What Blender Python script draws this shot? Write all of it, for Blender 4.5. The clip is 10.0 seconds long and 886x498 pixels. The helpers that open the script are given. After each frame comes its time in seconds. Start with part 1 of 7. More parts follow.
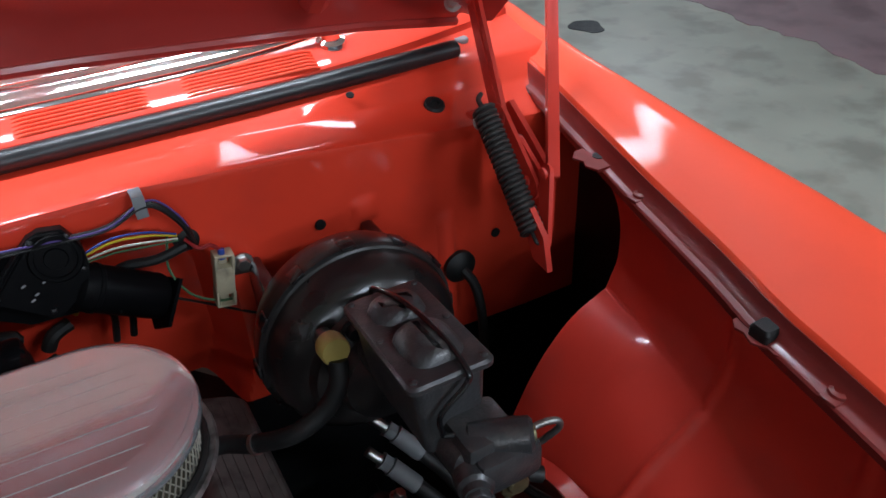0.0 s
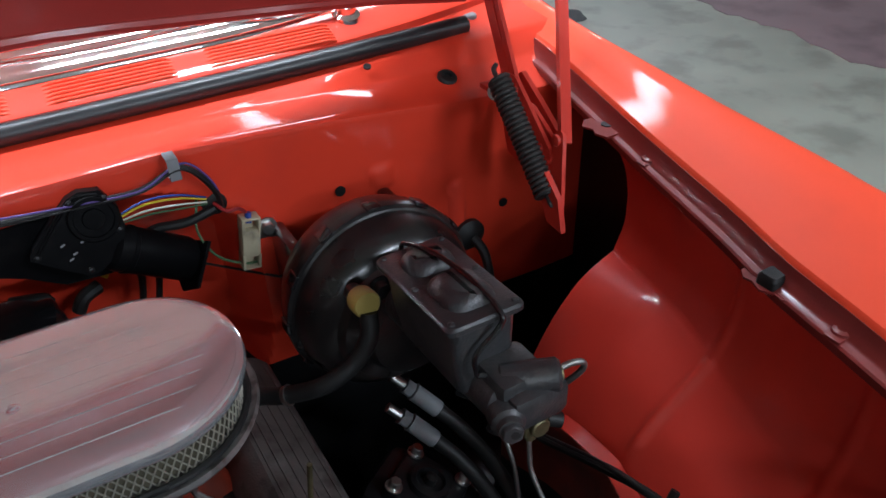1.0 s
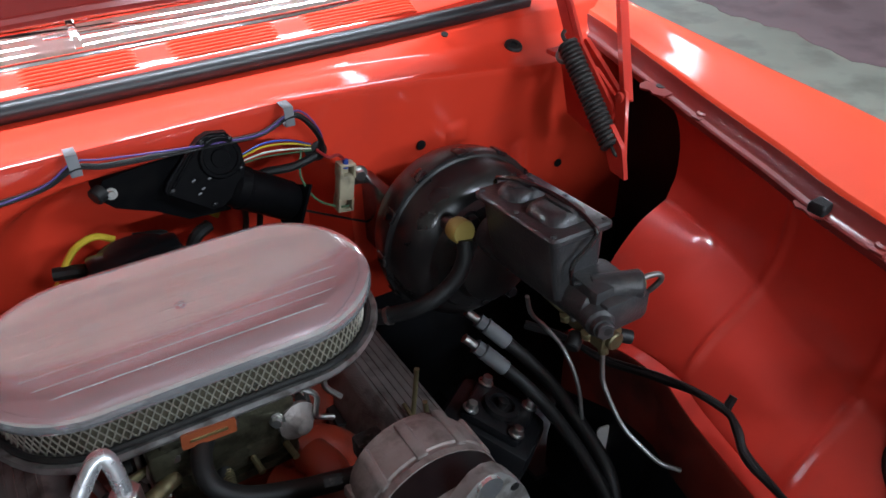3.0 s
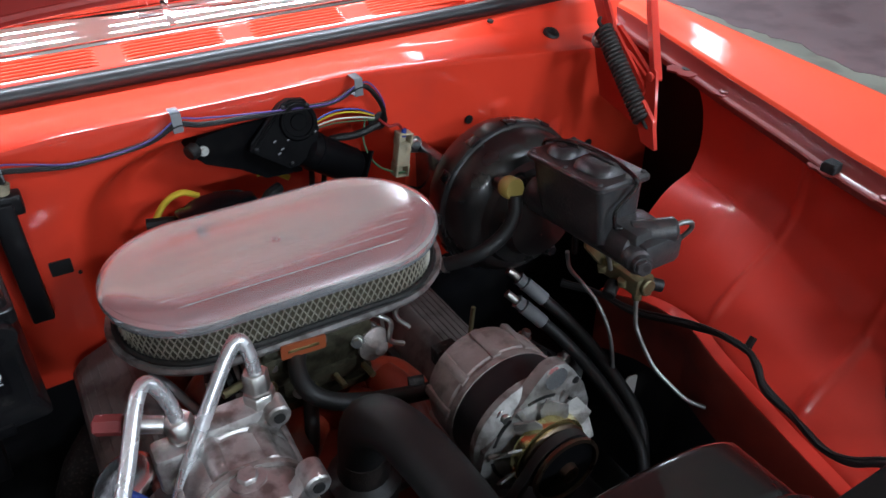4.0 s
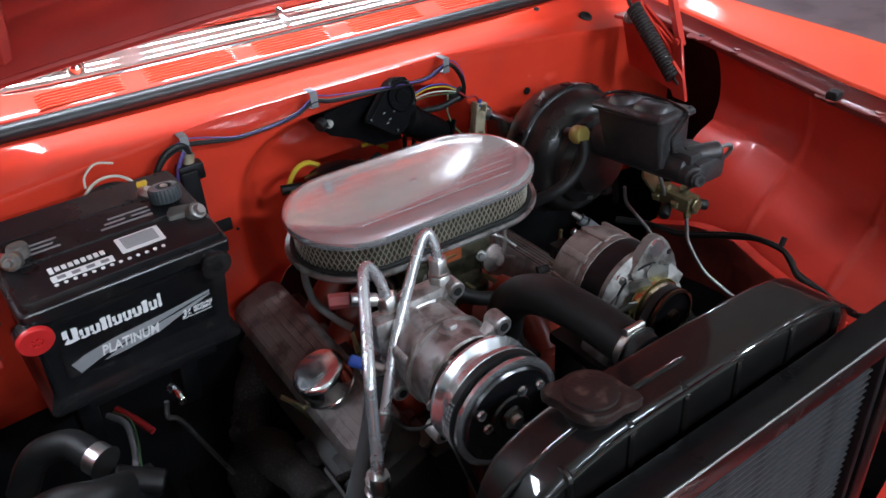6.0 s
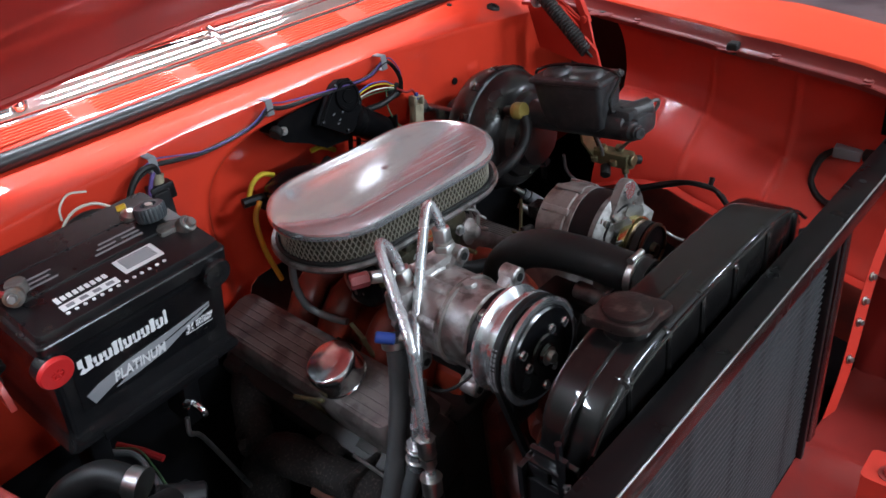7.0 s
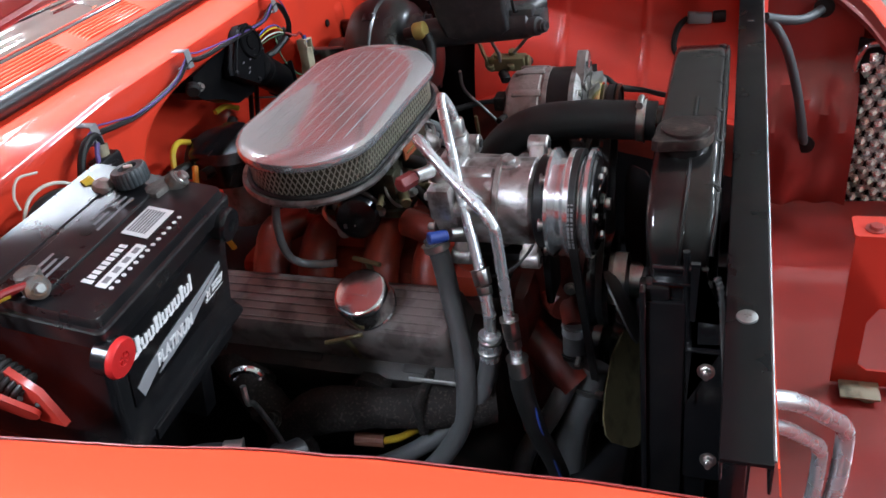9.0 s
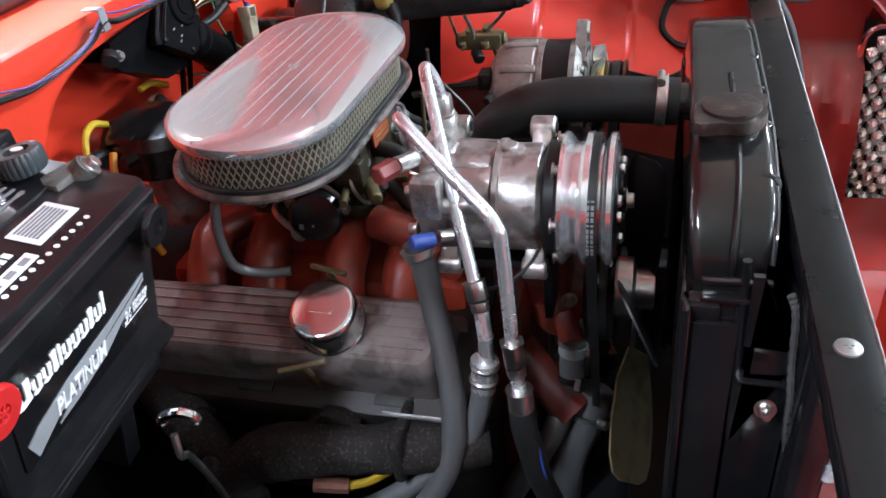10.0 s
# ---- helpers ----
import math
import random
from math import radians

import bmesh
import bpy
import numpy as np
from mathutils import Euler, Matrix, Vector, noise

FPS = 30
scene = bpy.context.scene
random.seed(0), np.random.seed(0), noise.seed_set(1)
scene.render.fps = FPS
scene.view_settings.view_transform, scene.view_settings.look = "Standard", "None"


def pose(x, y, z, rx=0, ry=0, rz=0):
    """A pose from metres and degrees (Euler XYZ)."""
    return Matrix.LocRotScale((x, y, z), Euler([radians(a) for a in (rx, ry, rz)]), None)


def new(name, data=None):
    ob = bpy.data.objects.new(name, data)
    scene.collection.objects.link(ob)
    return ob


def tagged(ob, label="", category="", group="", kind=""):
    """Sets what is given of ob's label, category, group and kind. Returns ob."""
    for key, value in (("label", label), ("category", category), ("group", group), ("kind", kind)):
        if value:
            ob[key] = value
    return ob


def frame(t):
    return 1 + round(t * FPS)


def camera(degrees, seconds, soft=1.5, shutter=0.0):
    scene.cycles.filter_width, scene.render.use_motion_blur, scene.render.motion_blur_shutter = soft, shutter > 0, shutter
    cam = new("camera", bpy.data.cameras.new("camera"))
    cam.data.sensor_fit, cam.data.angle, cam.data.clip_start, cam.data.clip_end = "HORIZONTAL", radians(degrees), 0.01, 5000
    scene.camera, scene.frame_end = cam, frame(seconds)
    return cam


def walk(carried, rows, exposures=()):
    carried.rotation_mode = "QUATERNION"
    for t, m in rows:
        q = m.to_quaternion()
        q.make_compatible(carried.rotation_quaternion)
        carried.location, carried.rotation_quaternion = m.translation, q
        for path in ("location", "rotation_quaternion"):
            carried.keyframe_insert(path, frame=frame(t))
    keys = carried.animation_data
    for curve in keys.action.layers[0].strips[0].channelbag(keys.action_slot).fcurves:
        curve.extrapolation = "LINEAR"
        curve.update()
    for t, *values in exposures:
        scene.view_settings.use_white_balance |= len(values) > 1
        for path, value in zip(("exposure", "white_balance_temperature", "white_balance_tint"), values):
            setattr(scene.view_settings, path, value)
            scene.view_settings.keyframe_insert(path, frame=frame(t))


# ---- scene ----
cam = camera(61.0, 10.0, soft=1.6)
# seconds, place in metres, turn in degrees
PATH = [
    (0.0, 0.0730, 0.0000, 1.4431, 55.517, 2.608, -29.634),
    (0.5, 0.0365, -0.0100, 1.4397, 55.123, 2.111, -30.482),
    (1.0, 0.0011, -0.0223, 1.4392, 54.909, 1.770, -31.243),
    (1.5, -0.0376, -0.0360, 1.4385, 54.972, 1.386, -32.011),
    (2.0, -0.0782, -0.0463, 1.4370, 54.962, 1.125, -32.038),
    (2.5, -0.1162, -0.0564, 1.4370, 55.041, 1.298, -31.610),
    (4.0, -0.2986, -0.1669, 1.4350, 56.523, 0.639, -30.962),
    (4.5, -0.3635, -0.2123, 1.4410, 57.222, 0.733, -30.262),
    (5.0, -0.4284, -0.2722, 1.4508, 57.828, 1.575, -30.308),
    (5.5, -0.5067, -0.3049, 1.4646, 57.948, 2.001, -30.941),
    (7.0, -0.7580, -0.2552, 1.4449, 58.635, 6.855, -47.307),
    (7.5, -0.8474, -0.2152, 1.4571, 58.687, 6.267, -54.064),
    (8.0, -0.9434, -0.1003, 1.4488, 57.586, 8.333, -63.140),
    (8.5, -1.0060, -0.0312, 1.4246, 55.750, 7.898, -68.409),
    (9.0, -1.0011, 0.0265, 1.3783, 55.307, 9.030, -71.585),
    (9.5, -0.9463, 0.0858, 1.3324, 55.225, 8.338, -73.703),
    (10.0, -0.8740, 0.1330, 1.2924, 54.512, 6.458, -75.581),
]
walk(cam, [(t, pose(x, y, z, rx, ry, rz)) for t, x, y, z, rx, ry, rz in PATH], exposures=[(0.0, -0.34), (2.5, 0.10), (5.5, 0.30), (7.5, 0.5), (8.5, 0.79), (9.0, 0.84), (10.0, 1.48)])

# ---- light: a hall with ceiling tubes, daylight shut out ----
world = bpy.data.worlds.new("hall_air")
scene.world = world
world.use_nodes = True
world.node_tree.nodes["Background"].inputs[0].default_value = (0.80, 0.88, 1.0, 1)
world.node_tree.nodes["Background"].inputs[1].default_value = 0.004
# place, turn in degrees, share of full power
LAMPS = [(-2.1, 1.3, 0, 0.7), (-0.7, 1.3, 0, 0.7), (0.7, 1.3, 0, 0.7), (-2.8, -5.2, 0, 1), (-0.8, -5.2, 0, 1), (1.2, -5.2, 0, 1), (-0.8, -7.6, 0, 1), (1.4, -2.4, 0, 1), (-0.4, 4.6, 0, 1), (-0.4, 8.2, 0, 1), (1.46, 2.40, 8, 0.18), (5.2, 5.6, 90, 1), (5.0, -3.2, 0, 1)]
LAMP_POWER = 95.0
CEILING_FILL = 0.45
LAMP_Z = 3.15


def tube_and_fill_lamp(x, y, z, turn, tilt, power):
    lamp = bpy.data.lights.new("tube_and_fill_light", "AREA")
    lamp.shape, lamp.size, lamp.size_y, lamp.energy, lamp.color = "RECTANGLE", 1.2, 0.20, power, (0.79, 0.910, 1.07)
    ob = new("tube_and_fill_light", lamp)
    ob.matrix_world = pose(x, y, z, tilt, 0, turn)
    return ob


# each fitting shines down between its tubes; an added upward lamp fills the ceiling
for lx, ly, turn, share in LAMPS:
    tube_and_fill_lamp(lx, ly, LAMP_Z - 0.07, turn, 0, LAMP_POWER * share)
    tube_and_fill_lamp(lx, ly, LAMP_Z + 0.05, turn, 180, LAMP_POWER * share * CEILING_FILL)

# ---- materials ----
def material(name, base, rough=0.5, metal=0.0, coat=0.0, vary=0.12, scale=30.0, fine=400.0, bump=0.1, dirt=None, dirt_scale=8.0, dirt_amount=0.0, stretch=(1, 1, 1), rough_vary=0.1, coat_rough=0.16, spec=0.5):
    m = bpy.data.materials.new(name)
    m.use_nodes = True
    nt = m.node_tree
    b = nt.nodes["Principled BSDF"]
    coord = nt.nodes.new("ShaderNodeTexCoord")
    mp = nt.nodes.new("ShaderNodeMapping")
    mp.inputs["Scale"].default_value = stretch
    nt.links.new(coord.outputs["Object"], mp.inputs[0])

    def tex(s, detail=4.0):
        n = nt.nodes.new("ShaderNodeTexNoise")
        n.inputs["Scale"].default_value = s
        n.inputs["Detail"].default_value = detail
        nt.links.new(mp.outputs[0], n.inputs["Vector"])
        return n
    big, small = tex(scale), tex(fine, 2.0)
    ramp = nt.nodes.new("ShaderNodeMix")
    ramp.data_type = "RGBA"
    lo = tuple(c * (1 - vary) for c in base)
    hi = tuple(min(1.0, c * (1 + vary)) for c in base)
    ramp.inputs[6].default_value = (*lo, 1)
    ramp.inputs[7].default_value = (*hi, 1)
    nt.links.new(big.outputs[0], ramp.inputs[0])
    colour = ramp.outputs[2]
    if dirt:
        dt = tex(dirt_scale, 8.0)
        rng = nt.nodes.new("ShaderNodeMapRange")
        rng.inputs[1].default_value, rng.inputs[2].default_value = 0.62 - 0.25 * dirt_amount, 0.72 - 0.15 * dirt_amount
        nt.links.new(dt.outputs[0], rng.inputs[0])
        mul = nt.nodes.new("ShaderNodeMath")
        mul.operation = "MULTIPLY"
        mul.inputs[1].default_value = min(1.0, dirt_amount * 1.3)
        nt.links.new(rng.outputs[0], mul.inputs[0])
        mx = nt.nodes.new("ShaderNodeMix")
        mx.data_type = "RGBA"
        mx.inputs[7].default_value = (*dirt, 1)
        nt.links.new(mul.outputs[0], mx.inputs[0])
        nt.links.new(colour, mx.inputs[6])
        colour = mx.outputs[2]
    nt.links.new(colour, b.inputs["Base Color"])
    b.inputs["Metallic"].default_value = metal
    rr = nt.nodes.new("ShaderNodeMapRange")
    rr.inputs[3].default_value, rr.inputs[4].default_value = max(0.02, rough - rough_vary), min(1.0, rough + rough_vary)
    nt.links.new(big.outputs[0], rr.inputs[0])
    nt.links.new(rr.outputs[0], b.inputs["Roughness"])
    b.inputs["Coat Weight"].default_value = coat
    b.inputs["Coat Roughness"].default_value = coat_rough
    b.inputs["Specular IOR Level"].default_value = spec
    if bump:
        bp = nt.nodes.new("ShaderNodeBump")
        bp.inputs["Strength"].default_value = bump
        bp.inputs["Distance"].default_value = 0.001
        nt.links.new(small.outputs[0], bp.inputs["Height"])
        nt.links.new(bp.outputs[0], b.inputs["Normal"])
    return m


def glow(name, colour, strength):
    m = bpy.data.materials.new(name)
    m.use_nodes = True
    b = m.node_tree.nodes["Principled BSDF"]
    b.inputs["Emission Color"].default_value = (*colour, 1)
    b.inputs["Emission Strength"].default_value = strength
    return m


RED = material("red_paint", (0.80, 0.068, 0.026), 0.55, 0, 0.6, 0.06, 6, 900, 0.02, (0.5, 0.04, 0.025), 5, 0.10, coat_rough=0.06, spec=0.2)
# same body paint as RED, darkened for the shade inside the bay
RED_IN = material("red_paint_shaded", (0.60, 0.040, 0.024), 0.5, 0, 0.5, 0.16, 9, 300, 0.05, (0.42, 0.050, 0.040), 6, 0.35, coat_rough=0.15, spec=0.2)
# firewall's own tone of the same body red
RED_WALL = material("red_firewall_paint", (0.70, 0.047, 0.021), 0.5, 0, 0.8, 0.10, 9, 300, 0.03, (0.46, 0.040, 0.028), 6, 0.22, coat_rough=0.055, spec=0.15)
ENGINE_RED = material("engine_enamel", (0.30, 0.034, 0.015), 0.42, 0, 0.25, 0.35, 25, 300, 0.25, (0.05, 0.016, 0.011), 9, 0.55)
BLACK = material("gloss_black_paint", (0.007, 0.007, 0.008), 0.24, 0, 0.5, 0.3, 18, 500, 0.05, (0.024, 0.020, 0.018), 12, 0.3)
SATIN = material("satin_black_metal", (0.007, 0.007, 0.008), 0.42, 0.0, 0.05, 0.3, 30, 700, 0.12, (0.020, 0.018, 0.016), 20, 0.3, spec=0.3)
CAST_BLACK = material("painted_cast_iron", (0.046, 0.046, 0.048), 0.38, 0.3, 0.15, 0.35, 40, 350, 0.6, (0.085, 0.078, 0.073), 50, 0.45)
PLASTIC = material("black_plastic", (0.010, 0.010, 0.011), 0.20, 0, 0, 0.25, 30, 900, 0.08, (0.04, 0.037, 0.034), 18, 0.25)
RUBBER = material("black_rubber", (0.010, 0.010, 0.010), 0.5, 0, 0, 0.3, 30, 900, 0.25, (0.026, 0.024, 0.023), 16, 0.35, spec=0.35)
SEAL = material("rubber_seal", (0.014, 0.015, 0.016), 0.36, 0, 0, 0.25, 24, 900, 0.05, (0.05, 0.05, 0.05), 16, 0.2)
CHROME = material("chrome", (0.86, 0.87, 0.88), 0.07, 1, 0, 0.03, 12, 300, 0.03, None, 8, 0, (1, 1, 1), 0.04)
POLISHED = material("polished_aluminium", (0.80, 0.805, 0.825), 0.12, 0.76, 0, 0.07, 14, 260, 0.02, (0.68, 0.675, 0.685), 9, 0.4, (1, 5, 5), 0.05)
ALU = material("cast_aluminium", (0.46, 0.445, 0.435), 0.38, 0.8, 0, 0.3, 45, 220, 0.6, (0.17, 0.15, 0.135), 48, 0.65)
ALU_DULL = material("weathered_aluminium", (0.27, 0.235, 0.22), 0.5, 0.45, 0, 0.25, 60, 220, 0.7, (0.12, 0.095, 0.085), 55, 0.5)
TUBE_ALU = material("aluminium_tube", (0.70, 0.71, 0.73), 0.27, 0.78, 0, 0.15, 40, 400, 0.2)
STEEL = material("zinc_plated_steel", (0.56, 0.56, 0.54), 0.32, 1, 0, 0.15, 60, 500, 0.2, (0.22, 0.19, 0.15), 40, 0.3)
GOLD = material("yellow_zinc", (0.52, 0.43, 0.20), 0.32, 0.9, 0, 0.25, 60, 400, 0.15, (0.16, 0.12, 0.06), 50, 0.4)
BRASS = material("tarnished_brass", (0.20, 0.17, 0.09), 0.46, 0.7, 0, 0.25, 50, 400, 0.3, (0.07, 0.06, 0.035), 30, 0.5)
VALVE = material("ribbed_valve_cover_metal", (0.20, 0.175, 0.165), 0.46, 0.45, 0, 0.3, 26, 420, 0.5, (0.07, 0.055, 0.05), 30, 0.6)
RUST = material("rusty_cast_iron", (0.010, 0.008, 0.0075), 0.8, 0.0, 0, 0.4, 60, 180, 1.0, (0.10, 0.080, 0.068), 260, 0.30, spec=0.25)
MESH_METAL = material("expanded_mesh_metal", (0.78, 0.75, 0.65), 0.35, 0.8, 0, 0.1, 40, 400, 0.1)
FILTER = material("filter_paper", (0.085, 0.072, 0.045), 0.9, 0, 0, 0.2, 90, 300, 0.2)
FIN = material("condenser_fin", (0.125, 0.125, 0.132), 0.42, 0.6, 0, 0.3, 60, 300, 0.2, (0.035, 0.033, 0.032), 50, 0.4)
CONCRETE = material("polished_concrete", (0.250, 0.256, 0.212), 0.45, 0, 0, 0.30, 3.2, 60, 0.15, (0.14, 0.138, 0.115), 4.2, 0.5)
STAINED = material("stained_concrete", (0.185, 0.125, 0.130), 0.55, 0, 0, 0.25, 5.0, 60, 0.15, (0.115, 0.070, 0.076), 3.4, 0.55)
WALL = material("painted_block", (0.6, 0.6, 0.58), 0.8, 0, 0, 0.08, 1.5, 80, 0.2)
CEIL = material("ceiling_board", (0.80, 0.80, 0.78), 0.9, 0, 0, 0.06, 1.5, 80, 0.2)
TUBE_GLOW = glow("lit_tube", (0.87, 0.94, 1.0), 9.0)
PULLEY = material("machined_steel", (0.84, 0.86, 0.88), 0.17, 0.9, 0, 0.08, 40, 500, 0.05, None, 8, 0, (1, 1, 1), 0.06)
DUSTY_RED = material("dusty_red_paint", (0.32, 0.026, 0.020), 0.45, 0, 0.8, 0.22, 9, 400, 0.10, (0.20, 0.036, 0.032), 6, 0.45, coat_rough=0.09)
# fender lip red with the bonnet's shade mixed in; lip clips share it
SEAT_SHADE_RED = material("shaded_flange_red", (0.20, 0.018, 0.014), 0.5, 0, 0.4, 0.2, 9, 400, 0.1, (0.12, 0.018, 0.015), 8, 0.4, coat_rough=0.18)
# underside tone: darker than the outer skin's red, under a rougher coat
HOOD_RED = material("dull_dark_bonnet_red", (0.36, 0.027, 0.021), 0.5, 0, 0.4, 0.2, 7, 400, 0.1, (0.24, 0.028, 0.023), 6, 0.4, coat_rough=0.2)
LID_PLASTIC = material("glossy_lid_plastic", (0.009, 0.009, 0.010), 0.3, 0, 0.5, 0.25, 30, 900, 0.03, (0.03, 0.028, 0.026), 18, 0.3, coat_rough=0.18, spec=0.3)
KNOB = material("grey_knob_plastic", (0.045, 0.055, 0.060), 0.42, 0, 0, 0.2, 40, 600, 0.1)
CAP = material("rusted_black_cap", (0.022, 0.014, 0.013), 0.32, 0.15, 0.1, 0.35, 40, 300, 0.4, (0.11, 0.075, 0.062), 70, 0.35)
BRIGHT = material("bright_white_print", (0.9, 0.9, 0.9), 0.5, 0, 0, 0.03, 80, 500, 0.03)
TAB_WHITE = material("greyed_white_plastic", (0.50, 0.49, 0.46), 0.5, 0, 0, 0.1, 60, 400, 0.1)
PUMP_AND_SHADE_RED = material("pump_enamel_and_flange_shade", (0.15, 0.020, 0.012), 0.42, 0, 0.2, 0.3, 25, 300, 0.25, (0.03, 0.012, 0.01), 14, 0.5)
PALE_SHEET = material("pale_mirrored_sheet", (0.55, 0.54, 0.52), 0.5, 0, 0, 0.06, 6, 400, 0.1)
MOTOR = material("black_motor_enamel", (0.004, 0.004, 0.0045), 0.42, 0, 0, 0.3, 30, 500, 0.1, (0.010, 0.009, 0.008), 30, 0.25, spec=0.07)
ZINC = material("dull_yellow_zinc", (0.30, 0.28, 0.20), 0.42, 0.75, 0, 0.25, 40, 300, 0.2, (0.12, 0.10, 0.07), 40, 0.4)
SHADE_IRON = material("shade_black_iron", (0.014, 0.012, 0.011), 0.55, 0.1, 0, 0.35, 30, 260, 0.6, (0.045, 0.03, 0.025), 30, 0.4)
BOOSTER = material("dull_black_shell", (0.011, 0.010, 0.010), 0.30, 0.0, 0.4, 0.3, 22, 300, 0.08, (0.030, 0.025, 0.023), 14, 0.4, coat_rough=0.12, spec=0.4)
GRILLE = material("dusty_grille_metal", (0.72, 0.74, 0.72), 0.28, 0.9, 0, 0.15, 40, 400, 0.1, (0.35, 0.33, 0.30), 30, 0.3)
CLEAR = material("cloudy_plastic_tube", (0.06, 0.06, 0.06), 0.18, 0, 0.5, 0.3, 40, 400, 0.4)
PIPE = material("dull_steel_pipe", (0.30, 0.30, 0.29), 0.42, 0.9, 0, 0.2, 60, 500, 0.2, (0.12, 0.10, 0.08), 40, 0.4)
CARB = material("stained_carburettor_alloy", (0.085, 0.080, 0.052), 0.38, 0.6, 0, 0.45, 60, 260, 0.6, (0.022, 0.018, 0.012), 60, 0.6)
BAR = material("worn_black_bar_paint", (0.005, 0.005, 0.0055), 0.30, 0, 0.3, 0.35, 24, 500, 0.02, (0.012, 0.009, 0.008), 34, 0.3, coat_rough=0.10, spec=0.10)
BADGE = material("orange_brown_badge", (0.26, 0.06, 0.02), 0.5, 0, 0, 0.15, 60, 300, 0.1)
BRONZE = material("dark_bronze_pulley", (0.12, 0.085, 0.06), 0.3, 0.9, 0, 0.25, 50, 300, 0.1)
SPACER = material("bright_yellow_zinc", (0.72, 0.62, 0.28), 0.20, 0.95, 0, 0.15, 60, 400, 0.08)
ALT_ALU = material("dusty_die_cast_alloy", (0.27, 0.262, 0.25), 0.5, 0.45, 0, 0.3, 50, 240, 0.7, (0.09, 0.078, 0.068), 60, 0.6)
CAP_CHROME = material("worn_chrome", (0.74, 0.74, 0.75), 0.17, 1, 0, 0.08, 30, 400, 0.06, (0.5, 0.48, 0.46), 30, 0.3, (1, 1, 1), 0.06)
HOSE_GREY = material("dusty_grey_hose", (0.07, 0.072, 0.075), 0.55, 0, 0, 0.25, 20, 900, 0.2, (0.12, 0.115, 0.11), 14, 0.3)
TANK_PAINT = material("dusty_black_tank_paint", (0.006, 0.0055, 0.0055), 0.4, 0.0, 1.0, 0.35, 24, 300, 0.06, (0.018, 0.013, 0.011), 60, 0.2, coat_rough=0.04, spec=0.12)
WHITE = material("white_print", (0.78, 0.78, 0.78), 0.45, 0, 0, 0.05, 80, 500, 0.03)
SILVER = material("silver_print", (0.42, 0.43, 0.45), 0.38, 0.3, 0, 0.25, 14, 500, 0.03)
GREY = material("grey_print", (0.22, 0.22, 0.23), 0.5, 0, 0, 0.1, 60, 500, 0.03)
RED_CAP = material("red_plastic", (0.60, 0.022, 0.022), 0.42, 0, 0, 0.12, 60, 500, 0.1)
YELLOW = material("yellow_insulation", (0.62, 0.42, 0.03), 0.45, 0, 0, 0.12, 60, 500, 0.05)
ORANGE = material("orange_insulation", (0.60, 0.26, 0.02), 0.45, 0, 0, 0.12, 60, 500, 0.05)
BLUE = material("blue_plastic", (0.02, 0.05, 0.24), 0.45, 0, 0, 0.12, 60, 500, 0.05)
PURPLE = material("purple_insulation", (0.10, 0.06, 0.22), 0.45, 0, 0, 0.12, 60, 500, 0.05)
WHITE_WIRE = material("white_insulation", (0.60, 0.56, 0.47), 0.5, 0, 0, 0.12, 60, 500, 0.05)
RED_WIRE = material("red_insulation", (0.26, 0.015, 0.016), 0.4, 0, 0, 0.12, 60, 500, 0.05)
GREEN = material("green_insulation", (0.05, 0.11, 0.05), 0.5, 0, 0, 0.12, 60, 500, 0.05)
VALVE_CAP = material("aged_yellow_plastic", (0.36, 0.27, 0.07), 0.5, 0, 0, 0.12, 60, 500, 0.1)
GREY_CLIP = material("grey_tape", (0.20, 0.21, 0.22), 0.5, 0, 0, 0.1, 60, 500, 0.1)
CERAMIC = material("dirty_ceramic", (0.36, 0.31, 0.21), 0.6, 0, 0, 0.2, 60, 400, 0.3, (0.10, 0.09, 0.06), 40, 0.5)
CORROSION = material("corroded_lead", (0.13, 0.12, 0.11), 0.65, 0.3, 0, 0.4, 120, 260, 0.8, (0.22, 0.10, 0.04), 60, 0.45)
GLASS = material("windscreen_glass", (0.9, 0.95, 0.93), 0.02, 0, 0, 0.01, 4, 100, 0, None, 8, 0, (1, 1, 1), 0.0)
GLASS.node_tree.nodes["Principled BSDF"].inputs["Transmission Weight"].default_value = 1.0
GLASS.node_tree.nodes["Principled BSDF"].inputs["IOR"].default_value = 1.45


# ---- mesh tools ----
# the plan is drawn in units of 0.9 m, with its zero 5 cm above the hall's floor
PLAN = Matrix.Translation((0, 0, 0.05)) @ Matrix.Scale(0.9, 4)
FLOOR = -0.05 / 0.9


def thing(name, at, label, category, group="", kind=""):
    ob = new(name)
    ob.location = PLAN @ Vector(at)
    ob.empty_display_size = 0.05
    return tagged(ob, label, category, group, kind)


def part(name, bm, mat, parent, label="", sharp=34.0):
    """Links a bmesh in world coordinates as one mesh object under parent."""
    bmesh.ops.recalc_face_normals(bm, faces=bm.faces)
    bmesh.ops.transform(bm, matrix=PLAN, verts=bm.verts)
    lim = radians(sharp)
    for f in bm.faces:
        f.smooth = True
    for e in bm.edges:
        if len(e.link_faces) == 2 and e.calc_face_angle(0.0) > lim:
            e.smooth = False
    me = bpy.data.meshes.new(name)
    bm.to_mesh(me)
    bm.free()
    me.materials.append(mat)
    ob = new(name, me)
    if parent is not None:
        # a thing's Empty stands at its base; a part's own parts lie in the same coordinates
        ob.parent = parent
        if parent.parent is None and parent.data is None:
            ob.location = -parent.location
    if label:
        ob["label"] = label
    return ob


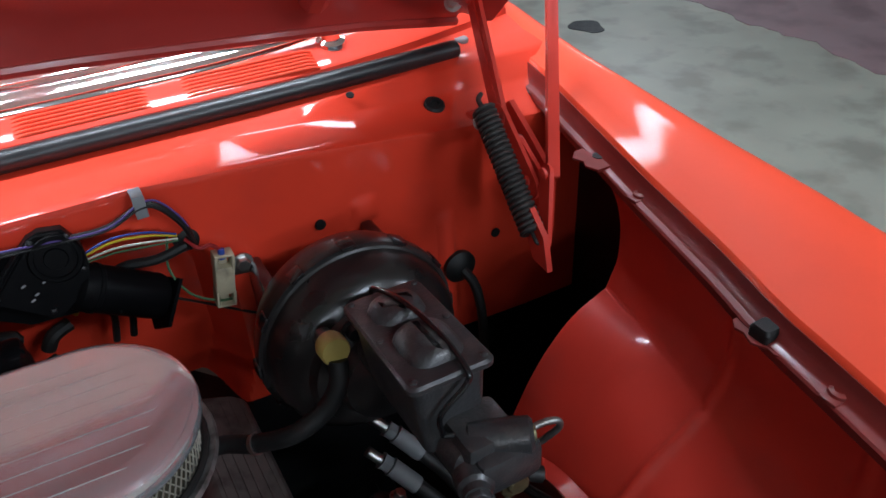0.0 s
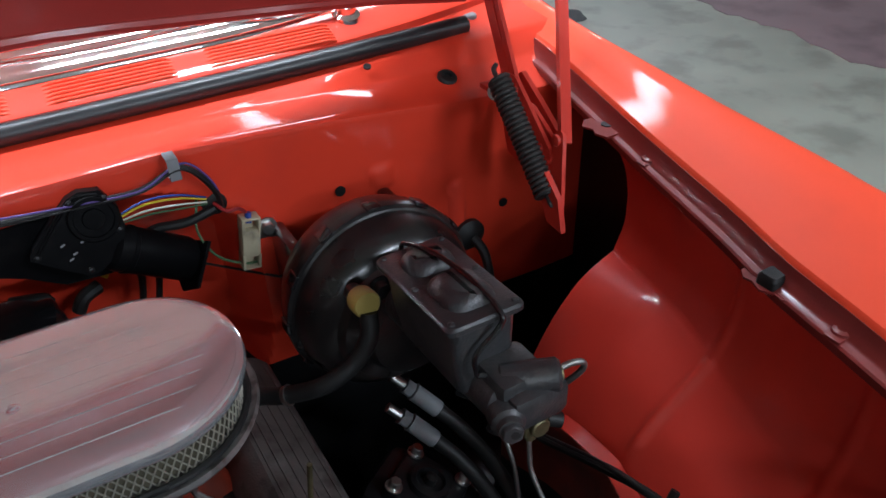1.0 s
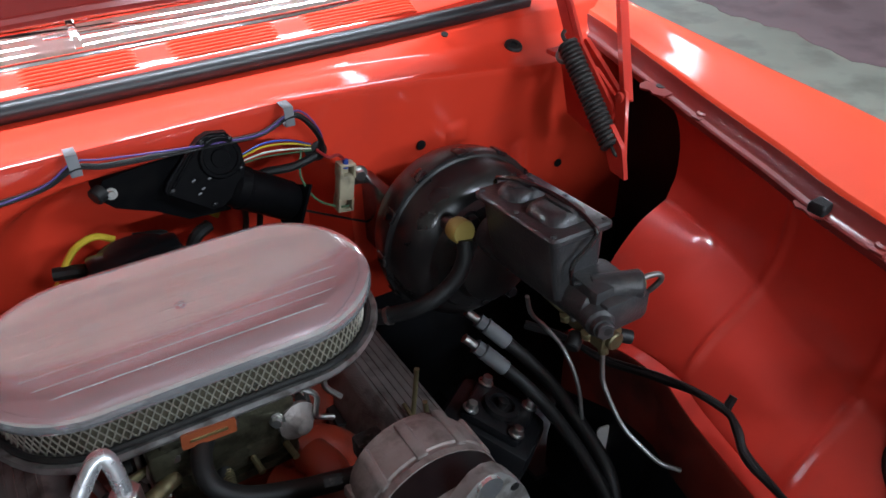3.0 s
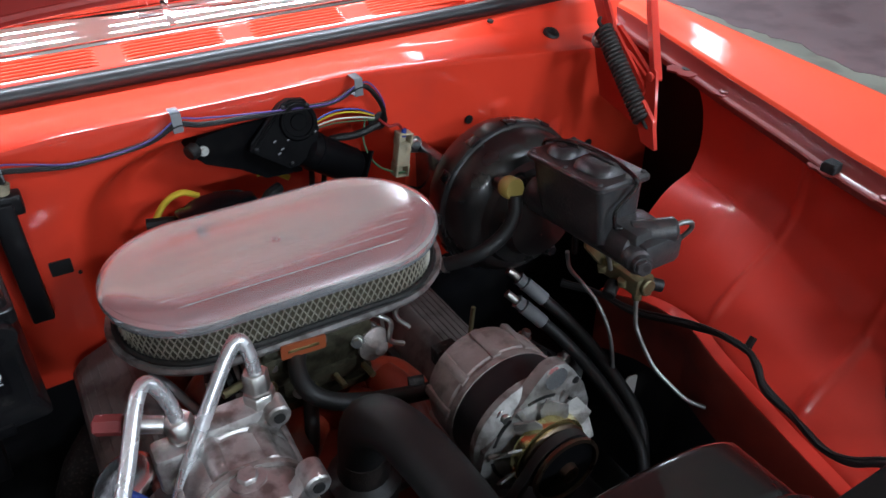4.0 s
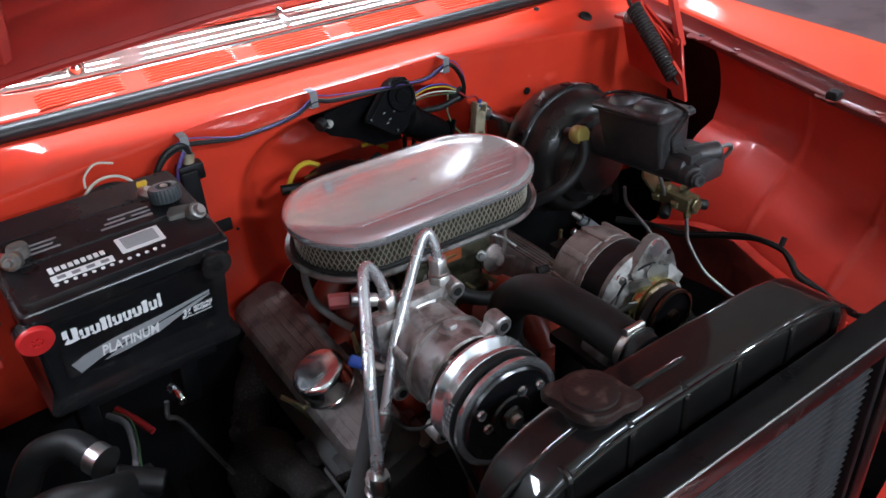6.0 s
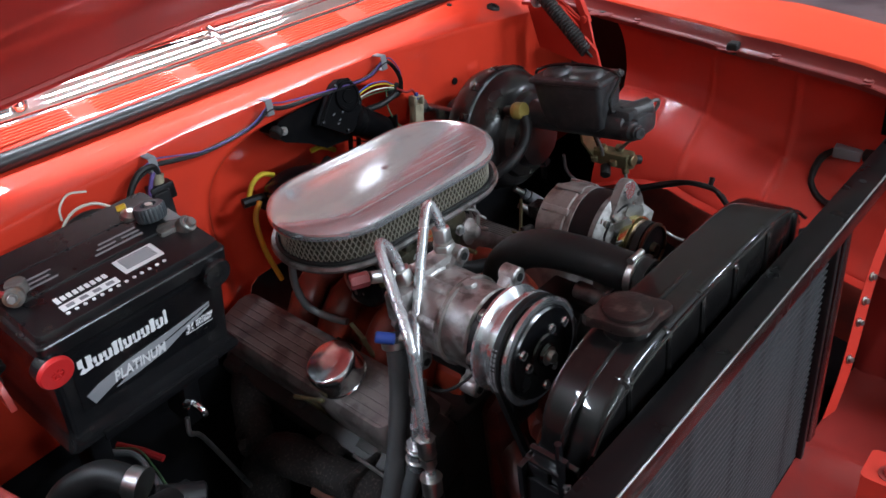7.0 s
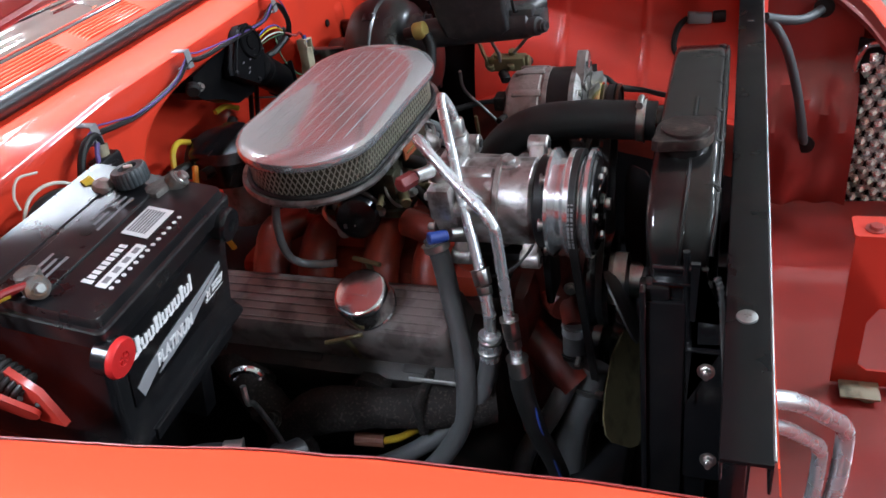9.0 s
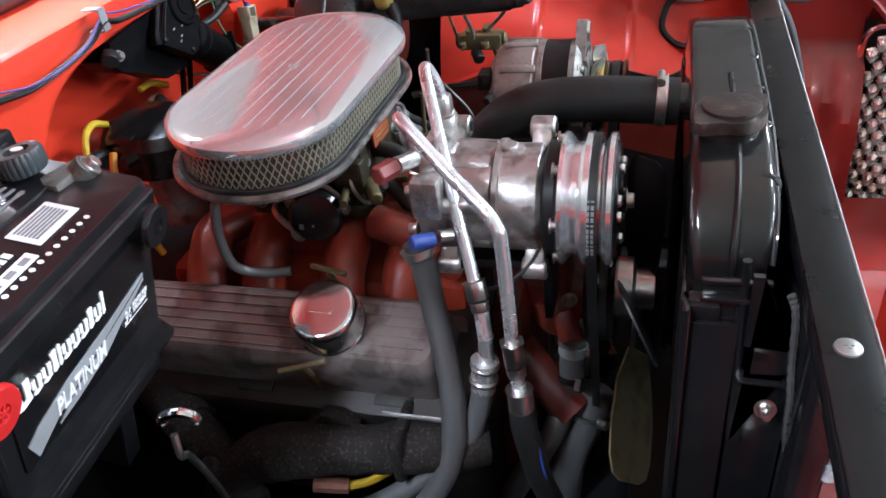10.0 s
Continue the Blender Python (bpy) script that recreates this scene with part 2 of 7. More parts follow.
def add(*bms):
    """Joins several bmeshes into the first."""
    out = bms[0]
    for b in bms[1:]:
        me = bpy.data.meshes.new("tmp")
        b.to_mesh(me)
        b.free()
        out.from_mesh(me)
        bpy.data.meshes.remove(me)
    return out


def moved(bm, m):
    bmesh.ops.transform(bm, matrix=m, verts=bm.verts)
    return bm


def bevel(bm, w, seg=2, ang=30.0):
    if w > 0:
        es = [e for e in bm.edges if len(e.link_faces) == 2 and e.calc_face_angle(0.0) > radians(ang)]
        bmesh.ops.bevel(bm, geom=es, offset=w, segments=seg, affect="EDGES", profile=0.5, clamp_overlap=True)
    return bm


def box(c, s, bev=0.003, m=None, seg=2):
    bm = bmesh.new()
    bmesh.ops.create_cube(bm, size=1.0)
    moved(bm, Matrix.Diagonal((s[0], s[1], s[2], 1)))
    bevel(bm, bev, seg)
    moved(bm, Matrix.Translation(c))
    return moved(bm, m) if m is not None else bm


def frame_to(axis):
    """Turns +z onto axis."""
    return Vector((0, 0, 1)).rotation_difference(Vector(axis).normalized()).to_matrix().to_4x4()


def lathe(profile, at, axis=(0, 0, 1), n=28, sx=1.0):
    """Turns (radius, height) pairs round axis through at; ends are closed."""
    bm = bmesh.new()
    rings = []
    for r, h in profile:
        if r < 1e-6:
            rings.append([bm.verts.new((0, 0, h))])
        else:
            rings.append([bm.verts.new((r * math.cos(2 * math.pi * i / n) * sx, r * math.sin(2 * math.pi * i / n), h)) for i in range(n)])
    for a, b in zip(rings, rings[1:]):
        if len(a) == 1 and len(b) == 1:
            continue
        for i in range(n):
            j = (i + 1) % n
            if len(a) == 1:
                bm.faces.new((a[0], b[i], b[j]))
            elif len(b) == 1:
                bm.faces.new((a[i], a[j], b[0]))
            else:
                bm.faces.new((a[i], a[j], b[j], b[i]))
    for ring in (rings[0], rings[-1]):
        if len(ring) > 2:
            bm.faces.new(ring)
    return moved(bm, Matrix.Translation(at) @ frame_to(axis))


def rod(p, q, r, r2=None, n=20, bev=0.0):
    p, q = Vector(p), Vector(q)
    h = (q - p).length
    r2 = r if r2 is None else r2
    prof = [(r, 0), (r2, h)] if bev <= 0 else [(max(1e-4, r - bev), 0), (r, bev), (r2, h - bev), (max(1e-4, r2 - bev), h)]
    return lathe(prof, p, q - p, n)


def glide(pts, steps=6):
    """A smooth line through pts."""
    P = [Vector(p) for p in pts]
    if len(P) < 3:
        return P
    P = [P[0] * 2 - P[1]] + P + [P[-1] * 2 - P[-2]]
    out = []
    for i in range(1, len(P) - 2):
        a, b, c, d = P[i - 1:i + 3]
        for k in range(steps):
            t = k / steps
            out.append(0.5 * ((2 * b) + (c - a) * t + (2 * a - 5 * b + 4 * c - d) * t * t + (3 * b - a - 3 * c + d) * t ** 3))
    out.append(P[-2])
    return out


def tube(pts, r, n=10, steps=6, radii=None, smooth=True, flat=1.0):
    line = glide(pts, steps) if smooth else [Vector(p) for p in pts]
    bm = bmesh.new()
    rings = []
    up = None
    for i, p in enumerate(line):
        d = (line[min(i + 1, len(line) - 1)] - line[max(i - 1, 0)]).normalized()
        if up is None:
            up = d.orthogonal().normalized()
        up = (up - d * up.dot(d)).normalized()
        side = d.cross(up)
        rad = r if radii is None else r * radii(i / max(1, len(line) - 1))
        rings.append([bm.verts.new(p + (up * math.cos(2 * math.pi * k / n) * flat + side * math.sin(2 * math.pi * k / n)) * rad) for k in range(n)])
    for a, b in zip(rings, rings[1:]):
        for k in range(n):
            bm.faces.new((a[k], a[(k + 1) % n], b[(k + 1) % n], b[k]))
    bm.faces.new(rings[0])
    bm.faces.new(rings[-1][::-1])
    return bm


def prism(outline, depth, m, bev=0.0, seg=2):
    """An outline in the local xy plane, from z 0 to depth, put in place by m."""
    bm = bmesh.new()
    lo = [bm.verts.new((x, y, 0)) for x, y in outline]
    hi = [bm.verts.new((x, y, depth)) for x, y in outline]
    n = len(outline)
    bm.faces.new(lo[::-1])
    bm.faces.new(hi)
    for i in range(n):
        bm.faces.new((lo[i], lo[(i + 1) % n], hi[(i + 1) % n], hi[i]))
    bevel(bm, bev, seg)
    return moved(bm, m)


def stadium(length, width, n=24):
    r, h = width / 2, (length - width) / 2
    return [(h + r * math.cos(a), r * math.sin(a)) for a in [(-0.5 + i / n) * math.pi for i in range(n + 1)]] + \
           [(-h + r * math.cos(a), r * math.sin(a)) for a in [(0.5 + i / n) * math.pi for i in range(n + 1)]]


def rounded(w, h, r, n=6):
    out = []
    for cx, cy, a0 in ((w / 2 - r, h / 2 - r, 0), (-w / 2 + r, h / 2 - r, 90), (-w / 2 + r, -h / 2 + r, 180), (w / 2 - r, -h / 2 + r, 270)):
        out += [(cx + r * math.cos(radians(a0 + 90 * i / n)), cy + r * math.sin(radians(a0 + 90 * i / n))) for i in range(n + 1)]
    return out


def stack(rings, close=True):
    """Skins a list of equal-length rings of points."""
    bm = bmesh.new()
    R = [[bm.verts.new(p) for p in ring] for ring in rings]
    n = len(R[0])
    for a, b in zip(R, R[1:]):
        for i in range(n):
            bm.faces.new((a[i], a[(i + 1) % n], b[(i + 1) % n], b[i]))
    if close:
        bm.faces.new(R[0][::-1])
        bm.faces.new(R[-1])
    return bm


def sheet(fn, us, vs, thick=0.0015):
    """A skin through fn(u, v), given a thickness away from its normal."""
    bm = bmesh.new()
    g = [[bm.verts.new(fn(u, v)) for v in vs] for u in us]
    for i in range(len(us) - 1):
        for j in range(len(vs) - 1):
            bm.faces.new((g[i][j], g[i + 1][j], g[i + 1][j + 1], g[i][j + 1]))
    if thick:
        bmesh.ops.recalc_face_normals(bm, faces=bm.faces)
        bmesh.ops.solidify(bm, geom=bm.faces[:], thickness=thick)
    return bm


def span(a, b, n):
    return [a + (b - a) * i / (n - 1) for i in range(n)]


def lerp(v, table):
    """Straight-line look-up in a table of (place, value)."""
    if v <= table[0][0]:
        return table[0][1]
    for (a, p), (b, q) in zip(table, table[1:]):
        if v <= b:
            return p + (q - p) * (v - a) / (b - a)
    return table[-1][1]


def hexbolt(at, axis, r=0.007, h=0.006, washer=True):
    ax = Vector(axis).normalized()
    at = Vector(at)
    b = bevel(lathe([(r, 0), (r, h)], at, ax, 6), r * 0.12, 1)
    return add(b, lathe([(r * 1.45, -0.0015), (r * 1.45, 0.0005)], at, ax, 16)) if washer else b


def rough_cast(bm, amp, scale):
    """Uneven skin of a sand casting."""
    for v in bm.verts:
        d = noise.noise_vector(v.co * scale)
        v.co += d * amp + noise.noise_vector(v.co * scale * 3.1) * amp * 0.5
    return bm


def helix(p, q, r, wire, turns, n=8, per=14):
    p, q = Vector(p), Vector(q)
    d = (q - p)
    m = frame_to(d)
    pts = [p + d * (i / (turns * per)) + (m @ Vector((r * math.cos(2 * math.pi * i / per), r * math.sin(2 * math.pi * i / per), 0))) for i in range(turns * per + 1)]
    return tube(pts, wire, n, smooth=False)

# ---- the hall ----
def slab(name, c, s, mat, label):
    bm = box(c, s, 0.0)
    ob = part(name, bm, mat, None)
    return tagged(ob, label, name.split("_")[0], kind="structure")


slab("floor", (0, 1, FLOOR - 0.1), (26, 26, 0.2), CONCRETE, "grey polished concrete floor of a large hall")
EDGE = [(4.02 + 0.05 * math.sin(2.3 * y) + 0.035 * math.sin(7.1 * y + 1) + 0.02 * math.sin(19 * y) + 0.012 * math.sin(47 * y), y) for y in span(-11.5, 13.5, 400)]
stain = part("floor_patch", prism(EDGE + [(8.2, 13.5), (8.2, -11.5)], 0.004, pose(0, 0, FLOOR)), STAINED, None)
tagged(stain, "purplish stained lane of the concrete floor", "floor", kind="structure")
slab("wall_north", (0, 14.1, 1.95), (26, 0.2, 4), WALL, "plain painted block wall of the hall")
slab("wall_south", (0, -12.1, 1.95), (26, 0.2, 4), WALL, "plain painted block wall of the hall")
slab("wall_east", (13.1, 1, 1.95), (0.2, 26, 4), WALL, "plain painted block wall of the hall")
slab("wall_west", (-13.1, 1, 1.95), (0.2, 26, 4), WALL, "plain painted block wall of the hall")
slab("ceiling", (0, 1, 4.05), (26.4, 26.4, 0.2), CEIL, "pale board ceiling of the hall")
for lx, ly, turn, share in LAMPS:
    x, y, z = lx / 0.9, ly / 0.9, (LAMP_Z - 0.05) / 0.9
    m = pose(x, y, z, 0, 0, turn)
    lt = thing("ceiling_light", (x, y, z), "white fluorescent tube fitting hanging below the ceiling", "light", "ceiling lights")
    part("housing", box((0, 0, 0.05), (1.36, 0.24, 0.03), 0.008, m), WHITE, lt)
    for k in (-0.5, 0.5):
        part("hanger", rod(m @ Vector((k, 0, 0.06)), m @ Vector((k, 0, 3.96 - z)), 0.006, n=8), STEEL, lt)
    for k in (-0.07, 0.07):
        part("tube", rod(m @ Vector((-0.64, k, 0)), m @ Vector((0.64, k, 0)), 0.016, n=12), TUBE_GLOW, lt)
oil = part("oil_stain", prism([(0.10 * math.cos(a) * (1 + 0.25 * math.sin(3 * a)), 0.13 * math.sin(a)) for a in span(0, 6.0, 22)], 0.004, pose(3.2, 3.75, FLOOR)), SATIN, None)
tagged(oil, "dark oil stain on the concrete floor", "stain", kind="structure")

# ---- the car's body ----
CX = -0.09
LIP_X = [(-0.40, 0.36), (-0.30, 0.47), (-0.22, 0.535), (-0.11, 0.575), (-0.035, 0.578), (0.26, 0.604), (0.35, 0.616), (0.43, 0.637), (0.6, 0.67), (0.9, 0.735), (1.2, 0.785), (2.4, 0.86)]
LIP_Z = [(-0.40, 0.66), (-0.30, 0.78), (-0.22, 0.87), (-0.16, 0.92), (-0.11, 0.95), (-0.035, 0.985), (0.1, 1.015), (0.26, 1.034), (0.6, 1.055), (0.9, 1.075), (1.2, 1.09), (2.4, 1.12)]
car = thing("car", (CX, 0.6, FLOOR), "bright red car body with its bonnet propped open", "car")


def mirrored(bm):
    return moved(bm, Matrix.Translation((2 * CX, 0, 0)) @ Matrix.Diagonal((-1, 1, 1, 1)))


YS = span(-0.40, 0.0, 17) + span(0.03, 0.9, 24) + span(1.0, 1.6, 5)
RIDGE = [(0.0160, 0.018), (0.0185, 0.0270), (0.0225, 0.0312), (0.034, 0.0335)]
SEAT = [(-0.003, -0.010), (-0.0035, -0.001), (-0.002, 0.0005), (0.006, 0.0015), (0.0095, 0.0045), (0.0145, 0.0175), (0.0168, 0.0262)]


def lip_z(u, left=0):
    """Height of the bonnet seat; the driver's far fender stands a little differently."""
    return lerp(u, LIP_Z) + left * lerp(u, [(-0.40, 0.06), (-0.20, 0.045), (-0.10, 0.030), (0.0, 0.012), (0.14, -0.004), (0.30, -0.016), (0.60, -0.006), (0.8, 0.0)])



def wing(u, v, left=0):
    """Lip, ridge, gently rising top out to the crest, and the flank below it."""
    lx, lz = lerp(u, LIP_X), lip_z(u, left)
    if v < len(RIDGE):
        return (lx + RIDGE[v][0], u, lz + RIDGE[v][1])
    c = lerp(u, [(-0.40, 0.20), (0.0, 0.195), (0.30, 0.175), (0.60, 0.118), (0.9, 0.075), (1.2, 0.07)])
    h = lerp(u, [(-0.40, 0.034), (0.0, 0.040), (0.30, 0.056), (0.6, 0.058), (1.0, 0.050)])
    k = v - len(RIDGE)
    if k < 5:
        t = (k + 1) / 5
        return (lx + 0.034 + (c - 0.034) * t, u, lz + 0.0335 + (h - 0.0335) * (1 - (1 - t) ** 1.6))
    dx, dz = [(0.010, -0.002), (0.020, -0.008), (0.032, -0.022), (0.043, -0.045), (0.055, -0.10), (0.063, -0.20), (0.063, -0.36), (0.058, -0.5)][k - 5]
    return (lx + c + dx, u, lz + h + dz)


for side in (0, 1):
    bm = sheet(lambda u, v: wing(u, v, side), YS, range(len(RIDGE) + 13), 0.0015)
    part("fender", mirrored(bm) if side else bm, RED, car)
    # seat drawn in a darkened red, standing for the bonnet's shadow on it
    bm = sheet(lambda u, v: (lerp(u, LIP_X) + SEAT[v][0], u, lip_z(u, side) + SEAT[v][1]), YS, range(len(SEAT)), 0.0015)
    part("bonnet_seat", mirrored(bm) if side else bm, SEAT_SHADE_RED, car, "red flange under the bonnet edge, coloured dark for its shade")

CREASE = [(-0.30, 0.74), (-0.10, 0.765), (0.0, 0.785), (0.21, 0.842), (0.39, 0.886), (0.47, 0.902), (0.60, 0.905)]
BEADS = (0.397, 0.212)


def skirt(u, v, low=0.0):
    """Down the wall from the lip (v 0 to 1), in over the wheel arch (to 1.7), its flange (to 1.8) and down to the frame."""
    lx, lz, cz = lerp(max(u, -0.15), LIP_X), max(lerp(u, LIP_Z), 0.90), lerp(u, CREASE) - low
    bead = sum(math.exp(-((u - c) / 0.0065) ** 2) for c in BEADS)
    y = u if u < 0.45 else 0.45 + (u - 0.45) * lerp(v, [(0, 1.47), (0.5, 1.36), (0.8, 1.30), (1, 1.27), (1.12, 1.21), (1.38, 1.15), (1.7, 1.11)])
    wall_x = lx + 0.010
    foot = 0.016 * max(0.0, (min(v, 1.0) - 0.72) / 0.28) ** 2
    if v <= 1:
        bulge = 0.012 * math.sin(math.pi * min(1.0, v * 1.1))
        return (wall_x + bulge - foot - 0.004 * bead * (v > 0.15), y, lz - 0.004 + (cz + 0.004 - lz) * v ** 1.2)
    W = lerp(u, [(-0.3, 0.06), (0.0, 0.10), (0.2, 0.118), (0.4, 0.130), (0.50, 0.150), (0.58, 0.178)])
    H = lerp(u, [(-0.3, 0.10), (0.0, 0.10), (0.2, 0.105), (0.4, 0.108), (0.50, 0.135), (0.58, 0.165)])
    p = lerp(u, [(0.0, 1.15), (0.36, 1.25), (0.44, 1.5), (0.52, 1.9), (0.585, 2.6)])
    a = min(1.0, (v - 1) / 0.7)
    x, z = wall_x - foot - W * a, cz - H * a ** p - 0.012 * math.sin(math.pi * min(1.0, a * 1.6)) * (1 - a) * (u < 0.5)
    if v <= 1.7:
        ease = 1 - max(0.0, (a - 0.85) / 0.15)
        return (x - 0.004 * bead * ease, y, z + 0.0055 * bead * ease)
    if v <= 1.8:
        return (x - 0.026 * (v - 1.7) / 0.1, y, z - 0.004)
    if v <= 1.9:
        return (x - 0.030, y, z - 0.006 - 0.12 * (v - 1.8) / 0.1)
    return (x - 0.050, y, z - 0.126 - (z - 0.126 - 0.40) * (v - 1.9) / 0.1)


SY = span(-0.012, 0.18, 11) + span(0.19, 0.235, 13) + span(0.25, 0.365, 6) + span(0.375, 0.42, 13) + span(0.43, 0.585, 14)
SV = span(0, 0.7, 9) + span(0.74, 1.0, 8) + span(1.03, 1.7, 20) + [1.705, 1.75, 1.8]
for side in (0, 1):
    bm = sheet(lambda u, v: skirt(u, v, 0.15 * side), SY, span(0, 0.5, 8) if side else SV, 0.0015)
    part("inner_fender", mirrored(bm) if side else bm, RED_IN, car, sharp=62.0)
    if not side:
        # flange in the dark pump red, standing for the shade under the loom
        part("arch_flange", sheet(skirt, SY, [1.8, 1.805, 1.85, 1.9], 0.0015), PUMP_AND_SHADE_RED, car, "red flange along the wheel arch, darkened for the shade below")
    # lower skirt coloured black for the darkness below battery and arch
    bm = sheet(lambda u, v: skirt(u, v, 0.15 * side), SY, span(0.5, 2, 26) if side else span(1.9, 2, 3), 0.0015)
    part("blackened_skirt", mirrored(bm) if side else bm, SATIN, car)
    # panels added to close the fender gap off from floor light
    for bm in (box((0.815, 0.75, 0.72), (0.012, 0.50, 0.62), 0.002), box((0.61, 0.745, 0.42), (0.42, 0.32, 0.012), 0.002), box((0.72, 0.60, 0.62), (0.20, 0.006, 0.44), 0.002)):
        part("dark_gap_panel", mirrored(bm) if side else bm, SATIN, car)


# firewall, rounded shelf and cowl in one pressing
def edge_z(x):
    return lerp(abs(x - CX), [(0, 1.116), (0.22, 1.116), (0.45, 1.098), (0.66, 1.074), (0.80, 1.06)])


def bow(x):
    return 0.05 * max(0.0, (abs(x - CX) - 0.35) / 0.4) ** 2


def hollow(x, z):
    """How far the middle of the firewall is pressed back, for the distributor."""
    q = (abs((x + 0.055) / 0.262) ** 3.2 + abs((z - 0.86) / 0.208) ** 3.2)
    k = max(0.0, min(1.0, (1.14 - q) / lerp(x, [(-0.30, 0.95), (-0.05, 0.60), (0.08, 0.40)])))
    return 0.115 * k * k * (3 - 2 * k)


FW_ROWS = 160


def firewall(u, v):
    e, b = edge_z(u), bow(u)
    if v < FW_ROWS:
        z = 0.23 + (e - 0.012 - 0.23) * v / FW_ROWS
        boss = 0.006 * max(0.0, 1 - (abs(u - 0.417) / 0.02) ** 4) * max(0.0, 1 - (abs(z - 0.988) / 0.02) ** 4)
        rib = 0.008 * max(0.0, 1 - (abs(u - 0.55) / 0.016) ** 4) * max(0.0, 1 - (abs(z - 0.84) / 0.10) ** 6)
        return (u, 0.873 + hollow(u, z) - boss - rib, z)
    pts = [(0.8728, e - 0.012), (0.873, e - 0.006), (0.8742, e - 0.002), (0.878, e + 0.0002), (0.890, e + 0.002), (0.942, e + (1.122 - e) * 0.34 + 0.002), (0.950, e + (1.122 - e) * 0.45 + 0.002), (0.968, e + (1.122 - e) * 0.92 + 0.001), (0.977, 1.124), (0.999 + b * 0.5, 1.126), (1.002 + b, 1.140), (1.004 + b, 1.150), (1.009 + b, 1.154), (1.052 + b, 1.172), (1.10 + b, 1.186), (1.30 + b, 1.20)]
    y, z = pts[v - FW_ROWS]
    return (u, y, z)


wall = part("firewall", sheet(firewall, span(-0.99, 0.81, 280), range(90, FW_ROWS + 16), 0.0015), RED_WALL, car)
# same red firewall lower down, blackened to stand for its shadow
part("blackened_firewall_foot", sheet(firewall, span(-0.99, 0.81, 60), range(0, 91, 3), 0.0015), SATIN, car, "lower firewall, coloured black for the shade down there")

# raised louvres in rows between the flat bridges
for a, b in ((0.235, 0.43), (0.022, 0.190), (-0.178, -0.022), (-0.383, -0.215), (-0.56, -0.418)):
    for k in range(6):
        y = 1.0125 + bow((a + b) / 2) + 0.0066 * k
        z = 1.1555 + 0.00276 * k
        part("louvre", tube([(a, y, z - 0.002), (a + 0.012, y, z + 0.001), (b - 0.012, y, z + 0.001), (b, y, z - 0.002)], 0.0024, 8, 1, smooth=False), RED, wall)


# stainless moulding along the foot of the windscreen, and the glass above it
def moulding(u, v):
    y, z = [(1.056, 1.172), (1.0575, 1.1785), (1.061, 1.1825), (1.067, 1.1862), (1.0735, 1.1896), (1.0742, 1.1893), (1.0750, 1.1902), (1.083, 1.1942), (1.0898, 1.1974), (1.0905, 1.1971), (1.0912, 1.1980), (1.099, 1.2015), (1.106, 1.2042)][v]
    return (u, y - 0.006 + 0.10 * max(0.0, (abs(u - CX) - 0.30) / 0.5) ** 2 + bow(u) * 0.5, z)


part("windscreen_moulding", sheet(moulding, span(-0.72, 0.54, 40), range(13), 0.0015), CHROME, car)
part("moulding_joint", box((0, 0, 0), (0.012, 0.054, 0.006), 0.002, pose(CX, 1.078, 1.196, 32, 0, 0)), CHROME, car)


def screen(u, v):
    return (u, 1.102 + 0.30 * v + 0.10 * max(0.0, (abs(u - CX) - 0.30) / 0.5) ** 2, 1.208 + 0.36 * v)


part("windscreen", sheet(screen, span(-0.72, 0.54, 24), span(0, 1, 5), 0.004), GLASS, car)


# bonnet, open on its hinges: inner skin with a rolled rear flange, outer skin above
def hood_edge(x):
    d = abs(x - CX)
    return lerp(d, [(0, 0.876), (0.15, 0.882), (0.44, 0.940), (0.59, 0.990), (0.76, 1.040)]), lerp(d, [(0, 1.282), (0.15, 1.278), (0.44, 1.237), (0.59, 1.208), (0.76, 1.168)])


def hood_in(u, v):
    w = 0.765 - 0.09 * v * v
    x = CX + u * w
    ey, ez = hood_edge(x)
    crown = 0.04 * (1 - u * u)
    s = 1.15 * v
    roll = 0.020 * math.sin(min(1.0, v * 9) * math.pi)
    return (x, ey - 0.66 * s + roll, ez + 0.75 * s + crown * min(1.0, v * 4) + roll * 0.4 - 0.11 * abs(u) ** 7 * min(1.0, v * 6))


def hood_out(u, v):
    x, y, z = hood_in(u, v)
    return (x, y + 0.024, z + 0.020 + 0.02 * math.sin(math.pi * v))


hood = part("bonnet", sheet(hood_in, span(-1, 1, 33), span(0, 0.12, 13) + span(0.15, 1, 16), 0.0015), HOOD_RED, car, "dull dark red bonnet underside standing open")
part("outer_skin", sheet(hood_out, span(-1, 1, 33), span(0, 1, 16), 0.0015), RED, hood)
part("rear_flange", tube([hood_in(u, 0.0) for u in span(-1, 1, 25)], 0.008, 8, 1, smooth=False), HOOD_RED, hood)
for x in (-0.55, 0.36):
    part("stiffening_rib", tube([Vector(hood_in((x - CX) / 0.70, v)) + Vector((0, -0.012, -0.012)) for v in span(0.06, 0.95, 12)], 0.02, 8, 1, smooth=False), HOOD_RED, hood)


# nose: pan, curved side panels, baffle
def pan(u, v):
    return (u, -0.012 - 0.36 * v, 0.470 + 0.010 * math.sin(u * 9 + 1.5 * v) * (1 - v) + 0.012 * math.exp(-((u - 0.21 - 0.05 * v) / 0.02) ** 2) + 0.02 * max(0.0, (u - 0.36) / 0.1) ** 2)


part("nose_pan", sheet(pan, span(-0.66, 0.472, 60), span(0, 1, 12), 0.0015), DUSTY_RED, car)
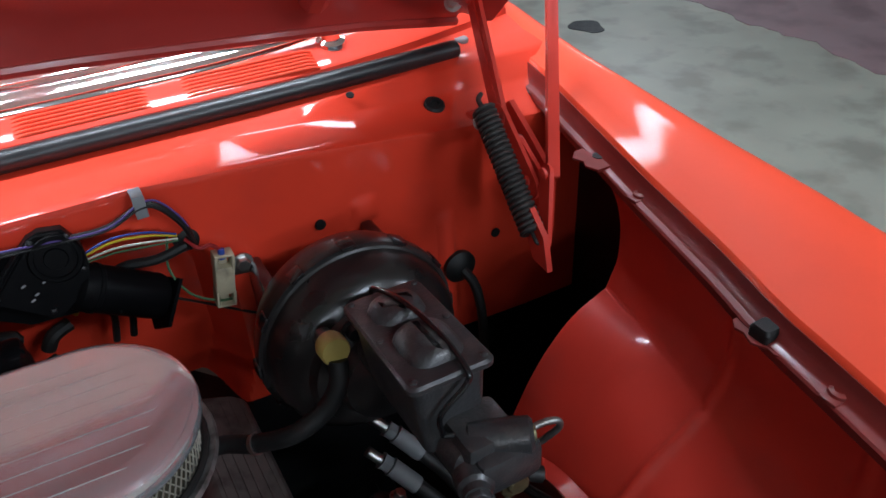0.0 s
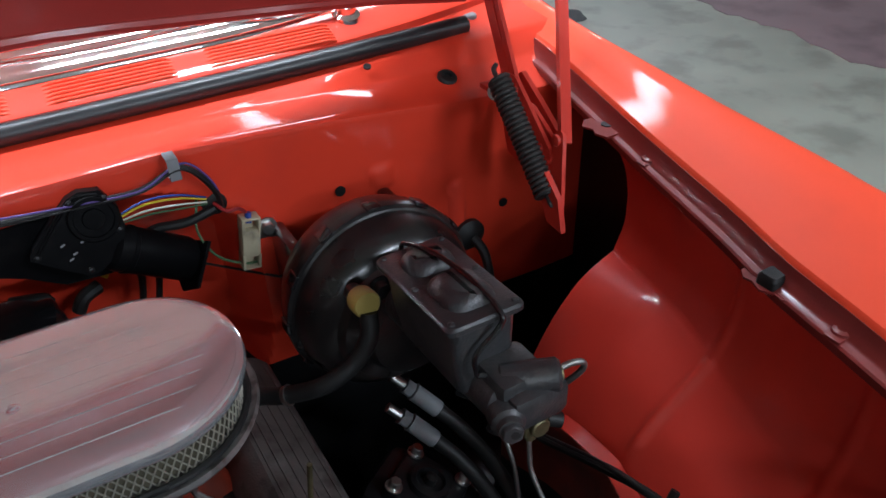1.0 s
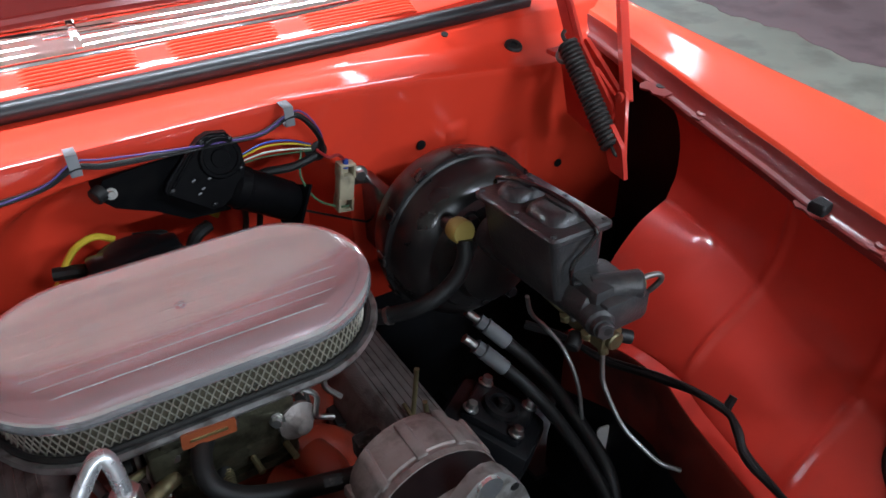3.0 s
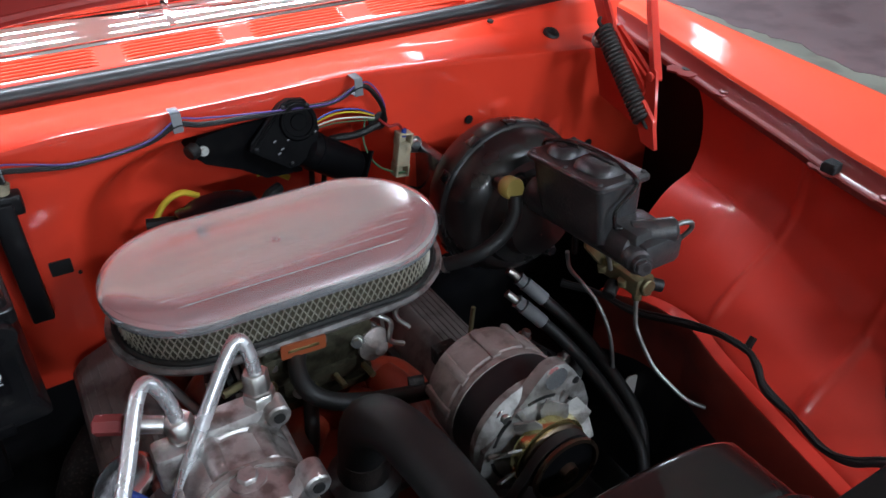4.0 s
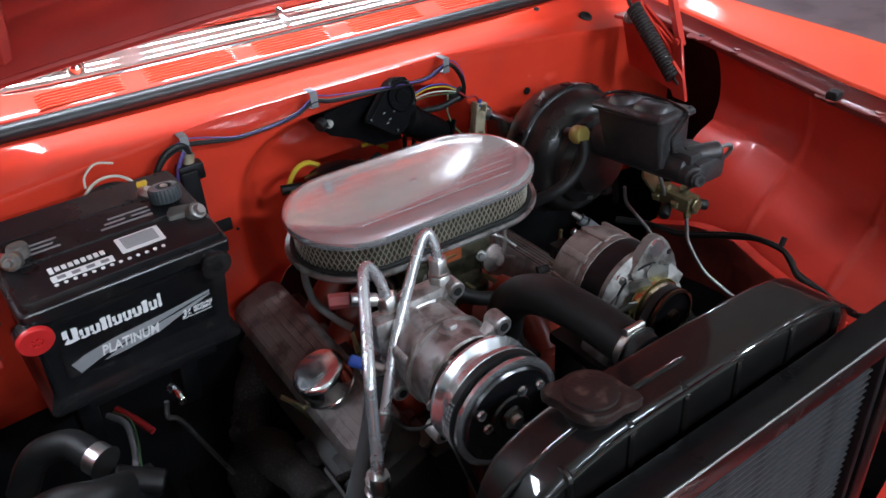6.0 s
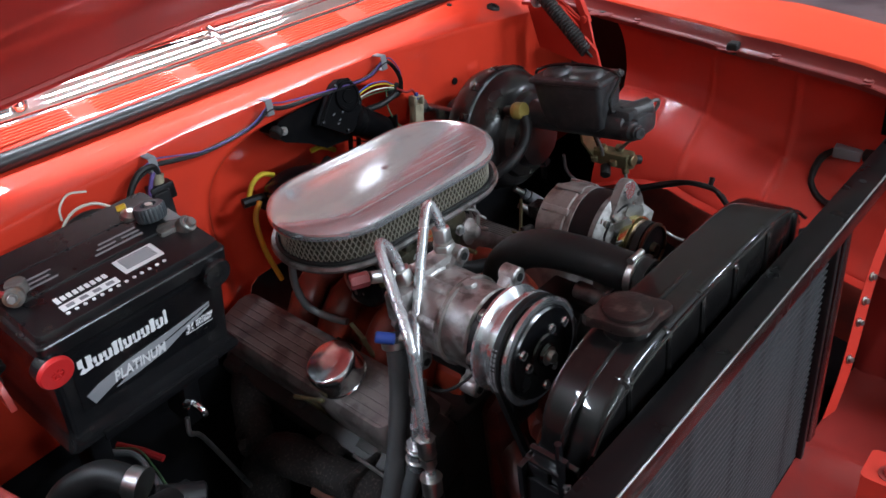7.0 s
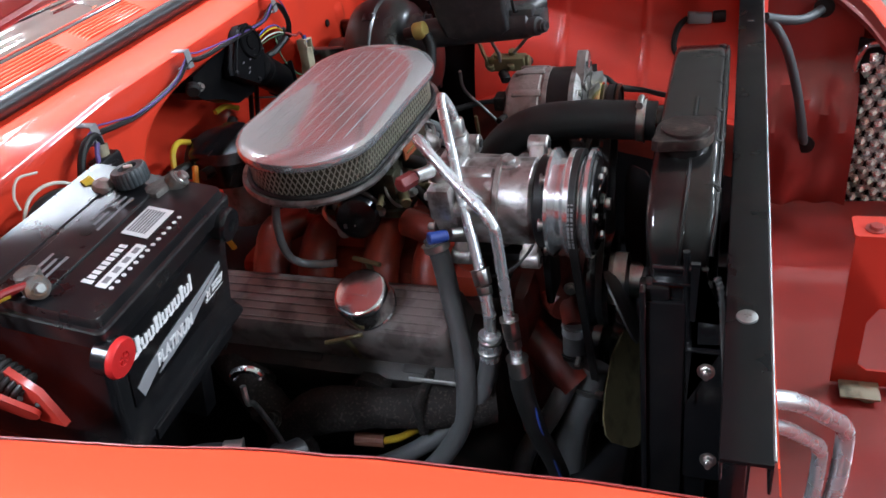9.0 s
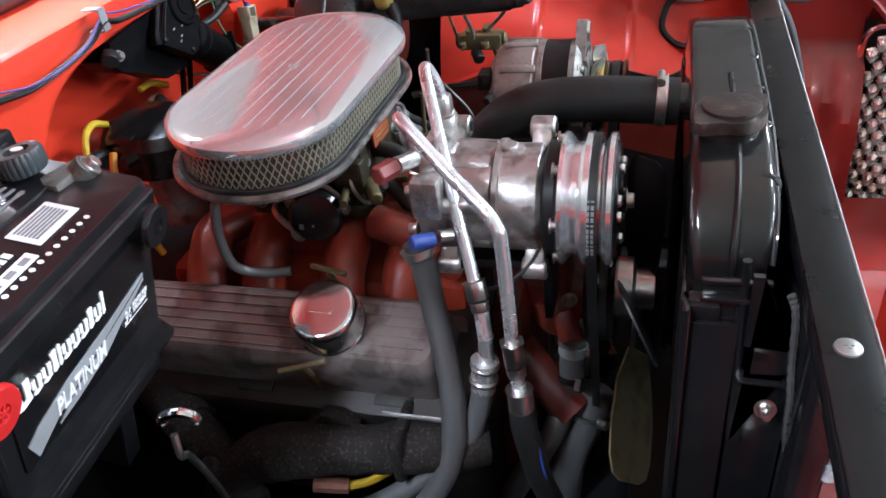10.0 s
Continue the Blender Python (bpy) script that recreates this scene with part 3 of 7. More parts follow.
NOSE = [(0.578, 0.955), (0.574, 0.90), (0.572, 0.85), (0.570, 0.80), (0.566, 0.775), (0.552, 0.758), (0.530, 0.745), (0.508, 0.72), (0.494, 0.69), (0.485, 0.655), (0.479, 0.62), (0.474, 0.56), (0.470, 0.51), (0.467, 0.45)]


def nose_side(u, v):
    x, z = NOSE[v]
    dent = (0.010 * math.sin(u * 46 + v * 0.9) * math.sin(v * 0.8) + 0.006 * math.sin(u * 95 - v * 1.7) * math.cos(v * 1.3)) * (v > 5)
    return (x + dent - 0.05 * max(0.0, -0.10 - u) * (v < 6), u, z - 0.05 * max(0.0, -0.06 - u) * (v < 4))


for side in (0, 1):
    bm = sheet(nose_side, span(-0.222, -0.012, 30), range(len(NOSE)), 0.0015)
    part("nose_side_panel", mirrored(bm) if side else bm, DUSTY_RED, car)


def baffle(u, v):
    return (0.280 + 0.225 * u + 0.026 * v, -0.020 - 0.012 * v - 0.003 * math.sin(9 * u), 0.50 + 0.44 * u + 0.01 * v)


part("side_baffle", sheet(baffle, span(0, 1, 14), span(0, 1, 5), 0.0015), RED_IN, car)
for u in (0.22, 0.36, 0.44, 0.53):
    part("baffle_bolt", hexbolt(baffle(u, 0.55), (-0.3, -1, 0.2), 0.0060, 0.006), STEEL, car)
part("baffle_edge", sheet(lambda u, v: (-0.68 + 0.24 * u, -0.026 - 0.004 * v, 0.955 - 0.035 * v - 0.02 * u), span(0, 1, 6), (0, 1), 0.0015), RED, car)
part("nose_front", sheet(lambda u, v: (CX + 0.80 * u, -0.36 - 0.16 * (1 - u * u) - 0.03 * v, 0.20 + 0.50 * v), span(-1, 1, 20), span(0, 1, 5), 0.0015), RED, car)
frame_rail = [box((x, 0.35, 0.36), (0.07, 1.5, 0.11), 0.01) for x in (-0.52, 0.34)]
part("frame_rail", frame_rail[0], SATIN, car)
part("frame_rail", frame_rail[1], SATIN, car)
part("cross_member", box((CX, 0.24, 0.33), (0.9, 0.16, 0.10), 0.012), SATIN, car)
# sheet added below the bay so the lit floor stays hidden
part("bay_dark_sheet", box((CX, 0.35, 0.24), (1.5, 1.5, 0.01), 0.0), SATIN, car)
for side in (0, 1):
    x = 0.70 if not side else 2 * CX - 0.70
    part("wheel", lathe([(0.02, -0.07), (0.20, -0.08), (0.31, -0.10), (0.355, -0.07), (0.36, 0), (0.355, 0.07), (0.31, 0.10), (0.2, 0.08), (0.02, 0.07)], (x, 0.15, FLOOR + 0.36), (1, 0, 0), 32), RUBBER, car)


# the rest of the car behind the cowl, closed and plain
def hull_ring(w, y0, y1, z, r=0.14):
    return [Vector((CX + x, (y0 + y1) / 2 + y, z)) for x, y in rounded(2 * w, y1 - y0, r)]


part("rear_body", stack([hull_ring(0.86, 1.62, 4.6, 0.22, 0.06), hull_ring(0.92, 1.56, 4.7, 0.45, 0.06), hull_ring(0.93, 1.56, 4.75, 0.90, 0.06), hull_ring(0.90, 1.56, 4.72, 1.08, 0.06), hull_ring(0.84, 1.58, 4.65, 1.14, 0.06)]), RED, car)
# unseen pale sheet, added for the air cleaner lid to mirror as grey
part("cabin_reflector", stack([hull_ring(0.80, 1.60, 3.6, 1.142, 0.06), hull_ring(0.79, 1.61, 3.58, 1.150, 0.06)]), PALE_SHEET, car, "pale sheet added inside the car for the lid's reflection")
part("roof", stack([hull_ring(0.66, 1.80, 3.30, 1.64, 0.3), hull_ring(0.67, 1.78, 3.34, 1.67, 0.3), hull_ring(0.62, 1.84, 3.25, 1.71, 0.3), hull_ring(0.45, 2.0, 3.0, 1.73, 0.3)]), RED, car)
for side in (-1, 1):
    part("windscreen_pillar", tube([(CX + side * 0.66, 1.20, 1.18), (CX + side * 0.65, 1.45, 1.42), (CX + side * 0.63, 1.86, 1.66)], 0.022, 10), RED, car)
    part("rear_pillar", tube([(CX + side * 0.74, 3.75, 1.12), (CX + side * 0.68, 3.45, 1.45), (CX + side * 0.62, 3.15, 1.67)], 0.05, 10), RED, car)
    x = CX + side * 0.76
    part("wheel", lathe([(0.02, -0.07), (0.20, -0.08), (0.31, -0.10), (0.355, -0.07), (0.36, 0), (0.355, 0.07), (0.31, 0.10), (0.2, 0.08), (0.02, 0.07)], (x, 3.7, FLOOR + 0.36), (1, 0, 0), 32), RUBBER, car)

# ---- air cleaner ----
AC = pose(-0.104, 0.619, 1.016, 3.57, -0.71, -2.28)


def oval(length, width, z, n=24):
    return [AC @ Vector((x, y, z)) for x, y in stadium(length, width, n)]


L0, W0 = 0.4393, 0.2271
cleaner = thing("air_cleaner", (-0.104, 0.619, 0.94), "polished aluminium oval air cleaner with ball-milled lid and mesh filter", "air cleaner")


def dome(y, d):
    """Height of the lid's slightly crowned top at y, d in from the rim."""
    k = min(1.0, max(0.0, (d - 0.008) / 0.05))
    return lerp(d, [(0, -0.0005), (0.010, 0.0025), (0.022, 0.0042), (0.05, 0.005), (0.3, 0.005)]) + k * (-0.050 * y + 0.0016 * (1 - (y / 0.1135) ** 2))


def dome_ring(d):
    return [AC @ Vector((x, y, dome(y, d))) for x, y in stadium(L0 - d, W0 - d, 24)]


lid = part("lid", stack([oval(L0 - 0.012, W0 - 0.012, -0.014), oval(L0 - 0.002, W0 - 0.002, -0.012), oval(L0, W0, -0.008), oval(L0, W0, -0.004)] + [dome_ring(d) for d in (0.003, 0.010, 0.016, 0.022, 0.032, 0.05, 0.075, 0.10, 0.125, 0.15, 0.175, 0.20, 0.215)]), POLISHED, cleaner, "polished aluminium lid")
for k in range(9):
    y = -0.078 + 0.0195 * k
    hx = (L0 - W0) / 2 + math.sqrt((W0 / 2 - 0.022) ** 2 - y * y) - 0.004
    z = dome(y, 0.1) - 0.0002
    part("groove", tube([AC @ Vector((-hx, y, z - 0.0016)), AC @ Vector((-hx + 0.02, y, z)), AC @ Vector((hx - 0.02, y, z)), AC @ Vector((hx, y, z - 0.0016))], 0.0007, 6, 1, smooth=False), POLISHED, lid)
part("lid_screw", add(lathe([(0.0065, 0), (0.0062, 0.0012), (0.004, 0.002)], AC @ Vector((0, 0, 0.0062)), AC.to_3x3() @ Vector((0, 0, 1)), 20), lathe([(0.0034, 0), (0.003, 0.0034), (0.001, 0.0036)], AC @ Vector((0, 0, 0.0062)), AC.to_3x3() @ Vector((0, 0, 1)), 6)), POLISHED, lid)
part("filter_element", stack([oval(L0 - 0.034, W0 - 0.034, -0.060), oval(L0 - 0.034, W0 - 0.034, -0.010)]), FILTER, cleaner, "pleated dirty filter paper")
# diamond mesh round the filter: two families of slanting strands
ring = [Vector((x, y, 0)) for x, y in stadium(L0 - 0.026, W0 - 0.026, 40)]
cum = [0.0]
for a, b in zip(ring, ring[1:] + ring[:1]):
    cum.append(cum[-1] + (b - a).length)


def round_oval(s):
    s = s % cum[-1]
    i = max(k for k in range(len(ring)) if cum[k] <= s + 1e-9)
    a, b = ring[i], ring[(i + 1) % len(ring)]
    return a + (b - a) * ((s - cum[i]) / max(1e-9, cum[i + 1] - cum[i]))


bm = bmesh.new()
N = 118
for fam in (1, -1):
    for i in range(N):
        s0 = cum[-1] * i / N
        prev = None
        for k in range(6):
            h = k / 5
            p = round_oval(s0 + fam * 0.024 * h)
            nrm = Vector((p.x - max(-0.1, min(0.1, p.x)), p.y, 0)).normalized()
            p = p + nrm * (0.0007 * fam)
            z = -0.059 + 0.047 * h
            tan = Vector((-nrm.y, nrm.x, 0))
            w = tan * 0.0008
            quad = [bm.verts.new(AC @ Vector((p.x + q.x, p.y + q.y, z))) for q in (w + nrm * 0.0006, -w + nrm * 0.0006, -w - nrm * 0.0006, w - nrm * 0.0006)]
            if prev:
                for j in range(4):
                    bm.faces.new((prev[j], prev[(j + 1) % 4], quad[(j + 1) % 4], quad[j]))
            prev = quad
tagged(part("wire_mesh", bm, MESH_METAL, cleaner, "diamond-pattern expanded metal mesh"), kind="stuff")
part("base_pan", stack([oval(L0 - 0.10, W0 - 0.10, -0.078), oval(L0 - 0.03, W0 - 0.03, -0.074), oval(L0 + 0.004, W0 + 0.004, -0.069), oval(L0 + 0.010, W0 + 0.010, -0.063), oval(L0 + 0.006, W0 + 0.006, -0.057), oval(L0 - 0.006, W0 - 0.006, -0.060), oval(L0 - 0.05, W0 - 0.05, -0.062)]), ALU, cleaner)
part("rubber_bead", tube(oval(L0 - 0.014, W0 - 0.014, -0.058, 16) + [oval(L0 - 0.014, W0 - 0.014, -0.058, 16)[0]], 0.004, 8, 1, smooth=False), RUBBER, cleaner)

# ---- carburettor ----
carb = thing("carburettor", (-0.104, 0.60, 0.84), "grimy aluminium four-barrel carburettor under the air cleaner", "carburettor")
part("body", add(box((-0.10, 0.61, 0.905), (0.15, 0.19, 0.06), 0.008), box((-0.10, 0.545, 0.885), (0.11, 0.06, 0.075), 0.010), box((-0.10, 0.685, 0.885), (0.11, 0.05, 0.07), 0.010), box((-0.10, 0.61, 0.855), (0.13, 0.16, 0.03), 0.004), rod((-0.10, 0.61, 0.92), (-0.10, 0.61, 0.955), 0.06)), CARB, carb)
part("throttle_arm", add(box((-0.188, 0.60, 0.875), (0.006, 0.075, 0.022), 0.003, None), rod((-0.18, 0.62, 0.868), (-0.205, 0.62, 0.868), 0.007, n=12), tube([(-0.19, 0.57, 0.88), (-0.20, 0.555, 0.87), (-0.195, 0.535, 0.875)], 0.004, 8)), STEEL, carb)
part("choke_housing", add(lathe([(0.034, 0), (0.037, 0.004), (0.037, 0.018), (0.032, 0.025), (0.012, 0.028)], (-0.200, 0.582, 0.855), (-1, -0.25, 0.25), 28), rod((-0.20, 0.582, 0.855), (-0.15, 0.592, 0.855), 0.026)), PLASTIC, carb, "round black choke cover")
for p in ((-0.16, 0.52, 0.91), (-0.135, 0.512, 0.86), (-0.05, 0.512, 0.905), (-0.02, 0.53, 0.87), (-0.035, 0.565, 0.90), (-0.1, 0.513, 0.93), (-0.17, 0.58, 0.935), (0.0, 0.58, 0.86), (-0.015, 0.555, 0.93)):
    part("screw", hexbolt(p, (-0.35, -0.9, 0.25), 0.0065, 0.008), STEEL, carb)
part("linkage", tube([(-0.02, 0.525, 0.93), (0.0, 0.515, 0.915), (-0.005, 0.51, 0.89), (0.015, 0.51, 0.875)], 0.0035, 8), STEEL, carb)
part("linkage", tube([(0.01, 0.56, 0.94), (0.03, 0.55, 0.93), (0.02, 0.54, 0.90), (0.035, 0.53, 0.88)], 0.004, 8), STEEL, carb)
part("throttle_lever", tube([(-0.19, 0.645, 0.865), (-0.212, 0.640, 0.862), (-0.222, 0.622, 0.848), (-0.220, 0.600, 0.832), (-0.218, 0.585, 0.838)], 0.0055, 8, 5, flat=0.5), STEEL, carb)
part("lever_bolt", hexbolt((-0.222, 0.606, 0.834), (-1, 0, 0.3), 0.0085, 0.008), STEEL, carb)
part("return_spring", helix((-0.20, 0.66, 0.865), (-0.19, 0.72, 0.87), 0.006, 0.0013, 9, 6, 8), STEEL, carb)
part("choke_clamp", add(tube([(-0.197, 0.582 + 0.039 * math.cos(a), 0.857 + 0.040 * math.sin(a)) for a in span(0.2, 3.0, 14)], 0.0036, 8, 2), box((-0.202, 0.541, 0.862), (0.012, 0.012, 0.010), 0.002)), ALU_DULL, carb)
part("choke_terminal", add(box((-0.228, 0.588, 0.848), (0.004, 0.022, 0.010), 0.001), box((-0.231, 0.594, 0.851), (0.005, 0.006, 0.008), 0.001)), STEEL, carb)
part("fast_idle_cam", prism([(0, 0), (0.020, 0.004), (0.026, 0.020), (0.018, 0.032), (0.004, 0.026)], 0.005, Matrix(((0, 0, -1, -0.184), (-1, 0, 0, 0.545), (0, 1, 0, 0.878), (0, 0, 0, 1))), 0.001), ALU_DULL, carb)
part("choke_rod", tube([(-0.186, 0.532, 0.905), (-0.192, 0.528, 0.888), (-0.188, 0.520, 0.868), (-0.178, 0.515, 0.858)], 0.0026, 8), STEEL, carb)
part("secondary_diaphragm", lathe([(0.026, 0), (0.028, 0.003), (0.028, 0.007), (0.020, 0.011), (0.006, 0.014)], (-0.178, 0.655, 0.905), (-1, 0.1, 0.25), 24), ALU_DULL, carb)
part("side_casting", add(box((-0.178, 0.622, 0.925), (0.022, 0.070, 0.022), 0.005), box((-0.176, 0.545, 0.918), (0.018, 0.040, 0.018), 0.004)), CARB, carb)
for y, z in ((0.602, 0.934), (0.642, 0.932), (0.552, 0.926)):
    part("side_screw", lathe([(0.0052, 0), (0.0052, 0.003), (0.003, 0.0042)], (-0.189, y, z), (-1, 0, 0.2), 10), STEEL, carb)
part("vacuum_stub", rod((-0.19, 0.54, 0.885), (-0.225, 0.530, 0.885), 0.0055, n=10), BRASS, carb)
part("float_bowl", box((-0.155, 0.66, 0.90), (0.06, 0.07, 0.055), 0.010), CARB, carb)
part("float_bowl", box((-0.165, 0.535, 0.90), (0.05, 0.045, 0.05), 0.008), CARB, carb)
part("flange", prism(rounded(0.15, 0.19, 0.02), 0.012, pose(-0.10, 0.61, 0.832), 0.002), CARB, carb)
part("fuel_inlet", rod((-0.165, 0.515, 0.885), (-0.21, 0.49, 0.885), 0.009, n=14, bev=0.002), BRASS, carb)
part("badge_plate", prism(rounded(0.058, 0.020, 0.003), 0.003, pose(-0.124, 0.506, 0.936, 90, 4, 0), 0.001), BADGE, carb, "small orange-brown badge plate")
part("badge_bar", box((0, 0, 0), (0.040, 0.002, 0.004), 0.001, pose(-0.124, 0.5025, 0.936, 0, 4, 0)), GOLD, carb)
part("air_horn_flange", prism(rounded(0.165, 0.175, 0.03), 0.010, pose(-0.10, 0.605, 0.936), 0.002), CARB, carb)
part("accelerator_pump", add(rod((-0.062, 0.540, 0.885), (-0.062, 0.540, 0.945), 0.013, n=14, bev=0.002), rod((-0.062, 0.540, 0.94), (-0.062, 0.540, 0.962), 0.0045, n=10)), CARB, carb)
part("pump_arm", add(box((-0.040, 0.528, 0.958), (0.062, 0.008, 0.004), 0.001, None), rod((-0.012, 0.528, 0.962), (-0.008, 0.520, 0.900), 0.0028, n=8)), STEEL, carb)
part("vacuum_pot", lathe([(0.022, 0), (0.024, 0.003), (0.024, 0.008), (0.017, 0.012), (0.010, 0.024), (0.004, 0.026)], (-0.028, 0.520, 0.890), (0.2, -1, 0.1), 20), ALU_DULL, carb)
for k in range(5):
    part("bowl_screw", lathe([(0.0055, 0), (0.0055, 0.003), (0.003, 0.0045)], (-0.165 + 0.032 * k, 0.522, 0.942), (0, 0, 1), 10), BRASS, carb)
part("idle_screw", add(rod((-0.115, 0.515, 0.858), (-0.119, 0.478, 0.862), 0.0045, n=10), helix((-0.1155, 0.512, 0.8585), (-0.1185, 0.485, 0.8615), 0.0062, 0.001, 6, 6, 8)), BRASS, carb)
for x in (-0.085, -0.045):
    part("vacuum_stub", rod((x, 0.512, 0.865), (x + 0.003, 0.488, 0.863), 0.0042, n=10), BRASS, carb)

# ---- engine ----
EX = -0.10
engine = thing("engine", (EX, 0.6, 0.3), "orange-red painted V8 engine block with intake manifold", "engine")
# block and heads blackened, standing for the low light on their red enamel
part("block", add(box((EX, 0.60, 0.52), (0.34, 0.50, 0.40), 0.02), box((EX, 0.60, 0.36), (0.26, 0.48, 0.20), 0.03)), SHADE_IRON, engine)
intake = part("intake_manifold", add(box((EX, 0.61, 0.725), (0.25, 0.46, 0.07), 0.02), box((EX, 0.62, 0.785), (0.13, 0.20, 0.07), 0.012)), ENGINE_RED, engine)
for s in (-1, 1):
    for y in (0.465, 0.555, 0.675, 0.765):
        part("runner", tube([(EX + s * 0.03, 0.62 + (y - 0.62) * 0.7, 0.800), (EX + s * 0.075, y, 0.797), (EX + s * 0.115, y, 0.775), (EX + s * 0.15, y, 0.725)], 0.029, 16, 7, radii=lambda q: 1 + 0.12 * q), ENGINE_RED, intake)
    part("water_passage", tube([(EX + s * 0.085, 0.40, 0.76), (EX + s * 0.088, 0.43, 0.795), (EX + s * 0.090, 0.475, 0.825), (EX + s * 0.080, 0.51, 0.83)], 0.024, 16, 7), ENGINE_RED, intake)
part("thermostat_housing", add(lathe([(0.045, 0), (0.045, 0.02), (0.032, 0.03), (0.028, 0.06)], (EX - 0.01, 0.385, 0.80), (0, -0.1, 1), 20), box((EX - 0.01, 0.385, 0.80), (0.11, 0.06, 0.016), 0.006)), SHADE_IRON, engine)
part("timing_cover", add(box((EX, 0.335, 0.55), (0.24, 0.05, 0.34), 0.03), rod((EX, 0.34, 0.68), (EX, 0.20, 0.68), 0.05), rod((EX - 0.08, 0.33, 0.62), (EX - 0.13, 0.24, 0.55), 0.03)), PUMP_AND_SHADE_RED, engine)
for s in (-1, 1):
    part("cylinder_head", box((0, 0, 0), (0.13, 0.50, 0.11), 0.012, pose(EX + s * 0.215, 0.60, 0.66, 0, s * 22, 0)), SHADE_IRON, engine)


def valve_cover(side):
    m = pose(EX + side * 0.243, 0.615, 0.783, 0, side * 22, 0)
    y0, y1 = -0.243, 0.245
    ob = thing("valve_cover", m @ Vector((0, 0, -0.09)), "finned aluminium valve cover gone dull and brown", "valve cover", "valve covers")
    prof = [(0.066, -0.086), (0.066, -0.078), (0.056, -0.074), (0.053, -0.02), (0.049, -0.008), (0.040, 0.0)]
    rings = []
    for hw, z in prof:
        rr = 0.020 if z > -0.075 else 0.012
        rings.append([m @ Vector((x, (y0 + y1) / 2 + y, z)) for x, y in rounded(2 * hw, (y1 - y0) - (0.066 - hw) * 1.4, rr)])
    part("cover", stack(rings), VALVE, ob)
    for k in range(6):
        x = -0.034 + 0.0136 * k
        part("fin", box((x, (y0 + y1) / 2, 0.0008), (0.0022, (y1 - y0) - 0.055, 0.0022), 0.0005, m, 1), VALVE, ob)
    for y in (-0.17, 0.02, 0.2):
        for sx in (-1, 1):
            part("hold_down_tab", box((sx * 0.060, y, -0.070), (0.02, 0.05, 0.006), 0.002, m), SHADE_IRON, ob)
    return m, ob


VC, VCOB = valve_cover(-1)
VCOB2 = valve_cover(1)[1]
UP = (VC.to_3x3() @ Vector((0, 0, 1)))
cap = thing("oil_filler_cap", VC @ Vector((0.0, -0.096, 0)), "round chrome push-in oil filler cap on the valve cover", "cap")
part("cap", lathe([(0.040, 0.0), (0.0435, 0.001), (0.044, 0.005), (0.0425, 0.007), (0.0425, 0.036), (0.041, 0.0425), (0.038, 0.0455), (0.035, 0.0465), (0.012, 0.047), (0, 0.047)], VC @ Vector((0.0, -0.096, 0.002)), UP, 40), CAP_CHROME, cap)
part("embossed_mark", prism(rounded(0.013, 0.030, 0.002), 0.0010, VC @ pose(0.0, -0.096, 0.0487), 0.0003), CAP_CHROME, cap)
for at, d in (((-0.058, -0.072, 0.004), (0.30, -1, 0.15)), ((0.072, -0.072, 0.012), (0.35, 1, -0.1))):
    d = Vector(d).normalized() * 0.030
    c = VC @ Vector(at)
    wb = part("hold_down_handle", rod(c - d, c + d, 0.0038, n=10, bev=0.001), BRASS, VCOB, "tarnished brass T-handle")
    part("stem", rod(c, VC @ Vector((at[0] * 0.9, at[1], -0.075)), 0.0045, n=10), BRASS, wb)

man = thing("exhaust_manifold", (-0.47, 0.55, 0.6), "rough rusty cast-iron exhaust manifold under the valve cover", "exhaust manifold")
LOG = [(-0.375, 0.33, 0.650), (-0.400, 0.39, 0.655), (-0.420, 0.46, 0.656), (-0.432, 0.53, 0.655), (-0.440, 0.59, 0.648), (-0.450, 0.635, 0.625), (-0.460, 0.660, 0.580), (-0.466, 0.655, 0.525), (-0.466, 0.64, 0.47), (-0.466, 0.63, 0.40)]
part("log", rough_cast(tube(LOG, 0.033, 22, 10, radii=lambda s: 1 + 0.10 * math.sin(19 * s) + 0.22 * math.exp(-((s - 0.72) / 0.07) ** 2)), 0.0028, 55), RUST, man)
for y in (0.40, 0.53, 0.76):
    part("port", rough_cast(tube([(-0.34, y, 0.655), (-0.375, y, 0.66), (-0.41, y + (0.55 - y) * 0.2, 0.650)], 0.027, 16, 8), 0.002, 60), RUST, man)
part("flange", rough_cast(bevel(box((-0.408, 0.425, 0.664), (0.078, 0.014, 0.070), 0.005), 0.002), 0.0015, 60), RUST, man)
part("web", rough_cast(bevel(prism([(0.0, 0.0), (0.062, 0.0), (0.040, 0.018), (0.016, 0.022)], 0.020, Matrix(((0, 0, -1, -0.392), (-1, 0, 0, 0.545), (0, 1, 0, 0.676), (0, 0, 0, 1))), 0.004), 0.002), 0.002, 60), RUST, man)
part("heat_stub", rough_cast(tube([(-0.37, 0.80, 0.66), (-0.41, 0.74, 0.655), (-0.450, 0.66, 0.605)], 0.030, 18, 8), 0.003, 55), RUST, man)
part("outlet", rough_cast(lathe([(0.030, 0.0), (0.050, 0.006), (0.052, 0.020), (0.046, 0.030), (0.030, 0.034)], (-0.466, 0.625, 0.455), (-0.25, -0.35, 0.9), 28), 0.003, 60), RUST, man)
for p in ((-0.455, 0.70, 0.640), (-0.470, 0.665, 0.645)):
    part("bolt", rough_cast(hexbolt(p, (-0.6, 0, 0.8), 0.011, 0.011), 0.001, 90), RUST, man)
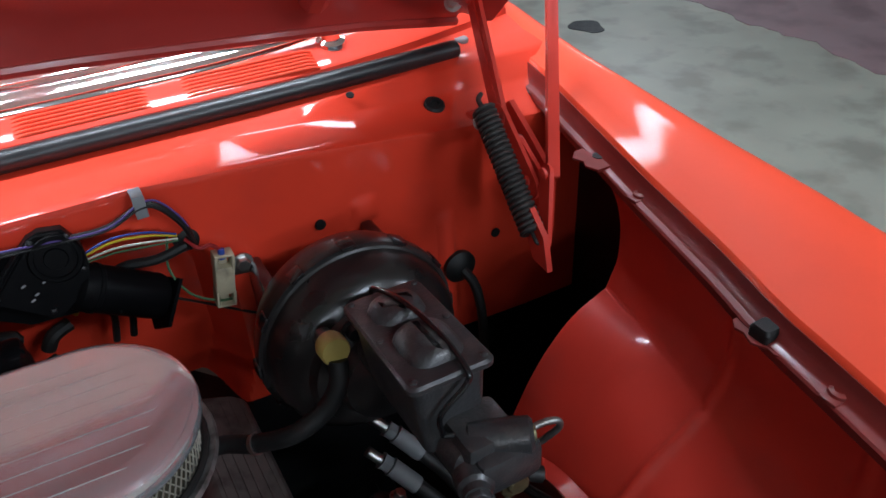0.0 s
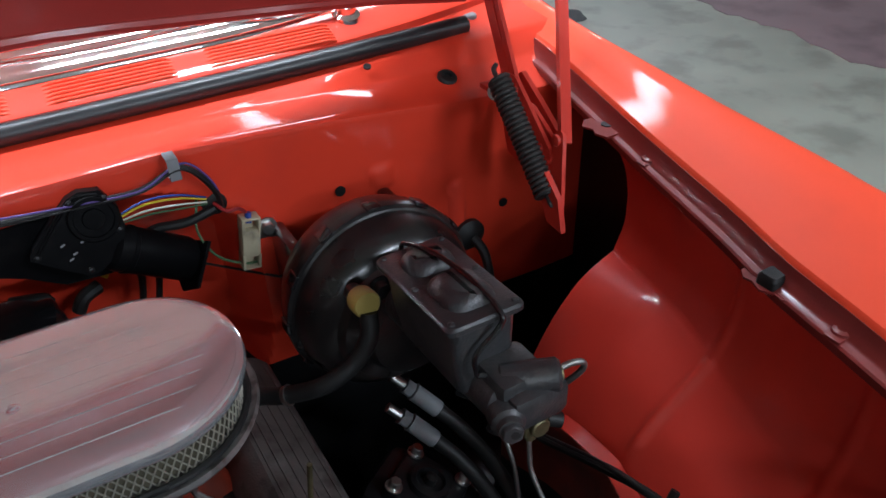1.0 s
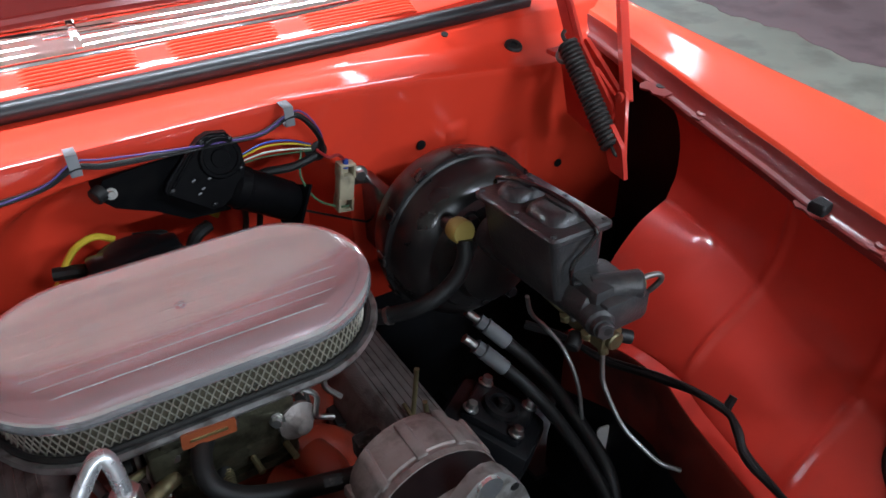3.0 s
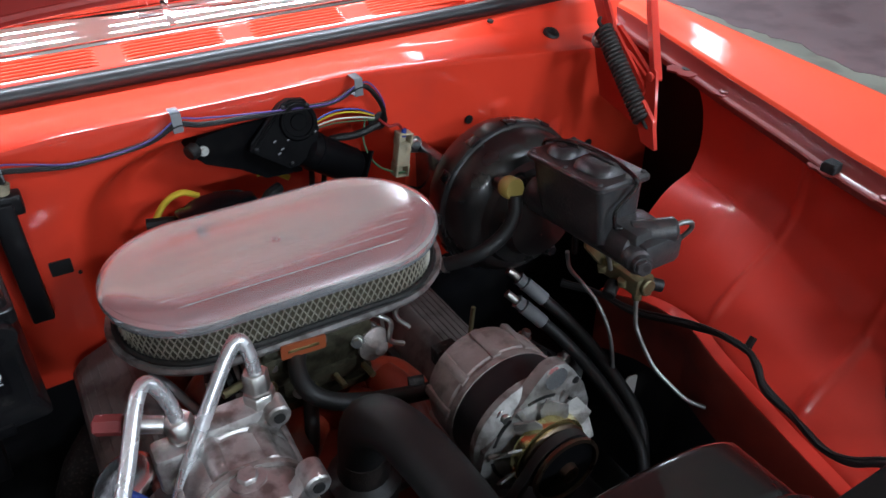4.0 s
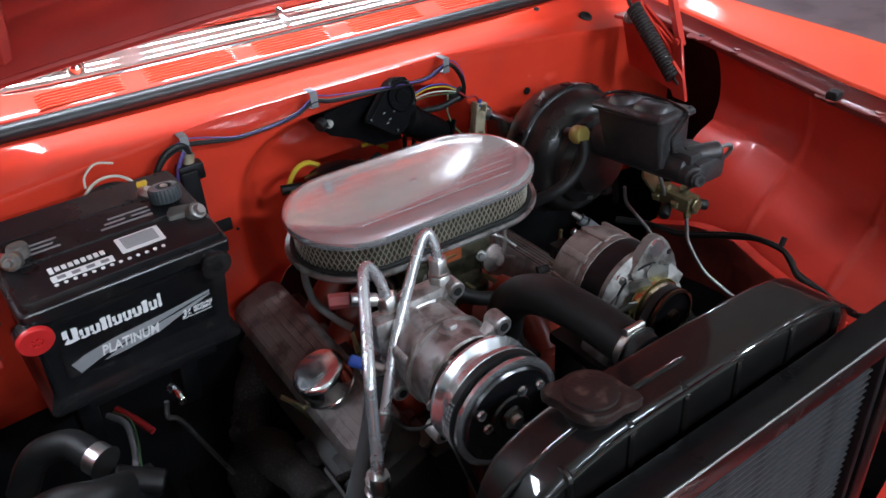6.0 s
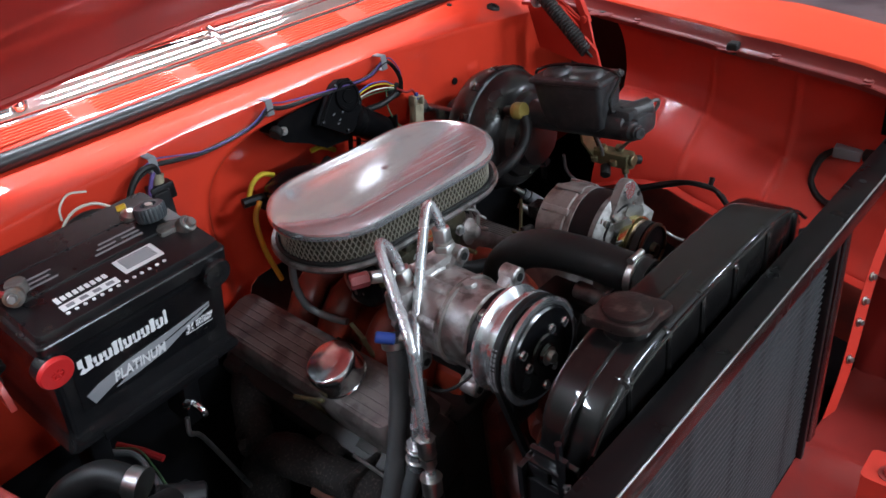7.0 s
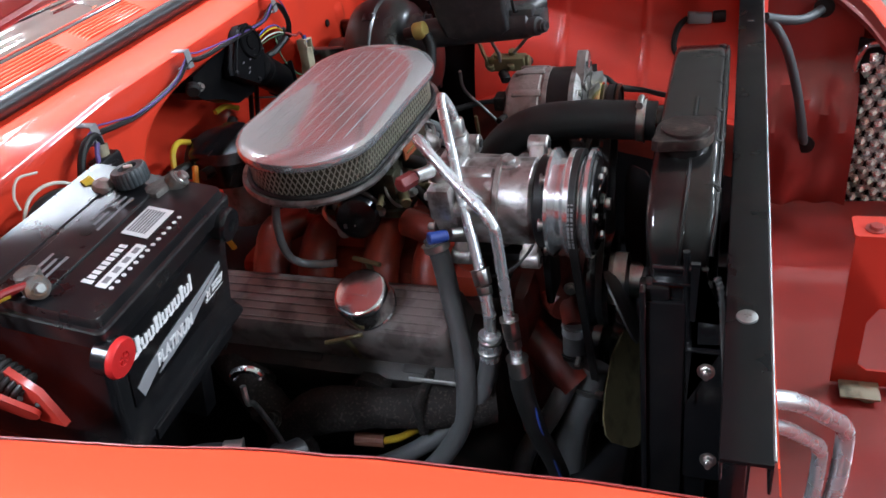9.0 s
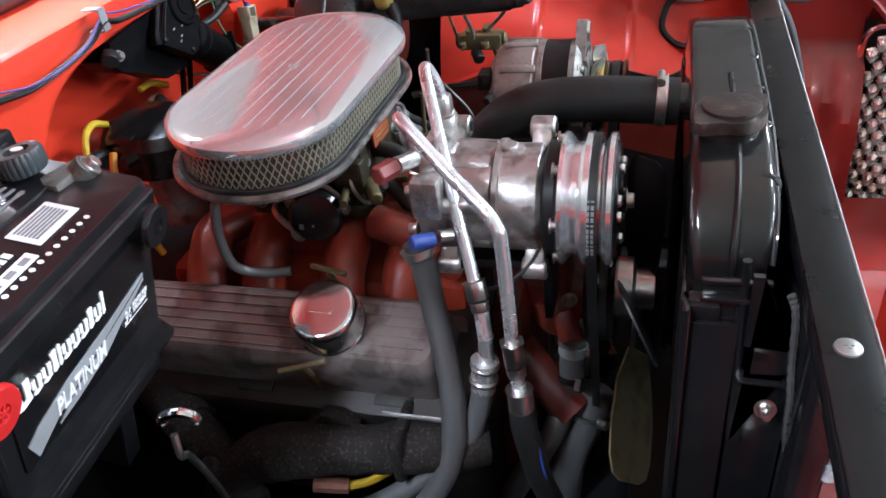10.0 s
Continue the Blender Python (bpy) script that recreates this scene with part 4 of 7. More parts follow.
# bright strip added for the valve cover's lower lip
part("valve_cover_lip", box((0, 0, 0), (0.003, 0.10, 0.006), 0.001, pose(-0.402, 0.400, 0.702, 0, 30, 0)), PIPE, man)
boot = thing("spark_plug_boot", (-0.42, 0.53, 0.56), "brown rubber spark plug boot on a yellow lead", "plug boot")
part("boot", tube([(-0.425, 0.56, 0.572), (-0.415, 0.515, 0.565)], 0.011, 10, smooth=False), material("brown_boot", (0.22, 0.09, 0.06), 0.6), boot)
part("lead", tube([(-0.415, 0.515, 0.565), (-0.405, 0.49, 0.567), (-0.395, 0.47, 0.575), (-0.37, 0.45, 0.57)], 0.006, 8), YELLOW, boot)

# ---- compressor ----
PX, PZ = -0.2544, 0.9262
comp = thing("air_compressor", (PX, 0.31, 0.86), "cast aluminium air-conditioning compressor with a two-groove clutch pulley", "compressor")
part("body", lathe([(0.020, 0.405), (0.052, 0.402), (0.058, 0.396), (0.0605, 0.385), (0.0605, 0.366), (0.058, 0.364), (0.058, 0.360), (0.0605, 0.358), (0.0605, 0.318), (0.0585, 0.316), (0.0585, 0.312), (0.061, 0.310), (0.061, 0.268), (0.056, 0.262), (0.030, 0.258)], (PX, 0, PZ), (0, 1, 0), 40), ALU, comp)


def lug(y, ang, r=0.080, mat=ALU):
    a = radians(ang)
    c = Vector((PX + r * math.cos(a), y, PZ + r * math.sin(a)))
    web = Vector((PX + 0.045 * math.cos(a), y, PZ + 0.045 * math.sin(a)))
    b = add(rod(c - Vector((0, 0.014, 0)), c + Vector((0, 0.014, 0)), 0.013, n=18, bev=0.002), box((0, 0, 0), (0.045, 0.022, 0.024), 0.004, Matrix.Translation((c + web) / 2) @ Matrix.Rotation(-a, 4, "Y")))
    part("mounting_lug", b, mat, comp)
    part("lug_hole", rod(c - Vector((0, 0.0155, 0)), c + Vector((0, 0.0155, 0)), 0.006, n=12), RUBBER, comp)


for y in (0.371, 0.272):
    lug(y, 50)
    lug(y, 232)
for k in range(7):
    a = 2 * math.pi * k / 7 + 0.12
    part("cylinder_lobe", rod((PX + 0.051 * math.cos(a), 0.318, PZ + 0.051 * math.sin(a)), (PX + 0.053 * math.cos(a), 0.399, PZ + 0.053 * math.sin(a)), 0.0125, 0.0135, 16, 0.003), ALU, comp)
part("clamp_band", lathe([(0.060, 0.316), (0.0655, 0.315), (0.0655, 0.309), (0.060, 0.308)], (PX, 0, PZ), (0, 1, 0), 36), ALU_DULL, comp)
part("front_flange", lathe([(0.030, 0.2465), (0.063, 0.2465), (0.065, 0.249), (0.065, 0.259), (0.061, 0.262)], (PX, 0, PZ), (0, 1, 0), 36), SATIN, comp)
for k in range(7):
    a = 2 * math.pi * k / 7 + 0.35
    part("flange_bolt", hexbolt((PX + 0.066 * math.cos(a), 0.250, PZ + 0.066 * math.sin(a)), (0, -1, 0), 0.006, 0.010), STEEL, comp)
    part("head_bolt", hexbolt((PX + 0.053 * math.cos(a + 0.4), 0.404, PZ + 0.053 * math.sin(a + 0.4)), (0, 1, 0), 0.006, 0.010), STEEL, comp)
part("filler_plug", add(hexbolt((PX, 0.302, PZ + 0.060), (0, 0, 1), 0.0105, 0.007), lathe([(0.018, -0.004), (0.017, 0.001), (0.013, 0.002)], (PX, 0.302, PZ + 0.060), (0, 0, 1), 20)), ALU, comp)
part("head_casting", add(box((PX + 0.010, 0.385, PZ + 0.055), (0.075, 0.034, 0.028), 0.007), box((PX - 0.05, 0.385, PZ + 0.03), (0.04, 0.034, 0.05), 0.007)), ALU, comp)
pulley = part("pulley", lathe([(0.030, 0.246), (0.070, 0.246), (0.0745, 0.244), (0.0745, 0.240), (0.063, 0.231), (0.063, 0.226), (0.0745, 0.219), (0.0745, 0.213), (0.063, 0.206), (0.063, 0.201), (0.0745, 0.194), (0.0745, 0.189), (0.070, 0.187), (0.0655, 0.188), (0.0655, 0.196), (0.03, 0.196)], (PX, 0, PZ), (0, 1, 0), 56), PULLEY, comp, "bright machined steel pulley")
part("clutch_plate", lathe([(0.062, 0.194), (0.0648, 0.191), (0.0645, 0.186), (0.062, 0.1835), (0.030, 0.1825), (0.028, 0.180), (0.016, 0.180), (0.014, 0.176), (0.004, 0.1755)], (PX, 0, PZ), (0, 1, 0), 48), BLACK, pulley)
for k in range(3):
    for r, d in ((0.050, 0.0), (0.034, 0.55)):
        a = 2 * math.pi * k / 3 + 0.5 + d
        part("rivet", lathe([(0.0068, 0), (0.006, 0.003), (0.003, 0.0045)], (PX + r * math.cos(a), 0.1828, PZ + r * math.sin(a)), (0, -1, 0), 14), PULLEY, pulley)
part("hub_nut", hexbolt((PX, 0.176, PZ), (0, -1, 0), 0.009, 0.008), STEEL, pulley)
part("bracket", add(box((PX + 0.03, 0.32, PZ - 0.085), (0.10, 0.12, 0.014), 0.004), box((PX + 0.05, 0.27, PZ - 0.14), (0.06, 0.012, 0.12), 0.003), box((PX + 0.05, 0.36, PZ - 0.14), (0.06, 0.012, 0.12), 0.003)), SATIN, comp)


def tubing(name, pts, r, mat, label, category, ends=(), group="", n=12, steps=8):
    ob = thing(name, pts[0], label, category, group)
    part("line", tube(pts, r, n, steps), mat, ob)
    for nm, p, q, rr, m2, sides in ends:
        part(nm, bevel(lathe([(rr, 0), (rr, (Vector(q) - Vector(p)).length)], p, Vector(q) - Vector(p), sides), rr * 0.1, 1), m2, ob)
    return ob


tubing("refrigerant_pipe", [(-0.212, 0.385, 1.000), (-0.212, 0.388, 1.035), (-0.214, 0.395, 1.058), (-0.220, 0.398, 1.066), (-0.232, 0.394, 1.057), (-0.262, 0.379, 1.018), (-0.300, 0.360, 0.962), (-0.318, 0.350, 0.930), (-0.330, 0.342, 0.905), (-0.352, 0.329, 0.858)], 0.0074, TUBE_ALU, "bent aluminium refrigerant pipe rising from the compressor", "pipe",
       [("nut", (-0.212, 0.385, 0.985), (-0.212, 0.386, 1.006), 0.017, STEEL, 6), ("nut", (-0.212, 0.3865, 1.008), (-0.212, 0.388, 1.030), 0.014, STEEL, 6), ("nut", (-0.345, 0.333, 0.872), (-0.355, 0.327, 0.853), 0.0130, STEEL, 6), ("nut", (-0.356, 0.3265, 0.851), (-0.361, 0.324, 0.842), 0.0112, STEEL, 6)], "refrigerant pipes")
tubing("refrigerant_pipe", [(-0.290, 0.392, 0.985), (-0.294, 0.397, 1.018), (-0.301, 0.402, 1.040), (-0.310, 0.403, 1.050), (-0.322, 0.390, 1.044), (-0.345, 0.350, 1.012), (-0.368, 0.310, 0.984), (-0.377, 0.295, 0.968), (-0.381, 0.290, 0.945), (-0.389, 0.285, 0.815)], 0.0076, TUBE_ALU, "bent aluminium refrigerant pipe rising from the compressor", "pipe",
       [("nut", (-0.290, 0.391, 0.982), (-0.2925, 0.394, 1.003), 0.0155, STEEL, 6), ("nut", (-0.388, 0.286, 0.826), (-0.391, 0.2835, 0.797), 0.0132, STEEL, 6), ("nut", (-0.391, 0.2835, 0.795), (-0.3925, 0.282, 0.780), 0.0115, STEEL, 6), ("metal_tail", (-0.392, 0.2825, 0.785), (-0.3955, 0.2798, 0.755), 0.0082, TUBE_ALU, 14), ("crimp_sleeve", (-0.395, 0.280, 0.762), (-0.400, 0.277, 0.720), 0.0146, STEEL, 16)], "refrigerant pipes")
tubing("refrigerant_hose", [(-0.398, 0.278, 0.735), (-0.402, 0.275, 0.70), (-0.40, 0.262, 0.62), (-0.38, 0.25, 0.54), (-0.36, 0.24, 0.44)], 0.0155, RUBBER, "black rubber refrigerant hose dropping beside the radiator", "hose", (), "refrigerant hoses")
tubing("refrigerant_hose", [(-0.377, 0.324, 0.755), (-0.386, 0.331, 0.716), (-0.400, 0.350, 0.668), (-0.420, 0.390, 0.628), (-0.440, 0.453, 0.583), (-0.460, 0.536, 0.543), (-0.50, 0.64, 0.51)], 0.0135, HOSE_GREY, "black rubber refrigerant hose with a crimped steel sleeve", "hose",
       [("metal_bend", (-0.361, 0.324, 0.842), (-0.3735, 0.3185, 0.815), 0.0086, TUBE_ALU, 14), ("metal_tail", (-0.3735, 0.3185, 0.817), (-0.3755, 0.3205, 0.780), 0.0086, TUBE_ALU, 14), ("crimp_sleeve", (-0.375, 0.322, 0.782), (-0.3790, 0.3260, 0.738), 0.0148, TUBE_ALU, 16), ("crimp_ring", (-0.3752, 0.3221, 0.775), (-0.3756, 0.3226, 0.769), 0.0160, STEEL, 16), ("crimp_ring", (-0.3774, 0.3245, 0.755), (-0.3780, 0.3250, 0.749), 0.0160, STEEL, 16)], "refrigerant hoses")
tubing("heater_hose", [(-0.318, 0.405, 0.900), (-0.324, 0.396, 0.868), (-0.340, 0.386, 0.82), (-0.372, 0.368, 0.765), (-0.398, 0.360, 0.715), (-0.418, 0.362, 0.665), (-0.436, 0.385, 0.61), (-0.46, 0.43, 0.56), (-0.50, 0.50, 0.52), (-0.56, 0.58, 0.52)], 0.0150, material("grey_heater_hose", (0.06, 0.061, 0.063), 0.5, 0, 0, 0.2, 20, 900, 0.2), "thick grey-black heater hose curving over the valve cover", "hose", [("hose_clamp", (-0.319, 0.403, 0.893), (-0.3215, 0.400, 0.882), 0.0190, STEEL, 24)])
plug = thing("service_port", (-0.353, 0.392, 1.02), "red plastic capped service port on the compressor", "valve")
part("cap", rod((-0.362, 0.417, 1.011), (-0.338, 0.405, 1.010), 0.0105, n=6, bev=0.0015), material("dull_red_cap", (0.20, 0.03, 0.03), 0.5), plug)
part("stem", rod((-0.338, 0.405, 1.010), (-0.305, 0.396, 1.000), 0.009, n=12), STEEL, plug)
bc = thing("blue_connector", (-0.345, 0.385, 0.925), "blue plastic electrical connector behind the compressor", "connector")
part("shell", rod((-0.356, 0.395, 0.926), (-0.338, 0.374, 0.920), 0.0085, n=14, bev=0.002), BLUE, bc)
part("pin", rod((-0.335, 0.370, 0.922), (-0.325, 0.358, 0.918), 0.007, n=12), STEEL, bc)

# ---- alternator ----
AX, AZ = 0.036, 0.925
alt = thing("alternator", (AX, 0.29, 0.85), "dusty aluminium alternator with cooling fan and gold-zinc pulley", "alternator")
part("rear_housing", lathe([(0.015, 0.382), (0.045, 0.380), (0.062, 0.370), (0.0695, 0.352), (0.071, 0.335), (0.071, 0.318), (0.0695, 0.316), (0.0695, 0.313), (0.071, 0.311), (0.071, 0.304), (0.066, 0.302)], (AX, 0, AZ), (0, 1, 0), 40), ALU_DULL, alt)
for k in range(10):
    a = 2 * math.pi * k / 10 + 0.2
    part("housing_rib", box((0.069, 0.337, 0), (0.008, 0.050, 0.012), 0.003, Matrix.Translation((AX, 0, AZ)) @ Matrix.Rotation(a, 4, "Y")), ALU_DULL, alt)
part("stator_ring", lathe([(0.060, 0.306), (0.0700, 0.305), (0.0700, 0.267), (0.060, 0.266)], (AX, 0, AZ), (0, 1, 0), 36), SATIN, alt)
front = part("front_housing", lathe([(0.066, 0.269), (0.0715, 0.268), (0.0715, 0.260), (0.066, 0.254), (0.052, 0.246), (0.030, 0.240), (0.018, 0.238)], (AX, 0, AZ), (0, 1, 0), 36), ALT_ALU, alt)
AF = Matrix.Translation((AX, 0.262, AZ)) @ Matrix.Rotation(radians(90), 4, "X")
part("end_frame", prism([(-0.071, -0.022), (-0.066, 0.012), (-0.030, 0.050), (-0.002, 0.082), (0.008, 0.091), (0.020, 0.094), (0.032, 0.090), (0.044, 0.076), (0.060, 0.050), (0.070, 0.020), (0.071, -0.020), (0.052, -0.052), (0.020, -0.070), (-0.020, -0.070), (-0.052, -0.052)], 0.014, AF, 0.003), ALT_ALU, front)
for k in range(6):
    a0, a1 = radians(60 * k + 8), radians(60 * k + 44)
    o = [(r * math.cos(a), r * math.sin(a)) for r, aa in ((0.058, span(a0, a1, 6)), (0.036, span(a1, a0, 6))) for a in aa]
    part("vent_slot", prism(o, 0.0022, AF @ pose(0, 0, 0.0125)), RUBBER, front)
for k in range(6):
    a = radians(60 * k - 4)
    part("spoke", box((0.046, 0, 0.0155), (0.034, 0.007, 0.006), 0.002, AF @ Matrix.Rotation(a, 4, "Z")), ALT_ALU, front)
part("bearing_hub", lathe([(0.034, 0.012), (0.033, 0.017), (0.022, 0.024), (0.012, 0.026)], AF @ Vector((0, 0, 0)), (0, -1, 0), 28), ALT_ALU, front)
part("ear_hole", rod((0.055, 0.2450, 1.003), (0.055, 0.2630, 1.003), 0.0065, n=14), RUBBER, front)
part("ear_boss", lathe([(0.0066, 0.0), (0.0145, 0.0), (0.0135, 0.0045), (0.0066, 0.0045)], (0.055, 0.249, 1.003), (0, -1, 0), 20), PULLEY, front)
part("side_hole", lathe([(0.0045, 0), (0.0045, 0.001)], (AX + 0.048, 0.2478, AZ + 0.060), (0, -1, 0), 12), RUBBER, front)
part("lower_ear", add(rod((AX - 0.05, 0.245, AZ - 0.085), (AX - 0.05, 0.30, AZ - 0.085), 0.016, n=16, bev=0.002), box((AX - 0.03, 0.26, AZ - 0.06), (0.04, 0.022, 0.05), 0.004)), ALU, front)
for k in range(4):
    a = 2 * math.pi * k / 4 + 0.7
    part("through_bolt", hexbolt((AX + 0.060 * math.cos(a), 0.2555, AZ + 0.060 * math.sin(a)), (0, -1, 0), 0.006, 0.007), STEEL, front)
fan = part("fan", lathe([(0.012, 0.233), (0.030, 0.233), (0.031, 0.231), (0.012, 0.229)], (AX, 0, AZ), (0, 1, 0), 24), ZINC, alt)
for k in range(9):
    m = Matrix.Translation((AX, 0.231, AZ)) @ Matrix.Rotation(2 * math.pi * k / 9, 4, "Y")
    part("blade", prism([(0.024, -0.009), (0.048, -0.0155), (0.061, -0.013), (0.063, 0.010), (0.048, 0.014), (0.024, 0.007)], 0.0022, m @ pose(0, 0.002, 0, 90, 0, 0) @ pose(0, 0, 0, -36, 0, 0), 0.0006), ALT_ALU, fan)
part("spacer", lathe([(0.030, 0.236), (0.0440, 0.2345), (0.0455, 0.2300), (0.0440, 0.2225), (0.024, 0.2215)], (AX, 0, AZ), (0, 1, 0), 30), SPACER, alt)
part("pulley", lathe([(0.020, 0.222), (0.040, 0.221), (0.041, 0.218), (0.030, 0.209), (0.030, 0.206), (0.041, 0.198), (0.041, 0.194), (0.037, 0.193), (0.036, 0.198), (0.012, 0.199), (0.010, 0.188), (0.002, 0.187)], (AX, 0, AZ), (0, 1, 0), 40), BRONZE, alt, "dark bronze-coloured belt pulley")
part("pulley_face", lathe([(0.0355, 0.1985), (0.0355, 0.1965), (0.012, 0.1955), (0.008, 0.1935), (0.001, 0.193)], (AX, 0, AZ), (0, 1, 0), 32), MOTOR, alt)
part("rear_terminal", add(box((AX - 0.03, 0.385, AZ + 0.03), (0.03, 0.02, 0.024), 0.003), rod((AX - 0.068, 0.37, AZ + 0.02), (AX - 0.085, 0.375, AZ + 0.02), 0.006, n=10)), RUST, alt)
part("mount_bracket", add(box((AX - 0.05, 0.30, AZ - 0.10), (0.05, 0.12, 0.02), 0.004), box((AX - 0.05, 0.34, AZ - 0.16), (0.045, 0.02, 0.12), 0.004)), SATIN, alt)


# ---- belts, pulleys and fan ----
def hull(c1, r1, c2, r2, n=26):
    d = math.hypot(c2[0] - c1[0], c2[1] - c1[1])
    base = math.atan2(c2[1] - c1[1], c2[0] - c1[0])
    al = math.acos((r1 - r2) / d)
    a = [(c1[0] + r1 * math.cos(base + t), c1[1] + r1 * math.sin(base + t)) for t in span(al, 2 * math.pi - al, n)]
    b = [(c2[0] + r2 * math.cos(base + t), c2[1] + r2 * math.sin(base + t)) for t in span(-al, al, n)]
    return a + b


def belt(c1, r1, c2, r2, y, w=0.011, th=0.008):
    o, i = hull(c1, r1, c2, r2), hull(c1, r1 - th, c2, r2 - th)
    bm = bmesh.new()
    k = len(o)
    V = [[bm.verts.new((p[0], yy, p[1])) for p in q] for q, yy in ((o, y - w / 2), (o, y + w / 2), (i, y + w / 2), (i, y - w / 2))]
    for a in range(4):
        A, B = V[a], V[(a + 1) % 4]
        for j in range(k):
            bm.faces.new((A[j], A[(j + 1) % k], B[(j + 1) % k], B[j]))
    return bm


for c1, r1, c2, r2, y in (((PX, PZ), 0.0735, (EX, 0.45), 0.094, 0.2095), ((AX, AZ), 0.040, (EX, 0.68), 0.078, 0.2075)):
    b = thing("drive_belt", (c1[0], y, c1[1] - 0.2), "black ribbed rubber drive belt round the pulleys", "belt", "drive belts")
    part("band", belt(c1, r1, c2, r2, y), RUBBER, b)
    if c1[0] == PX:
        for k in range(13):
            a = radians(150 + 5 * k)
            for dy in (-0.0024, 0.0024):
                part("print_bar", box((0.0737, dy, 0), (0.0006, 0.0030, 0.0046 if k % 4 else 0.002), 0, Matrix.Translation((PX, 0.2095, PZ)) @ Matrix.Rotation(-a, 4, "Y")), GREY, b)
pu = thing("water_pump_pulley", (EX, 0.2, 0.6), "black painted water pump pulley behind the fan", "pulley")
part("disc", lathe([(0.02, 0.19), (0.07, 0.19), (0.083, 0.192), (0.074, 0.206), (0.083, 0.220), (0.083, 0.226), (0.06, 0.235), (0.02, 0.24)], (EX, 0, 0.68), (0, 1, 0), 44), BLACK, pu)
part("hub", lathe([(0.045, 0.19), (0.045, 0.17), (0.03, 0.165), (0.03, 0.14), (0.005, 0.138)], (EX, 0, 0.68), (0, 1, 0), 28), STEEL, pu)
pu = thing("crank_pulley", (EX, 0.2, 0.36), "black crankshaft pulley low on the engine front", "pulley")
part("disc", lathe([(0.02, 0.18), (0.095, 0.185), (0.1, 0.20), (0.088, 0.209), (0.1, 0.22), (0.1, 0.235), (0.05, 0.245)], (EX, 0, 0.45), (0, 1, 0), 44), BLACK, pu)
fan = thing("radiator_fan", (EX, 0.16, 0.625), "radiator fan with black and bare metal blades", "fan")
part("spider", lathe([(0.05, 0.168), (0.05, 0.162), (0.01, 0.16)], (EX, 0, 0.625), (0, 1, 0), 24), SATIN, fan)
for k in range(5):
    m = Matrix.Translation((EX, 0.160, 0.625)) @ Matrix.Rotation(2 * math.pi * k / 5 - radians(52), 4, "Y")
    part("blade", prism([(-0.030, 0.05), (0.025, 0.05), (0.052, 0.10), (0.060, 0.16), (0.058, 0.205), (0.046, 0.228), (0.028, 0.236), (-0.025, 0.236), (-0.045, 0.228), (-0.055, 0.205), (-0.057, 0.15), (-0.048, 0.10)], 0.003, m @ pose(0, 0, 0, 90, 0, 0) @ pose(0, 0, 0, 0, 28, 0), 0.001), BRASS if k == 4 else SATIN, fan)

# ---- radiator, its support and the condenser ----
rad = thing("radiator", (-0.085, 0.075, 0.35), "black painted radiator with a ribbed top tank", "radiator")


def tank_ring(x, top, bot, hw, yc=0.075):
    zc, h = (top + bot) / 2, (top - bot)
    return [Vector((x, yc + a, zc + b)) for a, b in rounded(2 * hw, h, min(hw, h / 2) * 0.27, 5)]


TANK = []
for x in span(-0.372, 0.205, 30):
    s = (x + 0.0835) / 0.2885
    e = max(0.0, abs(s) - 0.80) / 0.20
    drop = 0.062 * abs(s) ** 5 + 0.030 * e ** 3
    TANK.append(tank_ring(x, 1.006 - drop, 0.880, 0.040 - 0.010 * e ** 3))
tank = part("top_tank", stack(TANK), TANK_PAINT, rad, "glossy black top tank with chipped paint")
for x in (-0.300, -0.215, -0.133, -0.046, 0.052, 0.146):
    s = (x + 0.0835) / 0.2885
    top = 1.006 - 0.062 * abs(s) ** 5
    part("pressed_rib", tube([(x, 0.050, top - 0.0065), (x, 0.043, top - 0.0060), (x, 0.0375, top - 0.010), (x, 0.0365, top - 0.022), (x, 0.0365, 0.895)], 0.0062, 10, 5), TANK_PAINT, tank)
part("seam", tube([(-0.10, 0.070, 1.006), (-0.20, 0.070, 1.0055), (-0.29, 0.070, 0.993), (-0.345, 0.072, 0.968), (-0.371, 0.074, 0.935), (-0.374, 0.075, 0.89)], 0.0035, 8, 5), TANK_PAINT, tank)
part("front_seam", tube([(0.2, 0.036, 0.945), (0.14, 0.035, 0.985), (0.05, 0.035, 1.0), (-0.1, 0.035, 1.001), (-0.24, 0.035, 0.995), (-0.33, 0.036, 0.968), (-0.365, 0.038, 0.93)], 0.003, 8, 5), TANK_PAINT, tank)
part("filler_neck", lathe([(0.030, -0.02), (0.030, 0.012), (0.034, 0.014), (0.034, 0.018), (0.02, 0.018)], (-0.232, 0.078, 1.003), (0, 0, 1), 28), TANK_PAINT, tank)
part("core", box((-0.085, 0.072, 0.60), (0.55, 0.05, 0.56), 0.004), FIN, rad)
part("hose_neck", rod((-0.093, 0.10, 0.968), (-0.094, 0.150, 0.969), 0.0225, n=20), BLACK, rad)
for x in (-0.378, 0.206):
    part("side_column", add(box((x, 0.074, 0.60), (0.018, 0.088, 0.60), 0.004), box((x, 0.112, 0.60), (0.05, 0.008, 0.60), 0.002)), BLACK, rad)
for y in (0.050, 0.098):
    part("tank_clamp", add(box((-0.384, y, 0.888), (0.016, 0.034, 0.020), 0.003), box((-0.384, y, 0.868), (0.010, 0.028, 0.03), 0.002)), SATIN, rad)
